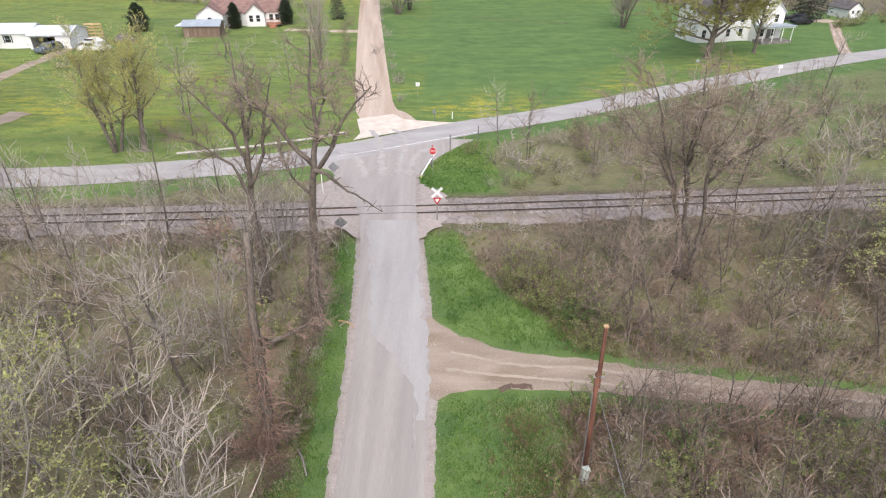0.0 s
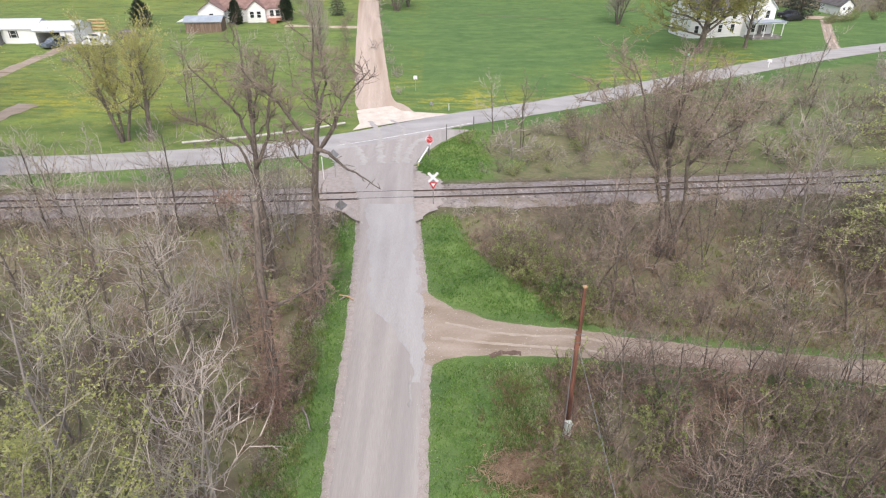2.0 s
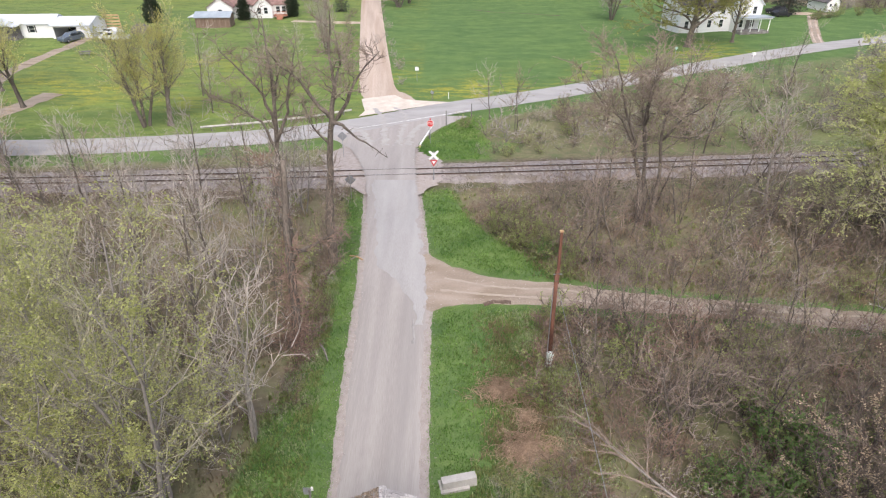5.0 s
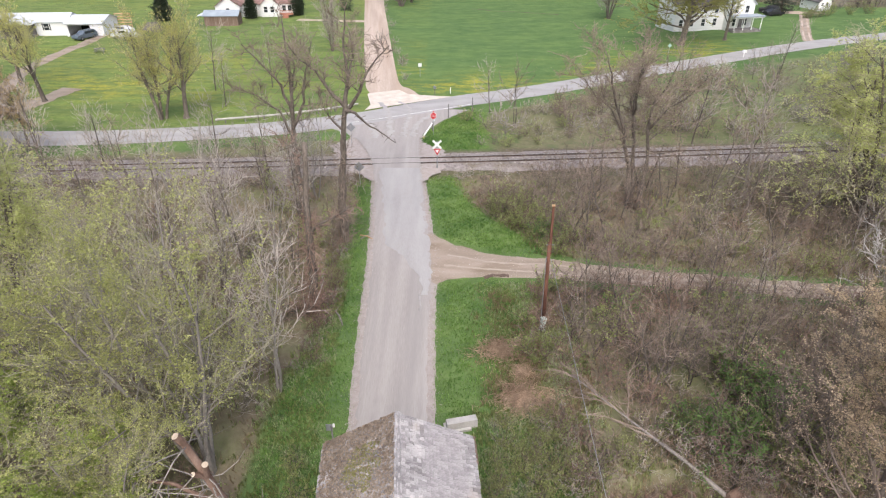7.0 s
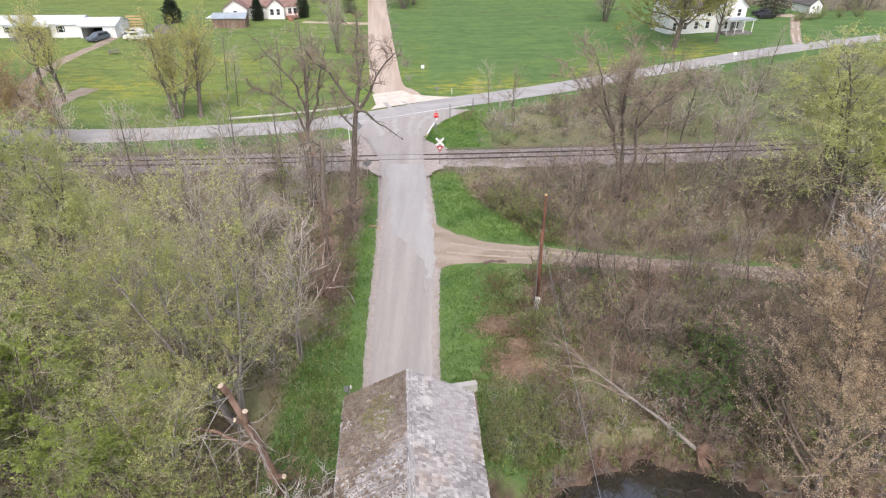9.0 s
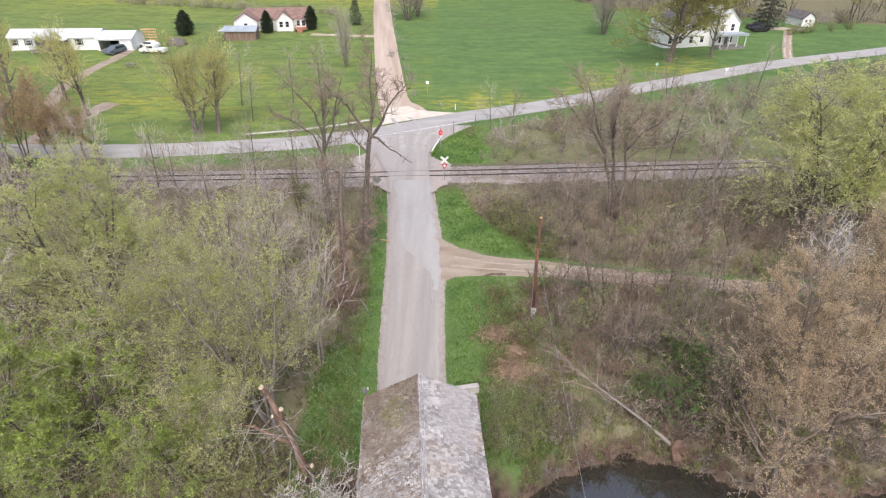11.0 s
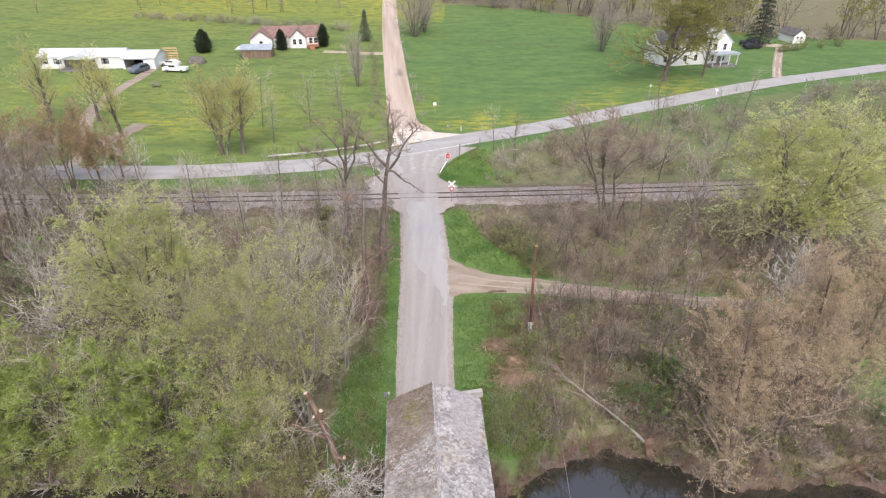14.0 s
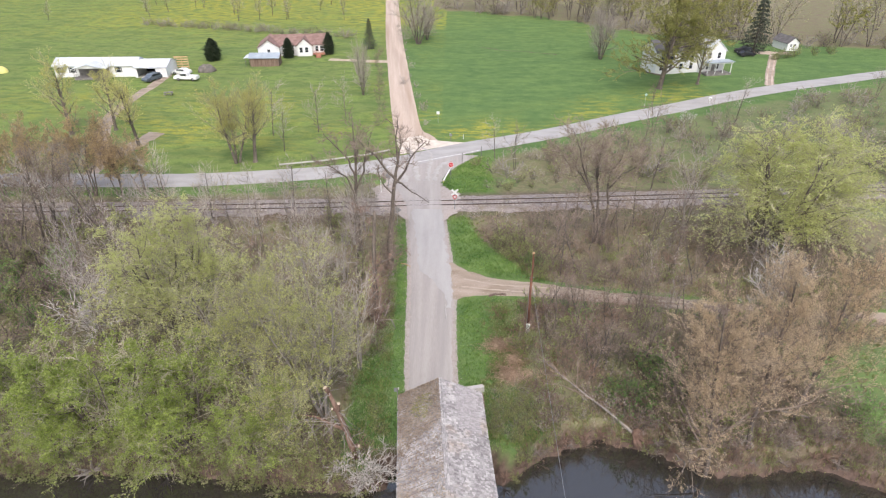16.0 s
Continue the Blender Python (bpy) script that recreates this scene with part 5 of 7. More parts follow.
# ---------------------------------------------------------------- plants
def tree_piles(seed, height, stems=1, trunk_r=0.2, fork=0.35, levels=((12, 0.42, 48), (6, 0.45, 45), (6, 0.42, 45), (4, 0.5, 40)), up=0.25, wander=0.14, lean=6.0, leaf=None, leaves=0, leaf_at=2, droop=0.0, spread=1.0, twig_r=0.017, vines=0, clump=-0.12, clump_scale=0.75, limbs_apart=False):
    """A branching plant. levels: for each order the number of shoots on a parent, their length as a share of it, and their angle.
    Returns the wood (trunk and limbs), the twigs and the leaves as three piles."""
    rng = random.Random(seed)
    wood, twigs, foliage = Pile(), Pile(), Pile()
    tips = []

    def turn_from(d, angle, roll):
        u = d.cross(Vector((0.3, 0.2, 0.93)) if abs(d.z) < 0.9 else Vector((1, 0, 0))).normalized()
        w = d.cross(u)
        return (d * math.cos(angle) + (u * math.cos(roll) + w * math.sin(roll)) * math.sin(angle)).normalized()

    def shoot(p, d, length, r, order):
        last = order == len(levels)
        small = trunk_r < 0.12
        n = (5 if small else 6) if order == 0 else ((3 if small else 4) if order == 1 else (1 if order >= 3 else 2))
        wob = wander * ((0.2 if stems == 1 else 0.45) if order == 0 else 1.0)
        pts, radii, dirs = [p.copy()], [r], [d.copy()]
        q = p.copy()
        for k in range(n):
            d = (d + Vector((rng.gauss(0, wob), rng.gauss(0, wob), rng.gauss(0, wob) + (up if order > 0 else 0.02) / n - droop * order / n * 0.5))).normalized()
            q = q + d * length / n
            pts.append(q.copy())
            dirs.append(d.copy())
            t = (k + 1) / n
            radii.append(r * (1 - 0.72 * t) if not last else r * (1 - 0.7 * t))
        if last or order >= (2 if small else 3):
            twigs.tube(pts, radii[:-1] + [0.0], 3, cap=False)
        else:
            (wood if order == 0 or order == 1 and not limbs_apart else twigs).tube(pts, radii[:-1] + [max(0.004, radii[-1])], (3 if trunk_r < 0.05 else (5 if small else 8)) if order == 0 else (4 if not small and order == 1 else 3), cap=False)
        if order >= leaf_at:
            tips.append((pts, order))
        if last:
            return
        count, share, ang = levels[order]
        count = max(1, round(count * rng.uniform(0.8, 1.2)))
        start = fork if order == 0 else 0.2
        for c in range(count):
            t = start + (1 - start) * (c + rng.random()) / count
            i = min(n - 1, int(t * n))
            f = t * n - i
            base = pts[i].lerp(pts[i + 1], f)
            rr = radii[i] + (radii[i + 1] - radii[i]) * f
            l = length * share * rng.uniform(0.7, 1.3) * (1.15 - 0.55 * t if order == 0 else 1.0)
            a = radians(ang * rng.uniform(0.65, 1.25)) * (1.15 - 0.4 * t)
            nd = turn_from(dirs[i + 1], a * spread, c * 2.4 + rng.uniform(-0.6, 0.6))
            shoot(base, nd, l, max(twig_r * (0.7 if order >= 2 else 1.3), rr * rng.uniform(0.4, 0.62) if order < 2 else rr * 0.5), order + 1)

    for s in range(stems):
        a = 2 * math.pi * s / max(1, stems) + rng.uniform(-0.5, 0.5)
        tilt = radians(lean * rng.uniform(0.5, 1.3)) if stems > 1 else radians(lean * rng.uniform(0, 1))
        d = Vector((math.cos(a) * math.sin(tilt), math.sin(a) * math.sin(tilt), math.cos(tilt)))
        off = Vector((math.cos(a), math.sin(a), 0)) * (trunk_r * 1.2 if stems > 1 else 0)
        base = off + Vector((0, 0, -0.25))
        if stems == 1 and trunk_r > 0.15:
            wood.tube([base, base + Vector((0, 0, 0.7))], [trunk_r * 1.7, trunk_r * 1.02], 8, cap=False)
        shoot(base, d, height * rng.uniform(0.8, 1.0) if stems > 1 else height, trunk_r * (rng.uniform(0.7, 1.0) if stems > 1 else 1), 0)
    for _ in range(vines):
        a, z, r = rng.uniform(0, 6.28), rng.uniform(0.2, height * 0.55), trunk_r * 1.15
        p0 = Vector((r * math.cos(a), r * math.sin(a), z))
        pts = [p0]
        for k in range(4):
            pts.append(pts[-1] + Vector((rng.gauss(0, 0.22), rng.gauss(0, 0.22), rng.uniform(-0.5, 0.35))))
        wood.tube(pts, [0.02, 0.017, 0.014, 0.01, 0.0], 3, cap=False)
    if leaves and tips:
        lumps = [(p, o) for p, o in tips if noise.noise(p[0] * clump_scale + Vector((seed, 0, 0))) > clump] or tips
        for _ in range(leaves):
            pts, order = rng.choice(lumps)
            k = rng.randrange(len(pts) - 1)
            c = pts[k].lerp(pts[k + 1], rng.random()) + Vector((rng.gauss(0, 0.05), rng.gauss(0, 0.05), rng.gauss(0, 0.05)))
            s = leaf * rng.uniform(0.6, 1.35)
            d = Vector((rng.gauss(0, 1), rng.gauss(0, 1), rng.gauss(0, 0.7) - droop * 2)).normalized()
            u = d.cross(Vector((rng.gauss(0, 1), rng.gauss(0, 1), rng.gauss(0, 1)))).normalized()
            w = u.cross(d) * 0.15 * s
            foliage.face([c - d * s * 0.1, c + d * s * 0.45 + u * s * 0.33 + w, c + d * s, c + d * s * 0.45 - u * s * 0.33 + w])
    return wood, twigs, foliage


def plant(name, piles, bark, twig_mat, leaf_mat, label, category, group=""):
    """The first plant of a kind, kept as a pattern for the copies."""
    t = thing(name, pose(0, 0, 0), label, category, group)
    wood, twigs, foliage = piles
    part("trunk" if category == "tree" else "stem", wood, bark, t, smooth=True)
    if twigs.v:
        part("crown", twigs, twig_mat, t)
    if foliage.v:
        part("foliage", foliage, leaf_mat, t)
    return t


TWIG_WHITE = material("bleached_twigs", (0.42, 0.40, 0.37), (0.62, 0.59, 0.55), 0.7, 8, 0.9, 0.0, spread=0.1)
PLACED = {}


def put(kind, x, y, scale=1.0, turn=0.0, sink=0.05, label="", tilt=0.0, wide=1.0, roll=0.0):
    """The pattern itself goes to its first place, copies to the others."""
    m = pose(x, y, ground_z(x, y) - sink, tilt, roll, turn)
    if PLACED.get(kind):
        ob = copy_thing(kind, m)
    else:
        kind.matrix_basis = m
        ob = kind
        PLACED[kind] = True
    ob.scale = (scale * wide, scale * wide, scale)
    if label:
        ob["label"] = label
    return ob


BARE = ((11, 0.42, 54), (6, 0.46, 48), (3.4, 0.5, 46))


def gnarled(seed, stems, limbs=9, reach=2.0, bend=0.55, twigs_each=5, vines=0, vine_top=6.0, vine_r=0.3, fork_twigs=3, buds=0, bud=0.08):
    """A crooked old tree. stems: paths with the radius at their ends and the share of the path that stays bare."""
    rng = random.Random(seed)
    wood, twigs, foliage, ends = Pile(), Pile(), Pile(), []

    def crooked(p, d, length, n):
        pts = [p.copy()]
        for _ in range(n):
            d = (d + Vector((rng.gauss(0, bend), rng.gauss(0, bend), rng.gauss(0.06, bend * 0.8))) * 0.55).normalized()
            pts.append(pts[-1] + d * length / n)
        return pts

    def along(pts, t):
        k = min(len(pts) - 2, int(t * (len(pts) - 1)))
        f = t * (len(pts) - 1) - k
        return pts[k].lerp(pts[k + 1], f), (pts[k + 1] - pts[k]).normalized()

    for path, r0, r1, bare in stems:
        path = [Vector(q) for q in path]
        fine = []
        for k in range(len(path) - 1):
            for j in range(3):
                q = path[k].lerp(path[k + 1], j / 3)
                fine.append(q + Vector((rng.gauss(0, 0.05), rng.gauss(0, 0.05), 0)) * (1 if fine else 0))
        fine.append(path[-1])
        n = len(fine) - 1
        wood.tube(fine, [r0 + (r1 - r0) * (k / n) ** 0.8 for k in range(n + 1)], 9, cap=True)
        for c in range(limbs):
            t = bare + (1 - bare) * (c + rng.random()) / limbs
            p, d = along(fine, min(0.999, t))
            side = Vector((rng.gauss(0, 1), rng.gauss(0, 1), rng.gauss(0.2, 0.5))).normalized()
            limb = crooked(p, (d * 0.55 + side).normalized(), reach * rng.uniform(0.5, 1.25) * (1.2 - 0.6 * t), 5)
            r = max(0.03, (r0 + (r1 - r0) * t) * 0.42)
            wood.tube(limb, [r, r * 0.8, r * 0.65, r * 0.5, r * 0.4, 0.012], 5, cap=False)
            for _ in range(twigs_each):
                q, e = along(limb, rng.uniform(0.25, 0.99))
                w = crooked(q, (e * 0.6 + Vector((rng.gauss(0, 0.7), rng.gauss(0, 0.7), rng.gauss(0.25, 0.5)))).normalized(), reach * rng.uniform(0.25, 0.55), 3)
                twigs.tube(w, [0.026, 0.021, 0.016, 0.0], 3, cap=False)
                for _ in range(fork_twigs):
                    q2, e2 = along(w, rng.uniform(0.3, 0.95))
                    v = crooked(q2, (e2 + Vector((rng.gauss(0, 0.6), rng.gauss(0, 0.6), rng.gauss(0.1, 0.5)))).normalized(), rng.uniform(0.3, 0.7), 2)
                    twigs.tube(v, [0.015, 0.012, 0.0], 3, cap=False)
                    ends.append(v)
    trunk = [Vector(q) for q in stems[0][0]]
    for _ in range(vines):
        z = vine_top * rng.random() ** 1.3
        f = min(0.98, z / max(1.0, trunk[-1].z))
        p, _d = along(trunk, f)
        a = rng.uniform(0, 6.28)
        p = p + Vector((math.cos(a), math.sin(a), 0)) * vine_r * rng.uniform(0.6, 1.2)
        w = crooked(p, Vector((math.cos(a) * 0.5, math.sin(a) * 0.5, rng.uniform(-0.6, 0.9))).normalized(), rng.uniform(0.7, 2.0) * (1.25 - 0.6 * z / vine_top), 4)
        twigs.tube(w, [0.022, 0.02, 0.016, 0.012, 0.0], 3, cap=False)
    for _ in range(buds):
        v = rng.choice(ends)
        c = v[1].lerp(v[2], rng.random()) + Vector((rng.gauss(0, 0.06), rng.gauss(0, 0.06), rng.gauss(0, 0.06)))
        d = Vector((rng.gauss(0, 1), rng.gauss(0, 1), rng.gauss(0, 1))).normalized() * bud * rng.uniform(0.6, 1.3)
        u = d.cross(Vector((rng.gauss(0, 1), rng.gauss(0, 1), rng.gauss(0, 1)))).normalized() * bud * 0.35
        foliage.face([c, c + d * 0.5 + u, c + d, c + d * 0.5 - u])
    return wood, twigs, foliage


snag_tree = plant("broken_top_tree", gnarled(3, [
    ([(0, 0, -0.3), (0, 0.25, 3), (0.05, 0.55, 6), (0.2, 0.85, 9), (0.32, 1.15, 12.2)], 0.36, 0.15, 0.55),
    ([(0, 0.5, 5.9), (0.8, 0.4, 6.8), (1.8, 0.4, 7.3), (2.9, 0.5, 8.1)], 0.15, 0.04, 0.3),
    ([(0.3, 1.1, 11.6), (-0.3, 1.1, 12.0), (-1.2, 1.0, 11.7)], 0.07, 0.02, 0.5)], 5, 1.4, vines=420, vine_top=7.5), BARK_DARK, TWIG_RED, LEAF_SPARSE, "tall dead trunk with a broken top, wrapped in reddish vines", "tree")
put(snag_tree, -8.85, 22.0)
vine_tree_a = plant("tall_tree", gnarled(4, [
    ([(0, 0, -0.3), (-0.05, 0, 4), (-0.1, 0, 8), (0.2, 0, 11), (0.35, -0.05, 14), (0.2, 0, 17.8)], 0.34, 0.04, 0.45),
    ([(-0.1, 0, 8.2), (-1.0, 0.1, 10.3), (-2.6, 0.2, 11.5), (-4.3, 0.2, 12.2)], 0.13, 0.03, 0.3),
    ([(0.1, 0, 10), (-0.5, 0, 12.4), (-1.9, -0.2, 14.3), (-3.1, -0.2, 15.6)], 0.15, 0.03, 0.25),
    ([(0, 0, 8.8), (1.1, 0.2, 11), (1.5, 0.1, 13.4), (2.3, 0, 15.8)], 0.16, 0.03, 0.25),
    ([(0.2, 0, 11.5), (0.5, 1.1, 13.5), (0.1, 2.2, 15.4)], 0.11, 0.03, 0.25)], 11, 2.1, twigs_each=7, vines=150, vine_top=7, vine_r=0.25), BARK_DARK, TWIG_BROWN, LEAF_SPARSE, "tall bare tree with crooked dark limbs", "tree")
put(vine_tree_a, -12.3, 35.6)
vine_tree_b = plant("tall_tree", gnarled(9, [
    ([(0, 0, -0.3), (0.1, 0, 3), (0.35, -0.2, 6), (0.8, -0.4, 9), (1.1, -0.6, 12), (1.5, -0.6, 14), (1.3, -0.5, 16), (1.6, -0.6, 18.6)], 0.42, 0.04, 0.62),
    ([(1.15, -0.6, 11.5), (2.3, -0.8, 13.2), (3.2, -0.6, 15), (4.6, -0.7, 16.4)], 0.17, 0.03, 0.25),
    ([(1.1, -0.6, 12), (0, -0.4, 13.1), (-0.8, -0.5, 14.6), (-1.8, -0.5, 15.3), (-2.7, -0.6, 16.6)], 0.17, 0.03, 0.25),
    ([(1.4, -0.5, 13.8), (1.8, 0.8, 15.2), (1.5, 1.6, 17)], 0.12, 0.03, 0.25),
    ([(0.9, -0.5, 9.8), (-0.2, -0.4, 11.2), (-0.9, 0.4, 12.6)], 0.1, 0.03, 0.3)], 11, 2.0, twigs_each=7, vines=260, vine_top=8, vine_r=0.4), BARK_DARK, TWIG_BROWN, LEAF_SPARSE, "tall bare roadside tree with a thick vine-wrapped trunk", "tree")
put(vine_tree_b, -8.3, 32.2)
_limb = gnarled(2, [([(1.1, -0.6, 11.7), (1.9, -0.9, 11.6), (2.6, -0.8, 10.8), (3.7, -0.9, 10.1), (4.8, -0.8, 9.2)], 0.15, 0.02, 0.25)], 12, 0.9, twigs_each=2)[0]
part("dead_limb", _limb, BARK_DARK, vine_tree_b, "gnarled dark dead limb")

bare_tree = plant("bare_tree", tree_piles(21, 9.0, 1, 0.11, 0.2, BARE, up=0.4, lean=5, wander=0.26, twig_r=0.018), BARK, TWIG, LEAF_SPARSE, "slim bare grey-brown tree in the thicket", "tree", "thicket trees")
bare_tree_b = plant("bare_tree", tree_piles(22, 8.0, 3, 0.08, 0.2, ((8, 0.38, 46), (5, 0.46, 46), (3, 0.5, 44)), up=0.35, lean=11, wander=0.26, twig_r=0.018), BARK_PALE, TWIG, LEAF_SPARSE, "bare pale-stemmed multi-trunk tree in the thicket", "tree", "thicket trees")
bare_tree_c = plant("bare_tree", tree_piles(23, 7.0, 2, 0.08, 0.2, ((8, 0.42, 50), (5, 0.46, 46), (3, 0.5, 44)), up=0.3, lean=10, wander=0.26, twig_r=0.018, leaf=0.08, leaves=420), BARK, TWIG_BROWN, LEAF_SPARSE, "young thicket tree with olive spring buds", "tree", "thicket trees")
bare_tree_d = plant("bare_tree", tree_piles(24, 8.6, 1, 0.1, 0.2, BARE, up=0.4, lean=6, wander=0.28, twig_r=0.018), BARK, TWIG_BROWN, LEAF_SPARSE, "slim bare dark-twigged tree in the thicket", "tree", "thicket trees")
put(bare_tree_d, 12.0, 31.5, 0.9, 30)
multi_tree = plant("multi_stem_tree", gnarled(31, [
    ([(0, 0, -0.3), (-0.4, 0, 3.4), (-1.0, 0, 5.8), (-1.5, 0, 7.6), (-2.9, 0, 11.2), (-3.5, 0, 13.2), (-4.6, 0, 15.4)], 0.26, 0.03, 0.35),
    ([(0.3, 0.1, -0.3), (0.0, 0.2, 3.2), (-0.2, 0.2, 5.0), (-0.5, 0.2, 7.2), (-0.9, 0.2, 10.2), (-0.7, 0.2, 12.4), (-0.9, 0.3, 15.6)], 0.24, 0.03, 0.35),
    ([(0.6, -0.2, -0.3), (0.8, -0.2, 2.4), (0.9, -0.2, 4.9), (0.5, -0.3, 8.2), (0.6, -0.3, 10.2), (1.4, -0.3, 11.4), (2.2, -0.3, 14.0)], 0.23, 0.03, 0.35),
    ([(-1.5, 0, 7.4), (-2.9, 0.2, 9.6), (-4.2, 0.3, 10.5), (-6.2, 0.3, 13.2)], 0.13, 0.02, 0.2),
    ([(0.6, -0.2, 7.8), (2.0, -0.4, 9.8), (3.6, -0.6, 11.0), (4.8, -0.6, 12.8)], 0.12, 0.02, 0.2),
    ([(-0.4, 0.2, 6.6), (-0.6, 1.9, 9.6), (-1.0, 3.0, 13.0)], 0.14, 0.02, 0.2),
    ([(-0.8, 0.2, 9.0), (-1.2, -1.4, 11.4), (-1.4, -2.4, 13.8)], 0.12, 0.02, 0.2)], 14, 3.3, 0.4, 9, fork_twigs=6, buds=9000, bud=0.07), BARK_DARK, TWIG_BROWN, LEAF_SPARSE, "tall multi-stemmed bare tree with a twiggy dome", "tree")
put(multi_tree, 17.5, 38.6)
put(bare_tree_b, 29.5, 40.8, 1.35, 160)
put(multi_tree, -51.5, 38.0, 0.78, 250, label="dark multi-stemmed bare tree tangled with vines")

olive_tree = plant("budding_tree", tree_piles(41, 15.0, 6, 0.15, 0.22, ((12, 0.36, 48), (6, 0.46, 46), (5, 0.46, 44), (2, 0.55, 40)), up=0.35, lean=13, wander=0.2, leaf=0.105, leaves=21000, leaf_at=3, clump=-0.05, clump_scale=0.6, twig_r=0.015), BARK_PALE, TWIG_OLIVE, LEAF_OLIVE, "broad budding tree with pale stems and olive buds", "tree")
put(olive_tree, -11.9, 8.6, 1.0, 10)
put(olive_tree, -18.6, 11.4, 0.88, 130)
put(olive_tree, -14.6, 4.6, 0.55, 250, label="smaller budding tree with olive buds above the river")
willow_tree = plant("willow_tree", tree_piles(51, 12.5, 5, 0.16, 0.12, ((12, 0.42, 48), (7, 0.46, 46), (6, 0.48, 44), (2, 0.6, 40)), up=0.2, lean=16, leaf=0.11, leaves=48000, leaf_at=3, droop=0.2), BARK, TWIG_OLIVE, LEAF_WILLOW, "leafy yellow-green willow in fresh spring leaf", "tree")
put(willow_tree, -26.2, 16.6, 1.12, 0)
put(willow_tree, 37.2, 35.0, 1.26, 80, wide=1.22)
put(willow_tree, 44.5, 38.5, 1.1, 200)
bright_tree = plant("leafy_tree", tree_piles(61, 8.5, 5, 0.12, 0.1, ((11, 0.46, 52), (6, 0.46, 46), (6, 0.46, 44), (2, 0.6, 40)), up=0.2, lean=24, leaf=0.145, leaves=20000, leaf_at=3, droop=0.12, clump=-0.02, clump_scale=0.6), BARK, TWIG_OLIVE, LEAF_BRIGHT, "bright green leafy riverside tree", "tree")
put(bright_tree, -28.6, 5.6, 1.14, 0)
put(bright_tree, -22.2, 5.2, 1.04, 70)
put(bright_tree, -35.2, 6.4, 1.0, 160)
put(bright_tree, -16.4, 4.2, 0.8, 220)
put(bright_tree, -42.5, 7.6, 0.95, 300)
put(bright_tree, -32.2, 4.6, 0.7, 110)
put(bright_tree, -25.2, 4.6, 0.62, 200)
orange_tree = plant("budding_maple", tree_piles(71, 18.0, 1, 0.2, 0.2, ((34, 0.27, 50), (7, 0.46, 48), (6, 0.46, 46), (2, 0.5, 40)), up=0.5, lean=0, leaf=0.08, leaves=46000, leaf_at=3, clump=-0.35, limbs_apart=True, twig_r=0.02, wander=0.2), BARK, TWIG_BROWN, LEAF_ORANGE, "tall riverside tree covered in orange-brown buds", "tree")
put(orange_tree, 20.2, 4.8, 0.98, 0, roll=-9)
put(orange_tree, 23.6, 5.8, 0.9, 120, roll=2)
put(orange_tree, 28.5, 8.6, 0.85, 200, roll=-6)
lawn_tree = plant("yellow_budding_tree", tree_piles(81, 11.0, 3, 0.24, 0.25, ((14, 0.42, 50), (6, 0.5, 48), (6, 0.48, 46), (2, 0.55, 40)), up=0.35, lean=10, wander=0.2, leaf=0.12, leaves=17000, leaf_at=3, clump=-0.3), BARK, TWIG_OLIVE, LEAF_YELLOW, "budding tree with yellow-green tips on the lawn edge", "tree")
put(lawn_tree, -36.6, 64.9, 1.05, 30)
lawn_tree_b = plant("budding_tree", tree_piles(83, 10.5, 1, 0.34, 0.3, ((17, 0.44, 50), (6, 0.5, 48), (6, 0.48, 46), (2, 0.55, 40)), up=0.35, lean=3, wander=0.2, leaf=0.11, leaves=9000, leaf_at=3, clump=-0.3), BARK, TWIG_OLIVE, LEAF_YELLOW, "tall budding tree beside the road on the lawn edge", "tree")
put(lawn_tree_b, -33.8, 65.4, 1.0, 10)
red_tree = plant("red_budding_tree", tree_piles(91, 9.5, 3, 0.12, 0.3, ((10, 0.42, 48), (6, 0.46, 48), (5, 0.46, 46), (2, 0.5, 40)), up=0.3, lean=10, wander=0.22, leaf=0.12, leaves=12000, leaf_at=3), BARK_DARK, TWIG_BROWN, LEAF_RED, "slender trackside tree with reddish-orange buds", "tree", "trackside trees")
for x, y, sc, tn in ((-62.0, 51.2, 1.15, 0), (-57.5, 51.0, 1.05, 60), (-53.5, 51.5, 1.2, 110), (-49.8, 51.4, 0.95, 200), (-46.5, 51.8, 0.95, 250), (-66.5, 50.8, 1.1, 300), (-71, 52, 1.1, 20), (-77, 51, 1.2, 90)):
    put(red_tree, x, y, sc, tn)
put(lawn_tree_b, -56.5, 72.5, 0.95, 210, label="slim budding tree beside the gravel drive")
maple_tree = plant("maple_tree", tree_piles(101, 16.0, 1, 0.45, 0.14, ((26, 0.46, 56), (7, 0.44, 46), (6, 0.44, 44), (2, 0.55, 40)), up=0.3, lean=0, wander=0.16, leaf=0.2, leaves=42000, clump=-0.4, clump_scale=0.4, leaf_at=3), BARK_DARK, TWIG_BROWN, LEAF_MAPLE, "broad maple in young leaf before the farmhouse", "tree")
put(maple_tree, 46.9, 111.0, 1.06, 0, wide=1.3)
put(lawn_tree_b, 57.0, 114.8, 0.95, 40, label="slim bare tree on the farmhouse lawn")
shade_tree = plant("bare_shade_tree", tree_piles(111, 11.0, 5, 0.2, 0.12, ((12, 0.42, 44), (6, 0.44, 44), (5, 0.46, 44), (2, 0.55, 40)), up=0.4, lean=17, twig_r=0.03), BARK, TWIG, LEAF_SPARSE, "rounded bare field tree with grey twigs", "tree", "field trees")
put(shade_tree, 39.3, 139.6, 1.1, 0)
put(shade_tree, -11.0, 157.5, 1.2, 70)
put(shade_tree, -8.5, 164, 0.8, 10)
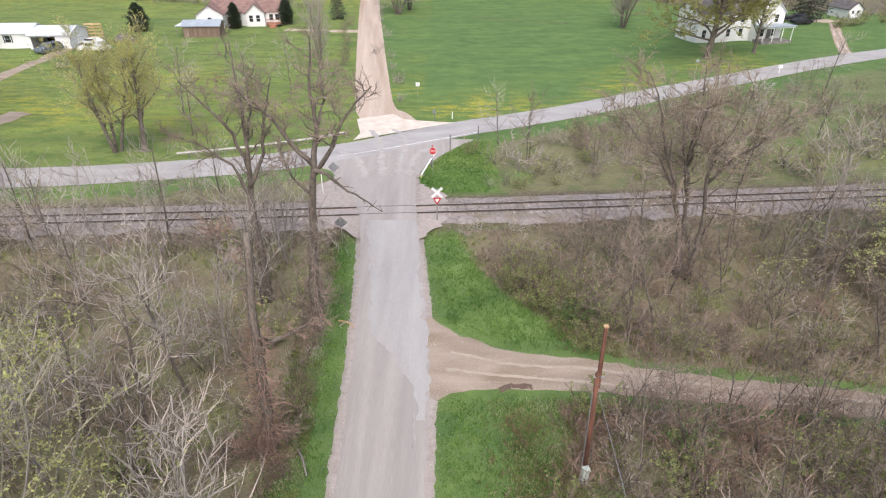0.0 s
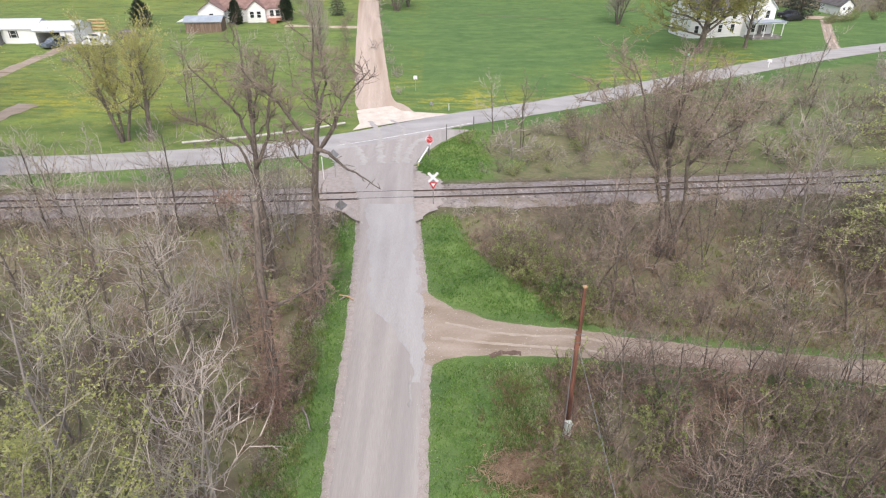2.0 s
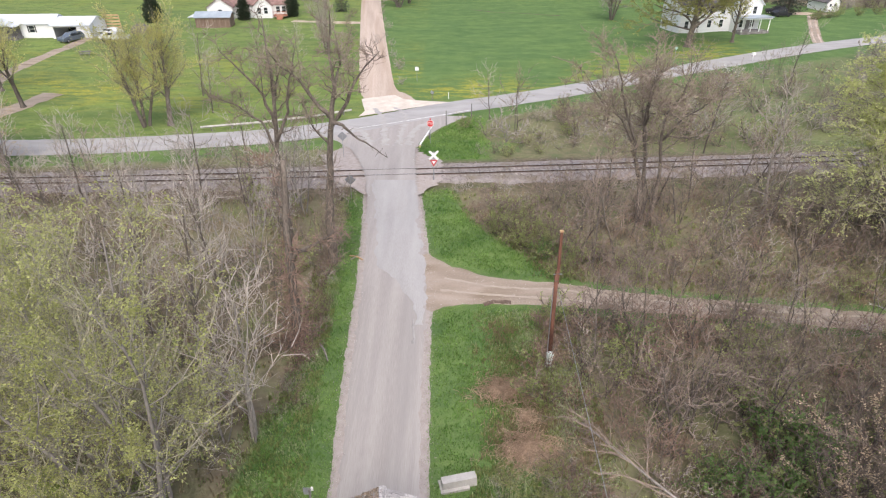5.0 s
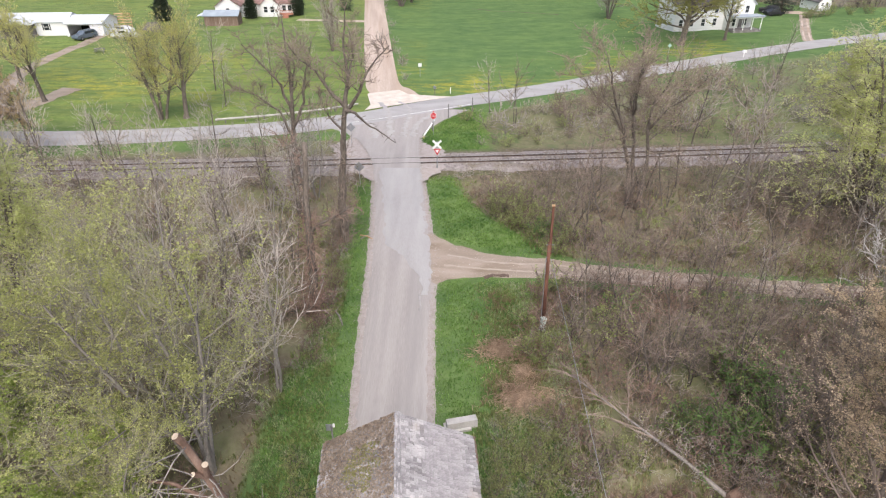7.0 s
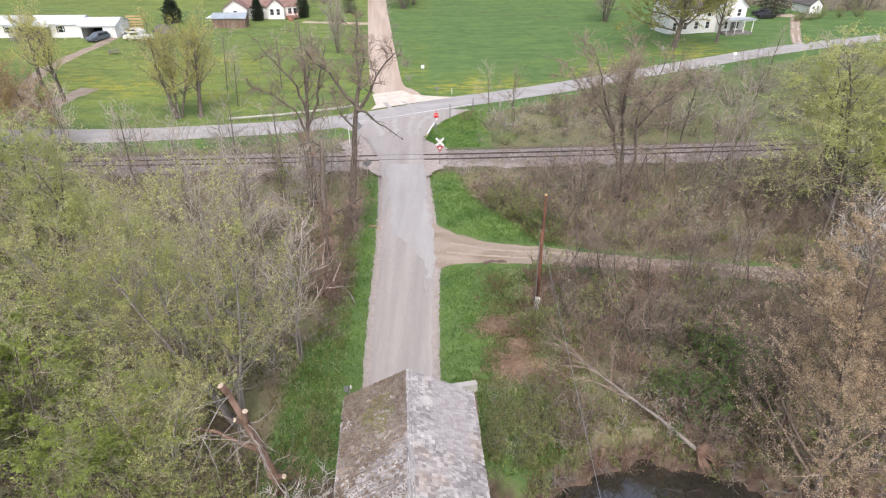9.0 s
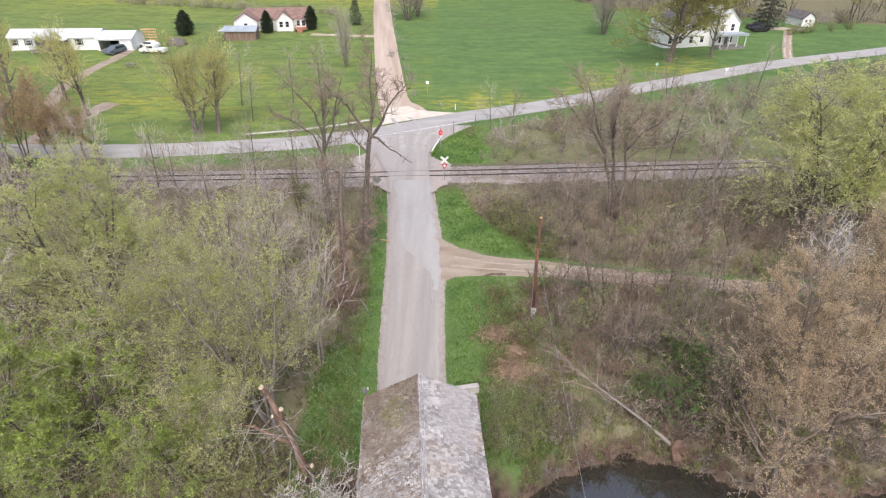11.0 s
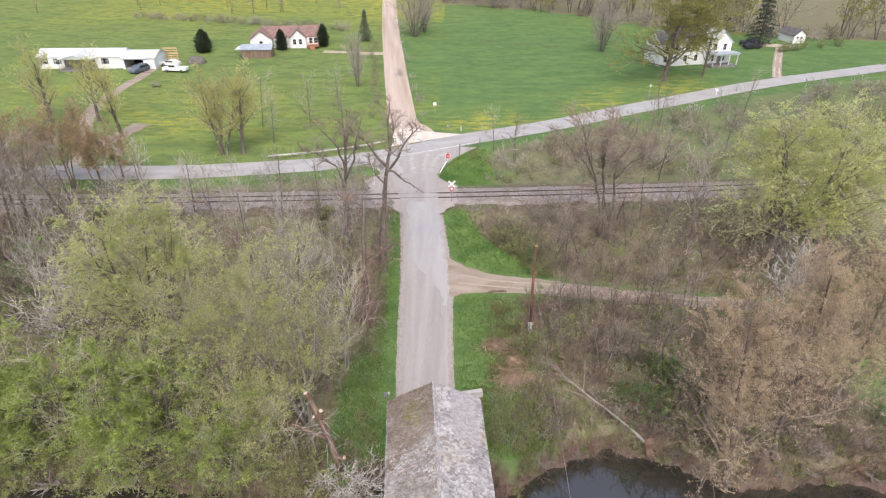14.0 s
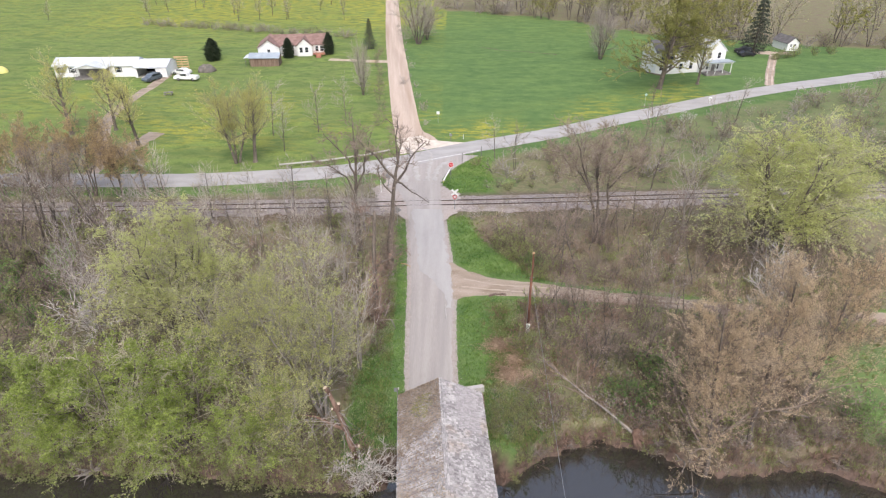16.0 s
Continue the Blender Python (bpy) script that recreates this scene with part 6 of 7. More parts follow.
put(shade_tree, -20.6, 104.5, 0.9, 200, wide=0.6)


def conifer(seed, h, r, taper, n, tufts=12, tiers=0, size=0.32):
    """A conifer: drooping boughs set with short needle tufts, loose or in tiers."""
    rng = random.Random(seed)
    wood, fol = Pile(), Pile()
    wood.tube([(0, 0, -0.3), (0, 0, h * 0.5), (0, 0, h)], [h * 0.018, h * 0.011, 0.0], 7, cap=False)
    for k in range(n):
        t = (k + rng.random()) / n
        if tiers:
            t = (int(t * tiers) + 0.35 * rng.random()) / tiers
        z = h * (0.05 + 0.93 * t)
        rad = r * taper(t) * rng.uniform(0.7, 1.12)
        a = k * 2.4 + rng.uniform(-0.4, 0.4)
        tip = Vector((rad * math.cos(a), rad * math.sin(a), z - rad * (0.3 if tiers else 0.05)))
        base = Vector((0, 0, z))
        wood.tube([base, tip], [0.03, 0.0], 3, cap=False)
        for j in range(tufts):
            f = rng.random() ** 0.6
            c = base.lerp(tip, f) + Vector((rng.gauss(0, 0.11 * rad), rng.gauss(0, 0.11 * rad), rng.gauss(0, 0.1)))
            s = size * rng.uniform(0.6, 1.4)
            d = Vector((math.cos(a) + rng.gauss(0, 0.5), math.sin(a) + rng.gauss(0, 0.5), rng.gauss(0.05, 0.5))).normalized()
            u = d.cross(Vector((rng.gauss(0, 1), rng.gauss(0, 1), rng.gauss(0, 1)))).normalized()
            fol.face([c - d * s * 0.3, c + u * s * 0.25, c + d * s * 0.7, c - u * s * 0.25])
    return wood, Pile(), fol


cedar = plant("cedar_tree", conifer(5, 5.4, 1.45, lambda t: math.sin(math.pi * min(1.0, 0.22 + 0.78 * t)) ** 0.6, 360, 18, 0, 0.3), BARK, TWIG, NEEDLES, "dense dark columnar cedar beside the house", "tree", "house cedars")
put(cedar, -45.2, 139.0, 1.0, 0)
put(cedar, -35.0, 143.6, 1.08, 50)
put(cedar, -64.8, 136.2, 1.08, 80, label="dark round evergreen behind the mobile home", wide=1.35)
spruce = plant("spruce_tree", conifer(6, 17.0, 4.6, lambda t: (1 - t) ** 0.8 * min(1, 0.5 + t * 4), 260, 15, 15, 0.5), BARK, TWIG, NEEDLES_GREY, "tall grey-green spruce beside the farm drive", "tree")
put(spruce, 84.6, 149.0, 1.0, 0)
put(spruce, -24.5, 150.5, 0.52, 200, label="dark spruce beside the gravel road")
put(lawn_tree_b, -71.5, 78.0, 1.05, 100, label="slim budding tree beside the gravel drive")
put(lawn_tree_b, -64.5, 80.5, 0.95, 310, label="slim budding tree beside the gravel drive")

# thickets
shrub_a = plant("bare_shrub", tree_piles(201, 3.4, 6, 0.03, 0.1, ((5, 0.5, 44), (3.4, 0.52, 44), (1.4, 0.6, 40)), up=0.2, lean=28, twig_r=0.0165, wander=0.3), BARK, TWIG_BROWN, LEAF_SPARSE, "tangled bare brown brush", "shrub", "thicket brush")
shrub_b = plant("bare_shrub", tree_piles(202, 3.0, 7, 0.028, 0.1, ((4, 0.55, 46), (3.4, 0.52, 44), (1.2, 0.6, 40)), up=0.05, lean=36, twig_r=0.0165, wander=0.32, leaf=0.09, leaves=130, leaf_at=1), BARK, TWIG, LEAF_SPARSE, "grey arching brush with olive buds", "shrub", "thicket brush")
shrub_red = plant("bramble_shrub", tree_piles(203, 2.2, 7, 0.02, 0.05, ((5, 0.55, 46), (4, 0.6, 44)), up=0.0, lean=42, twig_r=0.015, wander=0.32), BARK, TWIG_RED, LEAF_RED, "low reddish-brown bramble brush", "shrub", "thicket brush")
shrub_green = plant("leafy_shrub", tree_piles(204, 2.8, 7, 0.03, 0.05, ((5, 0.5, 44), (4, 0.55, 42)), up=0.15, lean=32, wander=0.2, leaf=0.15, leaves=900, leaf_at=1), BARK, TWIG_BROWN, LEAF_SHRUB, "green shrub in young leaf", "shrub", "thicket brush")
shrub_deep = plant("leafy_shrub", tree_piles(205, 2.6, 7, 0.03, 0.05, ((5, 0.5, 44), (4, 0.55, 42)), up=0.1, lean=36, wander=0.2, leaf=0.13, leaves=1600, leaf_at=1), BARK, TWIG_BROWN, LEAF_DEEP, "fresh green leafy shrub", "shrub", "thicket brush")
far_brush = plant("bare_shrub", tree_piles(211, 3.2, 5, 0.04, 0.1, ((5, 0.5, 44), (2.6, 0.6, 44)), up=0.2, lean=28, twig_r=0.034, wander=0.3), BARK_PALE, TWIG, LEAF_SPARSE, "grey-brown bare brush along the field edge", "shrub", "thicket brush")
far_brush_b = plant("bare_shrub", tree_piles(212, 3.0, 5, 0.04, 0.1, ((5, 0.5, 44), (2.6, 0.6, 44)), up=0.15, lean=30, twig_r=0.034, wander=0.3, leaf=0.16, leaves=160, leaf_at=1), BARK, TWIG_BROWN, LEAF_SHRUB, "brown field-edge brush with olive buds", "shrub", "thicket brush")
put(far_brush, -12.0, 113.0, 0.7)
put(far_brush_b, -7.0, 95.0, 0.6)
blossom = plant("blossoming_shrub", tree_piles(206, 3.0, 4, 0.03, 0.1, ((6, 0.5, 40), (5, 0.5, 42), (3, 0.5, 40)), up=0.3, lean=20, leaf=0.14, leaves=500, leaf_at=2), BARK, TWIG, BLOSSOM, "small shrub in pale blossom", "shrub")
put(blossom, 43.8, 84.5, 1.0)

pale_shrub = plant("bleached_shrub", tree_piles(208, 2.6, 6, 0.035, 0.1, ((7, 0.5, 48), (5, 0.5, 46), (3, 0.5, 42)), up=0.1, lean=30, twig_r=0.016, wander=0.28), BARK_PALE, TWIG_WHITE, LEAF_SPARSE, "bleached dead shrub with pale tangled branches", "shrub")
put(pale_shrub, -6.7, 3.4, 1.15, 10)
put(pale_shrub, -8.4, 2.9, 1.3, 140)
put(pale_shrub, -36.6, 20.2, 2.3, 60, label="bleached dead tree with pale bare branches")
put(pale_shrub, 33.8, 25.4, 2.6, 200, label="bleached dead tree with pale bare branches", wide=0.7)
for x, y, sc in ((-46, 27, 1.3), (-43.5, 20, 1.2), (-49, 23, 1.4), (-47, 31, 1.3), (-42, 24, 1.1), (-51, 28, 1.4), (14.8, 9.9, 1.35), (16.4, 10.4, 1.1), (33.5, 8.0, 1.2), (12.6, 22.0, 0.9), (13.4, 11.4, 0.9)):
    put(shrub_deep, x, y, sc, x * 40)
for x, y, sc in ((5.5, 37.0, 0.95), (6.6, 35.2, 0.95), (7.6, 33.6, 0.85), (5.9, 39.6, 0.8), (8.8, 35.8, 0.9)):
    put(shrub_green, x, y, sc, x * 70)
for x, y, sc in ((3.0, 7.6, 0.55), (4.2, 8.6, 0.6), (5.2, 7.4, 0.6), (3.6, 9.8, 0.45), (-7.6, 8.6, 0.5), (-7.0, 6.6, 0.5), (5.4, 10.2, 0.55), (2.6, 6.6, 0.5), (4.8, 9.4, 0.5), (6.2, 8.6, 0.6), (3.4, 11.2, 0.4), (4.6, 6.2, 0.5), (6.4, 10.8, 0.6), (2.9, 8.8, 0.42), (5.9, 12.0, 0.5)):
    put(shrub_green, x, y, sc, x * 70, label="low olive-green bush on the river bank")
for x, y, sc, kd in ((-60, 42, 1.1, bare_tree), (-55, 40.5, 1.2, bare_tree_b), (-51, 42.5, 1.0, bare_tree), (-47, 41, 1.2, bare_tree), (-43, 42.3, 1.0, bare_tree_b), (-38, 41.8, 1.0, bare_tree), (-33, 42.6, 0.9, bare_tree), (-27, 42.2, 1.0, bare_tree_b), (-22, 43, 1.0, bare_tree), (-17, 42.5, 0.9, bare_tree), (-13, 42.8, 0.9, bare_tree_b), (-46.5, 34, 1.3, bare_tree_b), (-52, 36, 1.3, bare_tree), (-43, 26, 1.1, bare_tree_b), (-37, 20.8, 0.95, bare_tree_b), (-9.6, 14.2, 1.25, bare_tree_b), (13.8, 15.2, 1.05, bare_tree_c), (17.2, 14.0, 1.0, bare_tree_c), (22.5, 13.2, 1.1, bare_tree_c)):
    put(kd, x, y, sc, x * 33)
for x, y, sc, kd in ((4.2, 38.8, 0.75, shrub_red), (3.4, 41.0, 0.65, shrub_red), (5.0, 41.0, 0.8, shrub_a), (4.9, 36.6, 0.8, shrub_green), (6.4, 36.6, 1.0, shrub_a), (7.4, 38.4, 1.0, shrub_green), (8.4, 33.0, 0.75, shrub_deep), (9.8, 32.2, 0.7, shrub_deep), (7.2, 34.6, 0.9, shrub_green), (9.4, 34.4, 1.0, shrub_green), (6.4, 40.4, 0.9, shrub_red)):
    put(kd, x, y, sc, x * 61)
for x, y, sc in ((16.0, 22.4, 1.35), (11.5, 13.5, 1.0)):
    put(shrub_red, x, y, sc, 30, label="dense dark bramble mound over a stump")


TOPPLED = [(14.6, 7.7), (10.9, 10.7), (6.6, 15.2)]


def free(x, y, keep):
    return off_roads(x, y) > keep and abs(y - rail_y(x)) > 4.0


def scatter(rng, x0, x1, y0, y1, count, pick, keep=1.2, size=(0.7, 1.25), woods=0.55, gap=0.9):
    done, tries = [], 0
    while len(done) < count and tries < count * 30:
        tries += 1
        x, y = rng.uniform(x0, x1), rng.uniform(y0, y1)
        if not free(x, y, keep) or in_woods(x, y) < woods or y - lerp_table(RIVER_N, x) < 1.3:
            continue
        if -7.4 < x < 5.0 and y < 9 or dist_line(TOPPLED, x, y) < 1.5:
            continue
        if any((x - a) ** 2 + (y - b) ** 2 < gap * gap for a, b in done):
            continue
        done.append((x, y))
        kinds, weights = zip(*pick)
        put(rng.choices(kinds, weights)[0], x, y, rng.uniform(*size), rng.uniform(0, 360), tilt=rng.uniform(-6, 6))


def brush_stuff(name, label, places):
    """Joined brush of one kind of place: (kind, x, y, scale, turn)."""
    verts, faces, slots, mats = [], [], [], []
    count = 0
    for kind, x, y, sc, tn in places:
        m = pose(x, y, ground_z(x, y) - 0.05, 0, 0, tn)
        a, c, s = np.array(m.to_3x3()) * sc, np.array(m.translation), 0
        for ch in kind.children:
            me = ch.data
            co = np.empty(len(me.vertices) * 3)
            me.vertices.foreach_get("co", co)
            verts.append(co.reshape(-1, 3) @ a.T + c)
            mat = me.materials[0]
            if mat not in mats:
                mats.append(mat)
            k = mats.index(mat)
            for p in me.polygons:
                faces.append([v + count for v in p.vertices])
                slots.append(k)
            count += len(me.vertices)
    me = bpy.data.meshes.new(name)
    me.from_pydata(np.concatenate(verts).tolist(), [], faces)
    for m in mats:
        me.materials.append(m)
    me.polygons.foreach_set("material_index", slots)
    me.update()
    return tagged(new(name, me), label, "brush", kind="stuff")


rng = random.Random(77)
# left woods
scatter(rng, -40, -9.5, 13, 44, 38, ((bare_tree, 3), (bare_tree_b, 3), (bare_tree_c, 2)), 2.4, (0.7, 1.1), gap=2.6)
scatter(rng, -44, -8.2, 6.5, 44.5, 74, ((shrub_a, 4), (shrub_b, 4), (shrub_red, 1.2), (shrub_green, 1.0)), 1.6, (0.75, 1.3), gap=1.6)
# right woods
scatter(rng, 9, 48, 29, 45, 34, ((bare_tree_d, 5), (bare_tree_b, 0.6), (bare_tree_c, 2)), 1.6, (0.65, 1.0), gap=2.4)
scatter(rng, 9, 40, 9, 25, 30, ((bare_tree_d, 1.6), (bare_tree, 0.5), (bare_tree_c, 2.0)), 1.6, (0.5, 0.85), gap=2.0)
scatter(rng, 6, 50, 28, 45, 95, ((shrub_a, 6), (shrub_b, 1.2), (shrub_red, 1.5), (shrub_green, 0.8)), 0.9, (0.75, 1.25), gap=1.6)
scatter(rng, 6, 44, 8.0, 25, 120, ((shrub_a, 2.6), (shrub_b, 0.2), (shrub_red, 6.0), (shrub_green, 1.2)), 0.9, (0.75, 1.2), gap=1.35)
for x in (12.5, 15.5, 18, 20, 23, 25.5, 28, 31, 34, 37.5, 41):
    put(bare_tree_c, x, lerp_table(TRACK_S, x) - rng.uniform(0.7, 1.8), rng.uniform(0.55, 0.9), rng.uniform(0, 360))
    put(shrub_red, x + 1.2, lerp_table(TRACK_S, x + 1.2) - rng.uniform(0.5, 1.0), rng.uniform(0.7, 1.0), rng.uniform(0, 360))
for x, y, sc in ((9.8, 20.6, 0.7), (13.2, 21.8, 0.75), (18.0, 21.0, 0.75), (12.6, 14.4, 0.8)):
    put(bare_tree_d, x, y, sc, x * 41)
for x, y, sc in ((4.6, 8.0, 0.5), (6.0, 9.6, 0.55), (3.8, 7.0, 0.45), (5.2, 11.4, 0.5), (6.8, 7.8, 0.55), (7.2, 11.6, 0.6), (3.2, 10.4, 0.4)):
    put(shrub_b, x, y, sc, x * 91, label="low olive budding brush on the river bank")
for x, y, sc in ((17.4, 12.8, 1.5), (18.8, 11.8, 1.2), (19.6, 8.2, 1.0), (21.4, 8.8, 1.1), (23.5, 9.6, 1.0), (17.8, 9.4, 0.9)):
    put(shrub_deep if sc > 1.15 else shrub_green, x, y, sc, x * 57)
for k in range(30):
    x = 10 + k * 1.25 + rng.uniform(-0.5, 0.5)
    put(rng.choices((shrub_a, shrub_red, shrub_green), (4, 3, 1.5))[0], x, lerp_table(TRACK_N, x) + rng.uniform(1.0, 3.6), rng.uniform(0.5, 0.95), rng.uniform(0, 360))
# scrub along the banks
for _ in range(105):
    x = rng.choice((rng.uniform(-46, -8), rng.uniform(7, 44)))
    y = lerp_table(RIVER_N, x) + rng.uniform(-0.2, 1.9)
    put(rng.choices((shrub_a, shrub_b, shrub_red, shrub_green), (2, 2, 3, 2 if x < 0 else 1))[0], x, y, rng.uniform(0.5, 0.95), rng.uniform(0, 360), tilt=rng.uniform(0, 14))
for k in range(27):
    x = -47 + k * 1.3 + rng.uniform(-0.6, 0.6)
    put(shrub_green, x, lerp_table(RIVER_N, x) + rng.uniform(-0.5, 1.4), rng.uniform(0.6, 1.05), rng.uniform(0, 360), tilt=rng.uniform(0, 16), label="leafy bush overhanging the river")
for k in range(46):
    x = 6.5 + k * 0.85 + rng.uniform(-0.5, 0.5)
    if 11.5 < x < 15.5:
        continue
    put(rng.choices((shrub_green, shrub_red, shrub_b, shrub_a), (2.2, 2, 1.2, 1))[0], x, lerp_table(RIVER_N, x) + rng.uniform(0.5, 3.4), rng.uniform(0.45, 0.85), rng.uniform(0, 360), tilt=rng.uniform(0, 12))
for k in range(34):
    x = -46 + k * 1.15 + rng.uniform(-0.5, 0.5)
    put(shrub_green, x, lerp_table(RIVER_N, x) - rng.uniform(-0.1, 0.7), rng.uniform(0.55, 0.95), rng.uniform(0, 360), tilt=rng.uniform(4, 20), label="leafy bush overhanging the river")
for k in range(42):
    x = 4.2 + k * 0.8 + rng.uniform(-0.4, 0.4)
    put(rng.choices((shrub_red, shrub_green, shrub_a, shrub_b), (3, 1.6, 1.5, 1))[0], x, lerp_table(RIVER_N, x) - rng.uniform(-0.5, 0.45), rng.uniform(0.32, 0.62), rng.uniform(0, 360), tilt=rng.uniform(4, 20))
for k in range(36):
    y = 16.0 + k * 0.8
    x = lerp_table(LANE_L, y) - lerp_table([(5, 4.2), (11, 3.4), (18, 2.5), (26, 1.9), (45, 1.5)], y) - rng.uniform(0.1, 1.1)
    put(rng.choices((shrub_red, shrub_a, shrub_green, shrub_b), (3, 2, 1.5, 1.5))[0], x, y, rng.uniform(0.35, 0.7), rng.uniform(0, 360), tilt=rng.uniform(0, 8), label="low tangled brush at the edge of the verge")
spots_ = []
for k in range(34):
    spots_.append((rng.choice((far_brush_b, bare_tree_d, far_brush_b, shrub_green)), rng.uniform(-84, -48), rng.uniform(26, 45.5), rng.uniform(0.8, 1.3), rng.uniform(0, 360)))
while len(spots_) < 110:
    x, y = rng.uniform(-66, -40), rng.uniform(11, 44)
    if free(x, y, 2.0):
        spots_.append((rng.choices((far_brush_b, far_brush, bare_tree_d, shrub_a, shrub_green), (4, 0.3, 0.8, 1.0, 2.0))[0], x, y, rng.uniform(0.9, 1.4), rng.uniform(0, 360)))
brush_stuff("western_brush", "dense grey-brown brush beyond the willows", spots_)
spots_ = []
while len(spots_) < 120:
    x, y = rng.uniform(6, 100), rng.uniform(54, 112)
    if free(x, y, 2.0) and dist_line(CROSS_ROAD, x, y) > 5 and y < 62 + x * 0.52 and rng.random() < smooth(4, 14, x):
        spots_.append((rng.choices((far_brush, far_brush_b, bare_tree_c, shrub_green), (4, 4, 0.5, 0.8))[0], x, y, rng.uniform(0.7, 1.35), rng.uniform(0, 360)))
brush_stuff("eastern_brush", "grey-olive brush between the railway and the road", spots_)
for x, y, sc in ((-8.6, 22.0, 1.0), (-8.0, 24.2, 0.9), (-8.4, 30.4, 0.8), (-9.6, 21.4, 1.1), (-8.0, 20.2, 0.8)):
    put(shrub_red, x, y, sc, x * 55, label="reddish vine tangle at the foot of a tall tree")
# scrub between the track and the road
scatter(rng, 4.5, 62, 55, 92, 60, ((shrub_a, 3), (shrub_b, 4), (bare_tree_c, 1.2), (bare_tree, 0.5)), 1.6, (0.6, 1.0), woods=0.3, gap=1.9)
spots_ = []
while len(spots_) < 26:
    x, y = rng.uniform(-62, -12), rng.uniform(50.5, 55.5)
    if free(x, y, 0.8):
        spots_.append((rng.choice((far_brush, far_brush_b)), x, y, rng.uniform(0.3, 0.6), rng.uniform(0, 360)))
while len(spots_) < 86:
    x = rng.choice((rng.uniform(1.5, 60), rng.uniform(-60, -12)))
    spots_.append((rng.choice((far_brush, far_brush_b)), x, rail_y(x) - rng.uniform(3.3, 5.2), rng.uniform(0.25, 0.5), rng.uniform(0, 360)))
while len(spots_) < 118:
    x, y = rng.uniform(2.5, 24), rng.uniform(54, 80)
    if free(x, y, 1.2) and dist_line(CROSS_ROAD, x, y) > 4.6 and y < 66 + x * 0.55:
        spots_.append((rng.choices((shrub_a, shrub_b, shrub_green, shrub_red), (2, 2, 1.6, 1))[0], x, y, rng.uniform(0.4, 0.85), rng.uniform(0, 360)))
brush_stuff("trackside_brush", "low grey-brown brush between railway and road", spots_)
spots_ = []
while len(spots_) < 38:
    x, y = rng.choice(((rng.uniform(62, 135), rng.uniform(30, 112)), (rng.uniform(-115, -45), rng.uniform(7, 44)), (rng.uniform(46, 70), rng.uniform(8, 46))))
    if free(x, y, 2.0) and dist_line(CROSS_ROAD, x, y) > 5 and y < 57 + max(0, x) * 0.5:
        spots_.append((rng.choices((far_brush, far_brush_b, bare_tree_c, bare_tree, bare_tree_b), (2, 3, 2, 1, 1))[0], x, y, rng.uniform(0.85, 1.3), rng.uniform(0, 360)))
brush_stuff("outlying_brush", "bare spring brush at the edges of the woods", spots_)

# far edges: hedges, field saplings, the woods behind the fields
far_tree = plant("woodland_tree", tree_piles(301, 13.0, 2, 0.16, 0.2, ((9, 0.38, 46), (4, 0.48, 48), (3, 0.5, 42)), up=0.4, lean=8, leaf=0.4, leaves=420, leaf_at=2, twig_r=0.035), BARK, TWIG, LEAF_SPARSE, "bare woodland-edge tree behind the field", "tree", "far woods")
far_gold = plant("woodland_tree", tree_piles(302, 12.0, 2, 0.16, 0.15, ((9, 0.38, 46), (4, 0.48, 48), (3, 0.5, 42)), up=0.4, lean=8, leaf=0.42, leaves=900, leaf_at=2, twig_r=0.035), BARK, TWIG_BROWN, LEAF_MAPLE, "woodland-edge tree with yellow-green spring leaf", "tree", "far woods")
for k in range(62):
    x = rng.uniform(-2, 150)
    y = lerp_table(WOODS_EDGE, x) + 3 + 34 * rng.random() ** 1.6
    put(far_gold if rng.random() < 0.35 else far_tree, x, y, rng.uniform(0.85, 1.3), rng.uniform(0, 360))
spots_ = []
for k in range(44):
    x = rng.uniform(-4, 150)
    spots_.append((rng.choice((far_brush, far_brush_b)), x, lerp_table(WOODS_EDGE, x) + rng.uniform(0, 6), rng.uniform(1.0, 1.7), rng.uniform(0, 360)))
for k in range(62):
    x = -106 + k * 1.22
    spots_.append((far_brush if k % 3 else far_brush_b, x + rng.uniform(-1, 1), 186 - (x + 104) * 0.27 + rng.uniform(-2, 2), rng.uniform(0.45, 1.0), rng.uniform(0, 360)))
brush_stuff("far_hedge", "bare grey-brown hedge brush at the field edges", spots_)
for x, y, sc in ((29, 203, 0.9), (33.5, 199, 0.55), (36, 206, 0.9), (31, 201, 0.7)):
    put(far_gold, x, y, sc, x * 30, label="rounded yellow-green tree at the field corner")
for k in range(24):
    x, y = rng.uniform(-150, -32), rng.uniform(192, 250)
    put(far_tree, x, y, rng.uniform(0.5, 0.85), rng.uniform(0, 360), wide=0.7)
spots_ = []
for k in range(12):
    spots_.append((far_brush, -6.0 - k * 1.1 + rng.uniform(-0.8, 0.8), 84 + k * 9.0, rng.uniform(0.3, 0.55), rng.uniform(0, 360)))
for k in range(16):
    y = 84 + k * 4.2
    spots_.append((far_brush_b, -14.3 - (y - 81) * 0.112 + rng.uniform(-0.6, 0.6), y, rng.uniform(0.4, 0.7), rng.uniform(0, 360)))
brush_stuff("roadside_brush", "thin dry brush along the gravel road", spots_)
for x, y, sc in ((-34, 78, 1.0), (-26, 80, 0.9), (-22, 88, 0.8), (-30, 70, 0.8)):
    put(bare_tree, x, y, sc, x * 9)
for x, y, sc in ((88, 141, 1.0), (91, 142, 0.9), (94, 144, 1.1), (100, 146, 0.9), (105, 147, 1.0), (86.5, 139.5, 0.8)):
    put(shrub_green, x, y, sc, x * 9)


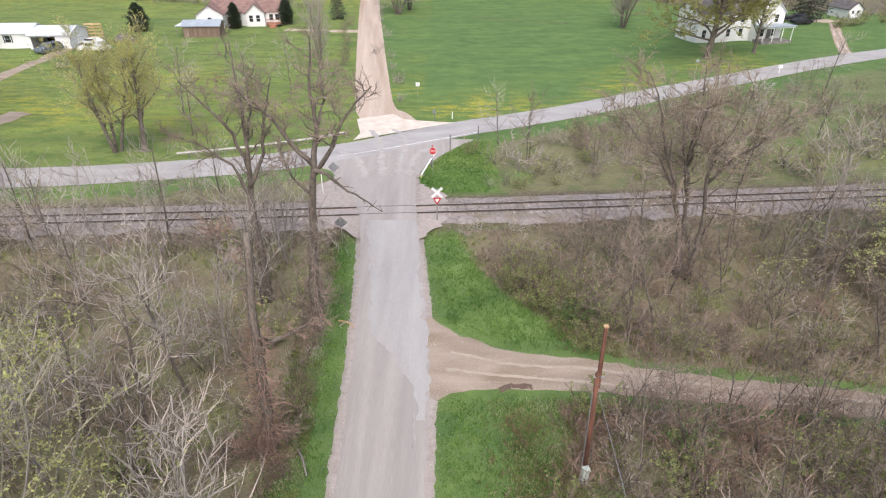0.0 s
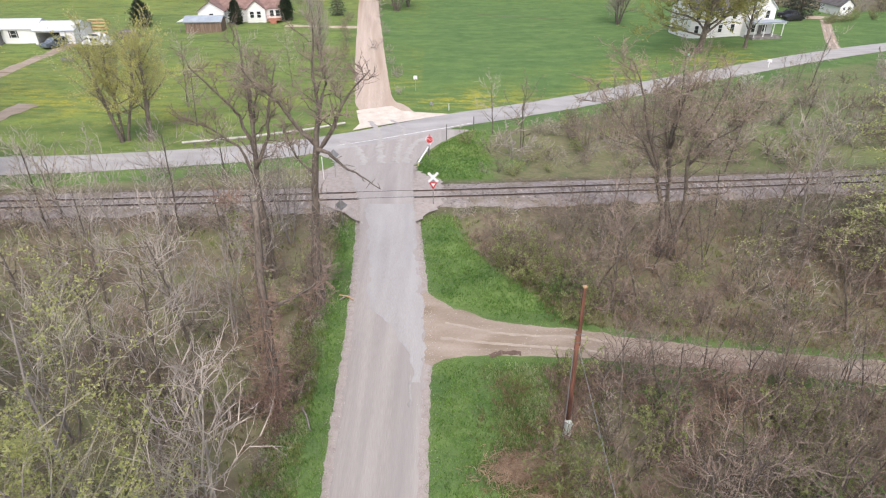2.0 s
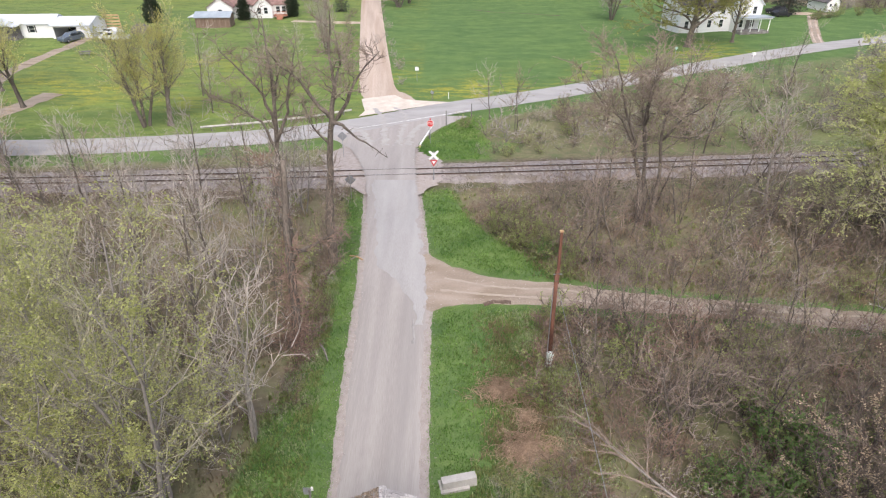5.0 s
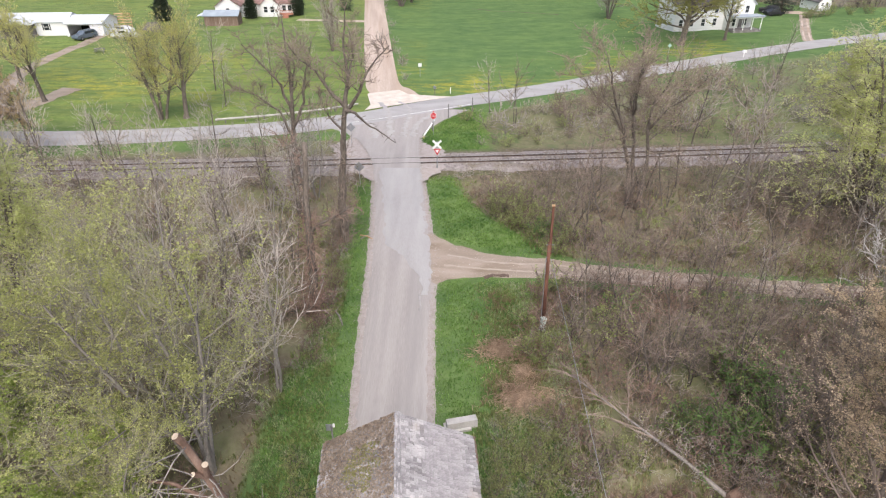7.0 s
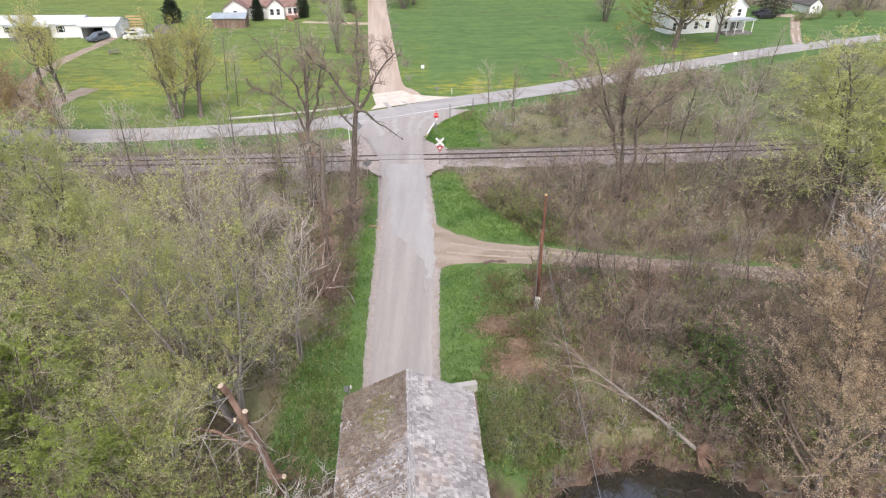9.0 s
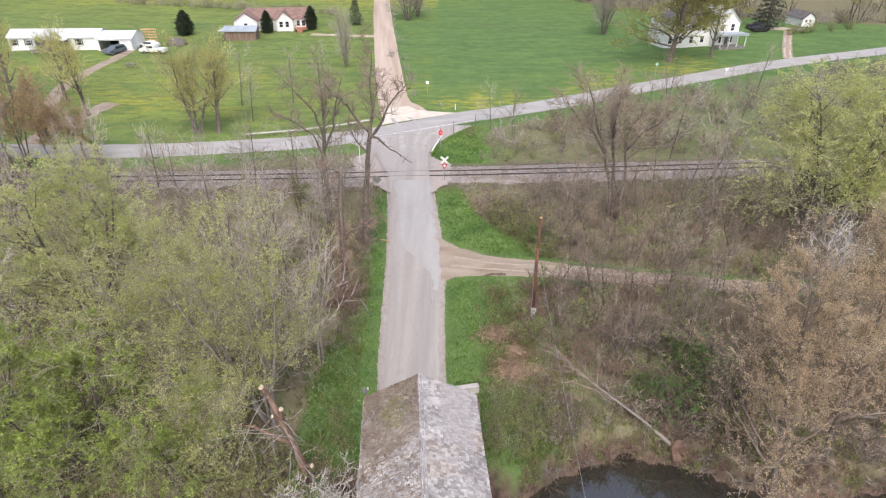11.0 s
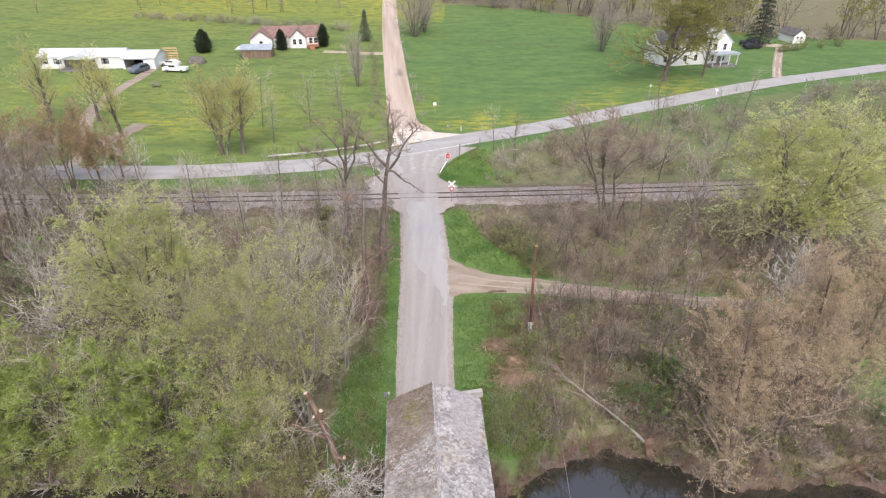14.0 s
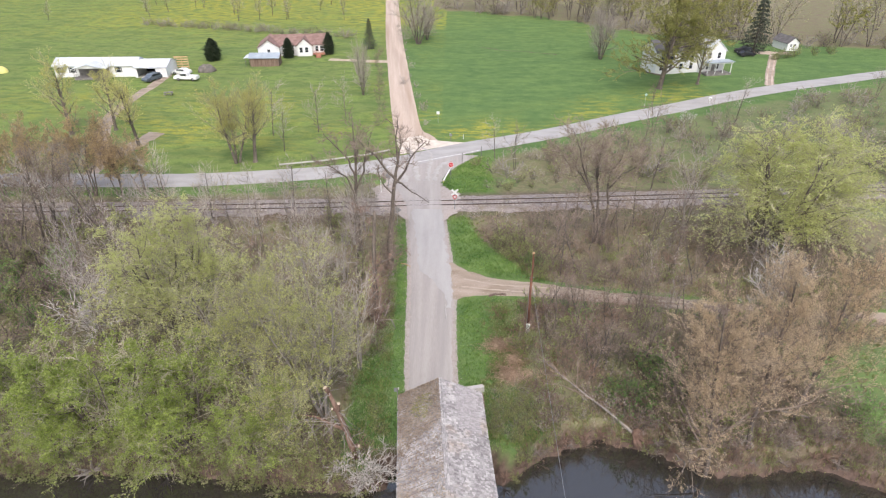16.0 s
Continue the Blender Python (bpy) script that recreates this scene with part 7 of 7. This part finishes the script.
# ---------------------------------------------------------------- fallen and broken wood
def build_snag():
    s = thing("dead_tree", pose(-8.6, 4.5, ground_z(-8.6, 4.5) - 0.4), "tall leaning broken trunk with pale sawn ends", "broken tree")
    main = [Vector(q) for q in ((0, 0, 0), (-0.3, -0.05, 1.7), (-0.62, -0.1, 3.6), (-1.05, -0.3, 5.8), (-1.55, -0.45, 8.0))]
    p = Pile()
    p.tube(main, [0.32, 0.25, 0.21, 0.18, 0.14], 10)
    part("trunk", p, MUD_BARK, s, smooth=True)
    for i, q, r in ((4, (-1.72, -0.55, 8.45), 0.15), (3, (-0.85, -0.6, 6.9), 0.13), (3, (-1.35, -0.75, 6.5), 0.1), (1, (0.35, -0.45, 2.2), 0.13)):
        q = Vector(q)
        b = Pile()
        b.tube([main[i], q], [r * 1.15, r], 8)
        part("stub", b, MUD_BARK, s)
        e = Pile()
        d = (q - main[i]).normalized()
        e.tube([q, q + d * 0.02], [r * 1.02, r * 1.02], 10)
        part("cut_end", e, CUT_WOOD, s, "pale sawn end")
    limb = Pile()
    limb.tube([main[2], Vector((-1.7, 0.1, 4.0)), Vector((-3.0, 0.4, 4.5)), Vector((-4.4, 0.5, 4.6))], [0.16, 0.12, 0.09, 0.05], 7)
    part("side_limb", limb, MUD_BARK, s, smooth=True)
    r = random.Random(8)
    for k in range(34):
        b0 = main[r.randrange(1, 4)].lerp(main[r.randrange(2, 5)], r.random()) if k % 2 else Vector((-0.8 - 3.4 * r.random(), 0.3, 4.3))
        t = Pile()
        pts = [b0]
        d = Vector((r.uniform(-1, 0.9), r.uniform(-1.2, 0.6), r.uniform(-0.4, 0.9)))
        for j in range(4):
            d += Vector((r.gauss(0, 0.4), r.gauss(0, 0.4), r.gauss(-0.12, 0.4)))
            pts.append(pts[-1] + d * 0.55)
        t.tube(pts, [0.035, 0.03, 0.024, 0.015, 0.0], 4, cap=False)
        part("bare_branch", t, BARK_PALE, s)


MUD_BARK = material("red_brown_bark", (0.12, 0.075, 0.055), (0.25, 0.17, 0.13), 3, 16, 0.95, 0.8, stretch=(1, 1, 0.4))
build_snag()

# toppled tree: root plate on the bank, pale trunk, bare crown towards the lane
_f = thing("toppled_tree", pose(0, 0, 0), "toppled bare tree with its root plate on the river bank", "fallen tree")
_t = Pile()
_path = [Vector(q) for q in ((14.6, 7.7, -1.1), (12.8, 9.0, -0.1), (10.9, 10.7, 0.45), (9.2, 12.5, 0.85), (7.6, 14.2, 1.25))]
_t.tube(_path, [0.14, 0.095, 0.07, 0.045, 0.02], 8)
part("trunk", _t, BARK_PALE, _f, smooth=True)
_c = Pile()
_r = random.Random(5)
for k in range(13):
    b0 = _path[2].lerp(_path[4], min(0.98, k / 11)) if k < 11 else _path[1].lerp(_path[2], 0.4 + 0.3 * (k - 11))
    d = Vector((-0.72 + _r.gauss(0, 0.3), 0.66 + _r.gauss(0, 0.3), _r.uniform(0.0, 0.5))).normalized()
    l = _r.uniform(2.0, 4.0)
    pts = [b0]
    for j in range(5):
        d = (d + Vector((_r.gauss(0, 0.16), _r.gauss(0, 0.16), _r.gauss(-0.02, 0.12)))).normalized()
        pts.append(pts[-1] + d * l / 5)
    _c.tube(pts, [0.045, 0.038, 0.03, 0.022, 0.016, 0.0], 4, cap=False)
    for j in range(13):
        i = _r.randrange(1, 5)
        q = pts[i].lerp(pts[i + 1], _r.random())
        e = (d + Vector((_r.gauss(0, 0.55), _r.gauss(0, 0.55), _r.gauss(0.1, 0.4)))).normalized()
        w = q + e * _r.uniform(0.4, 0.9)
        _c.tube([q, w, w + (e + Vector((_r.gauss(0, 0.4), _r.gauss(0, 0.4), 0))) * 0.4], [0.018, 0.013, 0.0], 3, cap=False)
part("crown", _c, TWIG_BROWN, _f)
_c = Pile()
for k in range(70):
    a = _r.uniform(0, 6.28)
    d = Vector((0.5 + 0.5 * math.cos(a), -0.4 + 0.5 * math.sin(a) * 0.6, 0.9 * math.sin(a)))
    p0 = _path[0]
    _c.tube([p0, p0 + d * 0.5, p0 + d * _r.uniform(0.8, 1.5) + Vector((0, 0, -0.2))], [0.08, 0.05, 0.0], 5, cap=False)
part("root_plate", _c, MUD_BARK, _f, "muddy splayed root plate")


def root_tangle(seed, mat, label, count=16):
    """A stump of bare roots, one metre in size, kept as a pattern for the copies."""
    r = random.Random(seed)
    t = thing("root_tangle", pose(0, 0, 0), label, "root tangle")
    for k in range(count):
        a = r.uniform(0, 6.28)
        d = Vector((math.cos(a), math.sin(a) * 0.7, r.uniform(-0.1, 1.1)))
        pts = [Vector((0, 0, 0))]
        for j in range(4):
            d += Vector((r.gauss(0, 0.35), r.gauss(0, 0.35), r.gauss(0, 0.35)))
            pts.append(pts[-1] + d.normalized() * 0.28)
        p = Pile()
        p.tube(pts, [0.075, 0.055, 0.04, 0.024, 0.0], 5, cap=False)
        part("root", p, mat, t)
    return t


def put_roots(kind, x, y, z, size, turn=0.0):
    m = pose(x, y, z, 0, 0, turn)
    ob = kind
    if PLACED.get(kind):
        ob = copy_thing(kind, m)
    ob.matrix_basis = m
    PLACED[kind] = True
    ob.scale = (size, size, size)


pale_roots = root_tangle(1, BARK_PALE, "bleached root tangle lying at the river's edge")
mud_roots = root_tangle(2, MUD_BARK, "brown roots hanging out of the eroded river bank")
dark_roots = root_tangle(3, BARK, "grey-brown dead sticks caught on the river bank")
for _x, _y, _z, _s in ((18.9, 6.0, -2.7, 1.5), (-30.5, 4.2, -2.6, 1.5), (-24.5, 4.2, -2.5, 1.2)):
    put_roots(pale_roots, _x, _y, _z, _s, _x * 40)
_rb = random.Random(44)
for k in range(24):
    _x = 3.6 + k * 1.2 + _rb.uniform(-0.4, 0.4)
    put_roots(_rb.choice((mud_roots, dark_roots, mud_roots)), _x, lerp_table(RIVER_N, _x) - _rb.uniform(-0.1, 0.5), -1.9 + _rb.uniform(-0.4, 0.4), _rb.uniform(0.6, 1.1), _rb.uniform(0, 360))


def log(x0, y0, x1, y1, r, mat, label, z=0.12):
    p = Pile()
    a, b = Vector((x0, y0, ground_z(x0, y0) + z)), Vector((x1, y1, ground_z(x1, y1) + z * 1.2))
    c = a.lerp(b, 0.5) + Vector((0.05, 0.08, 0.05))
    p.tube([a, c, b], [r, r * 0.85, r * 0.6], 7)
    tagged(new("fallen_branch", p.mesh("fallen_branch", mat, smooth=True)), label, "branch")


log(-7.0, 33.0, -5.9, 32.3, 0.07, RAW_WOOD, "pale splintered branch fallen on the verge")
log(-6.9, 32.4, -6.1, 33.0, 0.05, BARK_PALE, "pale splintered branch fallen on the verge")
log(-7.5, 22.0, -6.7, 20.3, 0.07, BARK_PALE, "bleached branch lying in the verge grass")
log(-28, 6.0, -24.5, 8.5, 0.12, BARK_PALE, "bleached fallen trunk in the riverside brush", 0.6)
log(-31, 10, -27, 13, 0.1, BARK_PALE, "bleached fallen trunk in the riverside brush", 0.5)
log(27, 9.6, 31, 8.0, 0.12, BARK_PALE, "bleached fallen trunk in the riverside brush", 0.5)


# ---------------------------------------------------------------- grass and ground litter
def tuft_field(name, spots, height, mat, label, blades=5, width=0.03, seed=1):
    r = random.Random(seed)
    p = Pile()
    for x, y, s in spots:
        z = ground_z(x, y) - 0.03
        for _ in range(blades):
            a = r.uniform(0, 6.28)
            b = Vector((x + r.gauss(0, 0.09), y + r.gauss(0, 0.09), z))
            h = height * s * r.uniform(0.5, 1.3)
            out = Vector((math.cos(a), math.sin(a), 0)) * h * r.uniform(0.15, 0.7)
            side = Vector((-math.sin(a), math.cos(a), 0)) * width * r.uniform(0.7, 1.4)
            tip = b + out + Vector((0, 0, h))
            midp = b + out * 0.35 + Vector((0, 0, h * 0.65))
            p.face([b - side, b + side, midp + side * 0.7, midp - side * 0.7])
            p.face([midp - side * 0.7, midp + side * 0.7, tip])
    return tagged(new(name, p.mesh(name, mat)), label, "grass", kind="stuff")


WEED = leaf_material("pale_flowering_weeds", (0.30, 0.37, 0.16), (0.50, 0.55, 0.33))
rg = random.Random(15)
spots, dry, wild = [], [], []
while len(spots) < 13000:
    x, y = rg.uniform(-9.5, 10), rg.uniform(5.5, 45.5)
    d = off_roads(x, y)
    if d < 0.12 or in_woods(x, y) > 0.75 or abs(y - rail_y(x)) < 3.6 or (-5.4 < x < 1.6 and y < 6.8):
        continue
    if rg.random() < 0.75 + 0.5 * noise.noise(Vector((x * 0.6, y * 0.6, 1))):
        spots.append((x, y, 0.7 + 0.8 * smooth(0.1, 1.4, d)))
tuft_field("verge_grass", spots, 0.13, GRASS, "lush bright green grass along the lane verges", 4, 0.02)
spots = []
while len(spots) < 2600:
    x, y = rg.uniform(-2.4, 9), rg.uniform(53.5, 68)
    if off_roads(x, y) > 0.3 and abs(y - rail_y(x)) > 4.4 and rg.random() > in_woods(x, y) * 1.5 + smooth(4, 9, x):
        spots.append((x, y, rg.uniform(0.8, 1.5)))
tuft_field("corner_grass", spots, 0.15, GRASS, "long green grass on the corner by the stop sign", 5, 0.025, 2)
for _ in range(9000):
    x, y = rg.uniform(-44, 46), rg.uniform(7, 45)
    if in_woods(x, y) > 0.35 and free(x, y, 0.5) and y - lerp_table(RIVER_N, x) > 0.6:
        (dry if rg.random() < 0.55 + 0.8 * noise.noise(Vector((x * 0.15, y * 0.15, 5))) else wild).append((x, y, rg.uniform(0.7, 1.6)))
for _ in range(700):
    x, y = rg.gauss(4.8, 1.2), rg.uniform(12.5, 24)
    if off_roads(x, y) > 1.6 and x < 8:
        dry.append((x, y, rg.uniform(0.35, 0.7)))
for _ in range(2600):
    x = rg.choice((rg.uniform(-46, -8.4), rg.uniform(4.5, 44)))
    y = lerp_table(RIVER_N, x) + rg.uniform(-0.35, 2.2)
    (dry if rg.random() < 0.6 else wild).append((x, y, rg.uniform(0.6, 1.4)))
flowers = []
for _ in range(5600):
    x, y = rg.uniform(2.0, 9.2), rg.uniform(11.5, 25.6)
    k = smooth(2.0, 4.2, x + 1.3 * noise.noise(Vector((x * 0.5, y * 0.5, 12)))) * smooth(0.0, 1.0, off_roads(x, y) - 0.5)
    if rg.random() > k:
        continue
    v = noise.noise(Vector((x * 0.45, y * 0.45, 21))) + rg.uniform(-0.25, 0.25)
    (dry if v > 0.12 else flowers if v < -0.12 else wild).append((x, y, rg.uniform(0.45, 0.9)))
for _ in range(1500):
    x, y = rg.uniform(1.8, 8.5), rg.uniform(5.8, 12.5)
    if y - lerp_table(RIVER_N, x) > 0.4:
        (flowers if noise.noise(Vector((x * 0.6, y * 0.6, 33))) < 0.1 else wild).append((x, y, rg.uniform(0.6, 1.1)))
for _ in range(2200):
    x = rg.choice((rg.uniform(-46, -6.5), rg.uniform(4.0, 44)))
    y = lerp_table(RIVER_N, x) + rg.uniform(-1.0, 0.4)
    (dry if rg.random() < (0.3 if x < 0 else 0.65) else wild).append((x, y, rg.uniform(0.6, 1.3)))
for _ in range(1600):
    x = rg.uniform(7, 46)
    (dry if rg.random() < 0.5 else wild).append((x, lerp_table(TRACK_N, x) + rg.uniform(0.4, 4.5), rg.uniform(0.6, 1.2)))
for _ in range(2400):
    y = rg.uniform(6.0, 30)
    x = lerp_table(LANE_L, y) - rg.uniform(1.5, 5.6 if y < 16 else 3.6)
    v = noise.noise(Vector((x * 0.6, y * 0.6, 21)))
    (flowers if v < 0.0 else wild).append((x, y, rg.uniform(0.45, 0.9)))
tuft_field("flowering_weeds", flowers, 0.3, WEED, "pale green flowering weeds among the verge grass", 4, 0.036, 6)
tuft_field("dry_undergrowth", dry, 0.38, DRY_GRASS, "dead straw-coloured undergrowth on the woodland floor", 4, 0.022, 3)
tuft_field("green_undergrowth", wild, 0.32, LEAF_SHRUB, "olive-green new growth on the woodland floor", 4, 0.04, 4)


def straw_heap(x, y, rx, ry, h, n, seed, label):
    r = random.Random(seed)
    p = Pile()
    for _ in range(n):
        a = r.uniform(0, 6.28)
        q = min(1.6, abs(r.gauss(0, 0.55))) * (0.75 + 0.7 * noise.noise(Vector((math.cos(a) * 1.5, math.sin(a) * 1.5, seed))))
        c = Vector((x + rx * q * math.cos(a), y + ry * q * math.sin(a), 0))
        c.z = ground_z(c.x, c.y) + h * max(0.0, 1 - q * q) * r.uniform(0.5, 1.0)
        b = r.uniform(0, 6.28)
        d = Vector((math.cos(b), math.sin(b), r.uniform(-0.35, 0.3)))
        l = r.uniform(0.25, 0.7)
        p.tube([c - d * l / 2, c + Vector((0, 0, 0.08)), c + d * l / 2], [0.015, 0.014, 0.0], 3, cap=False)
    tagged(new("dead_bracken_heap", p.mesh("dead_bracken_heap", STRAW)), label, "dead growth", kind="stuff")


STRAW = leaf_material("tawny_dead_bracken", (0.33, 0.235, 0.165), (0.62, 0.485, 0.36))
straw_heap(4.4, 17.7, 2.7, 1.7, 0.45, 2600, 1, "heap of tawny dead bracken on the verge")
straw_heap(5.0, 13.2, 2.7, 1.9, 0.35, 2400, 2, "heap of tawny dead bracken on the verge")
straw_heap(5.0, 15.6, 1.2, 1.5, 0.2, 500, 3, "thin tawny dead bracken on the verge")


def loose_gravel():
    """Stray stones along the lane's edges, on the crossing and at the mouth of the dirt track."""
    r = random.Random(31)
    p = Pile()
    for k in range(3000):
        if k % 4:
            y = r.uniform(11, 58)
            left = r.random() < 0.5
            e = lerp_table(LANE_L if left else LANE_R, y)
            x = e + (r.gauss(-0.1, 0.28) if left else r.gauss(0.1, 0.28))
        else:
            x = r.uniform(-0.5, 26)
            a, b = lerp_table(TRACK_S, x), lerp_table(TRACK_N, x)
            y = r.choice((a + abs(r.gauss(0, 0.4)), b - abs(r.gauss(0, 0.4)), r.uniform(a, b)))
        s = r.uniform(0.012, 0.028)
        z = max(ground_z(x, y) + 0.06, crossing_z(x, y) if abs(x + 5) < 3 else -9)
        p.box(-s, -s * 0.8, -s * 0.5, s, s * 0.8, s * 0.6, m=pose(x, y, z, r.uniform(-20, 20), r.uniform(-20, 20), r.uniform(0, 360)), cut=s * 0.3)
    tagged(new("loose_gravel", p.mesh("loose_gravel", STONE_MIX)), "stray pale stones along the lane and track edges", "gravel", kind="stuff")


STONE_MIX = leaf_material("stray_limestone", (0.40, 0.36, 0.33), (0.64, 0.59, 0.54), tone=(0.85, 1.15))
loose_gravel()
for _pts, _wd in (([(0.5, 29.8), (4.5, 28.6), (9, 28.2), (15, 26.9), (24, 25.5), (36, 24.2)], 0.4), ([(0.2, 28.2), (4.5, 27.5), (9, 27.0), (15, 25.9), (24, 24.7), (36, 23.2)], 0.4)):
    ribbon("wheel_rut", _pts, _wd, 0.062, RUT, "paler wheel rut worn into the dirt track", across=3, ragged=0.14, step=0.4, frequency=1.5)
ribbon("wet_patch", [(3.2, 26.55), (4.0, 26.75), (5.2, 26.7)], 0.45, 0.066, MUD, "dark damp hollow at the edge of the dirt track", across=4, ragged=0.2, step=0.2, frequency=2.0)
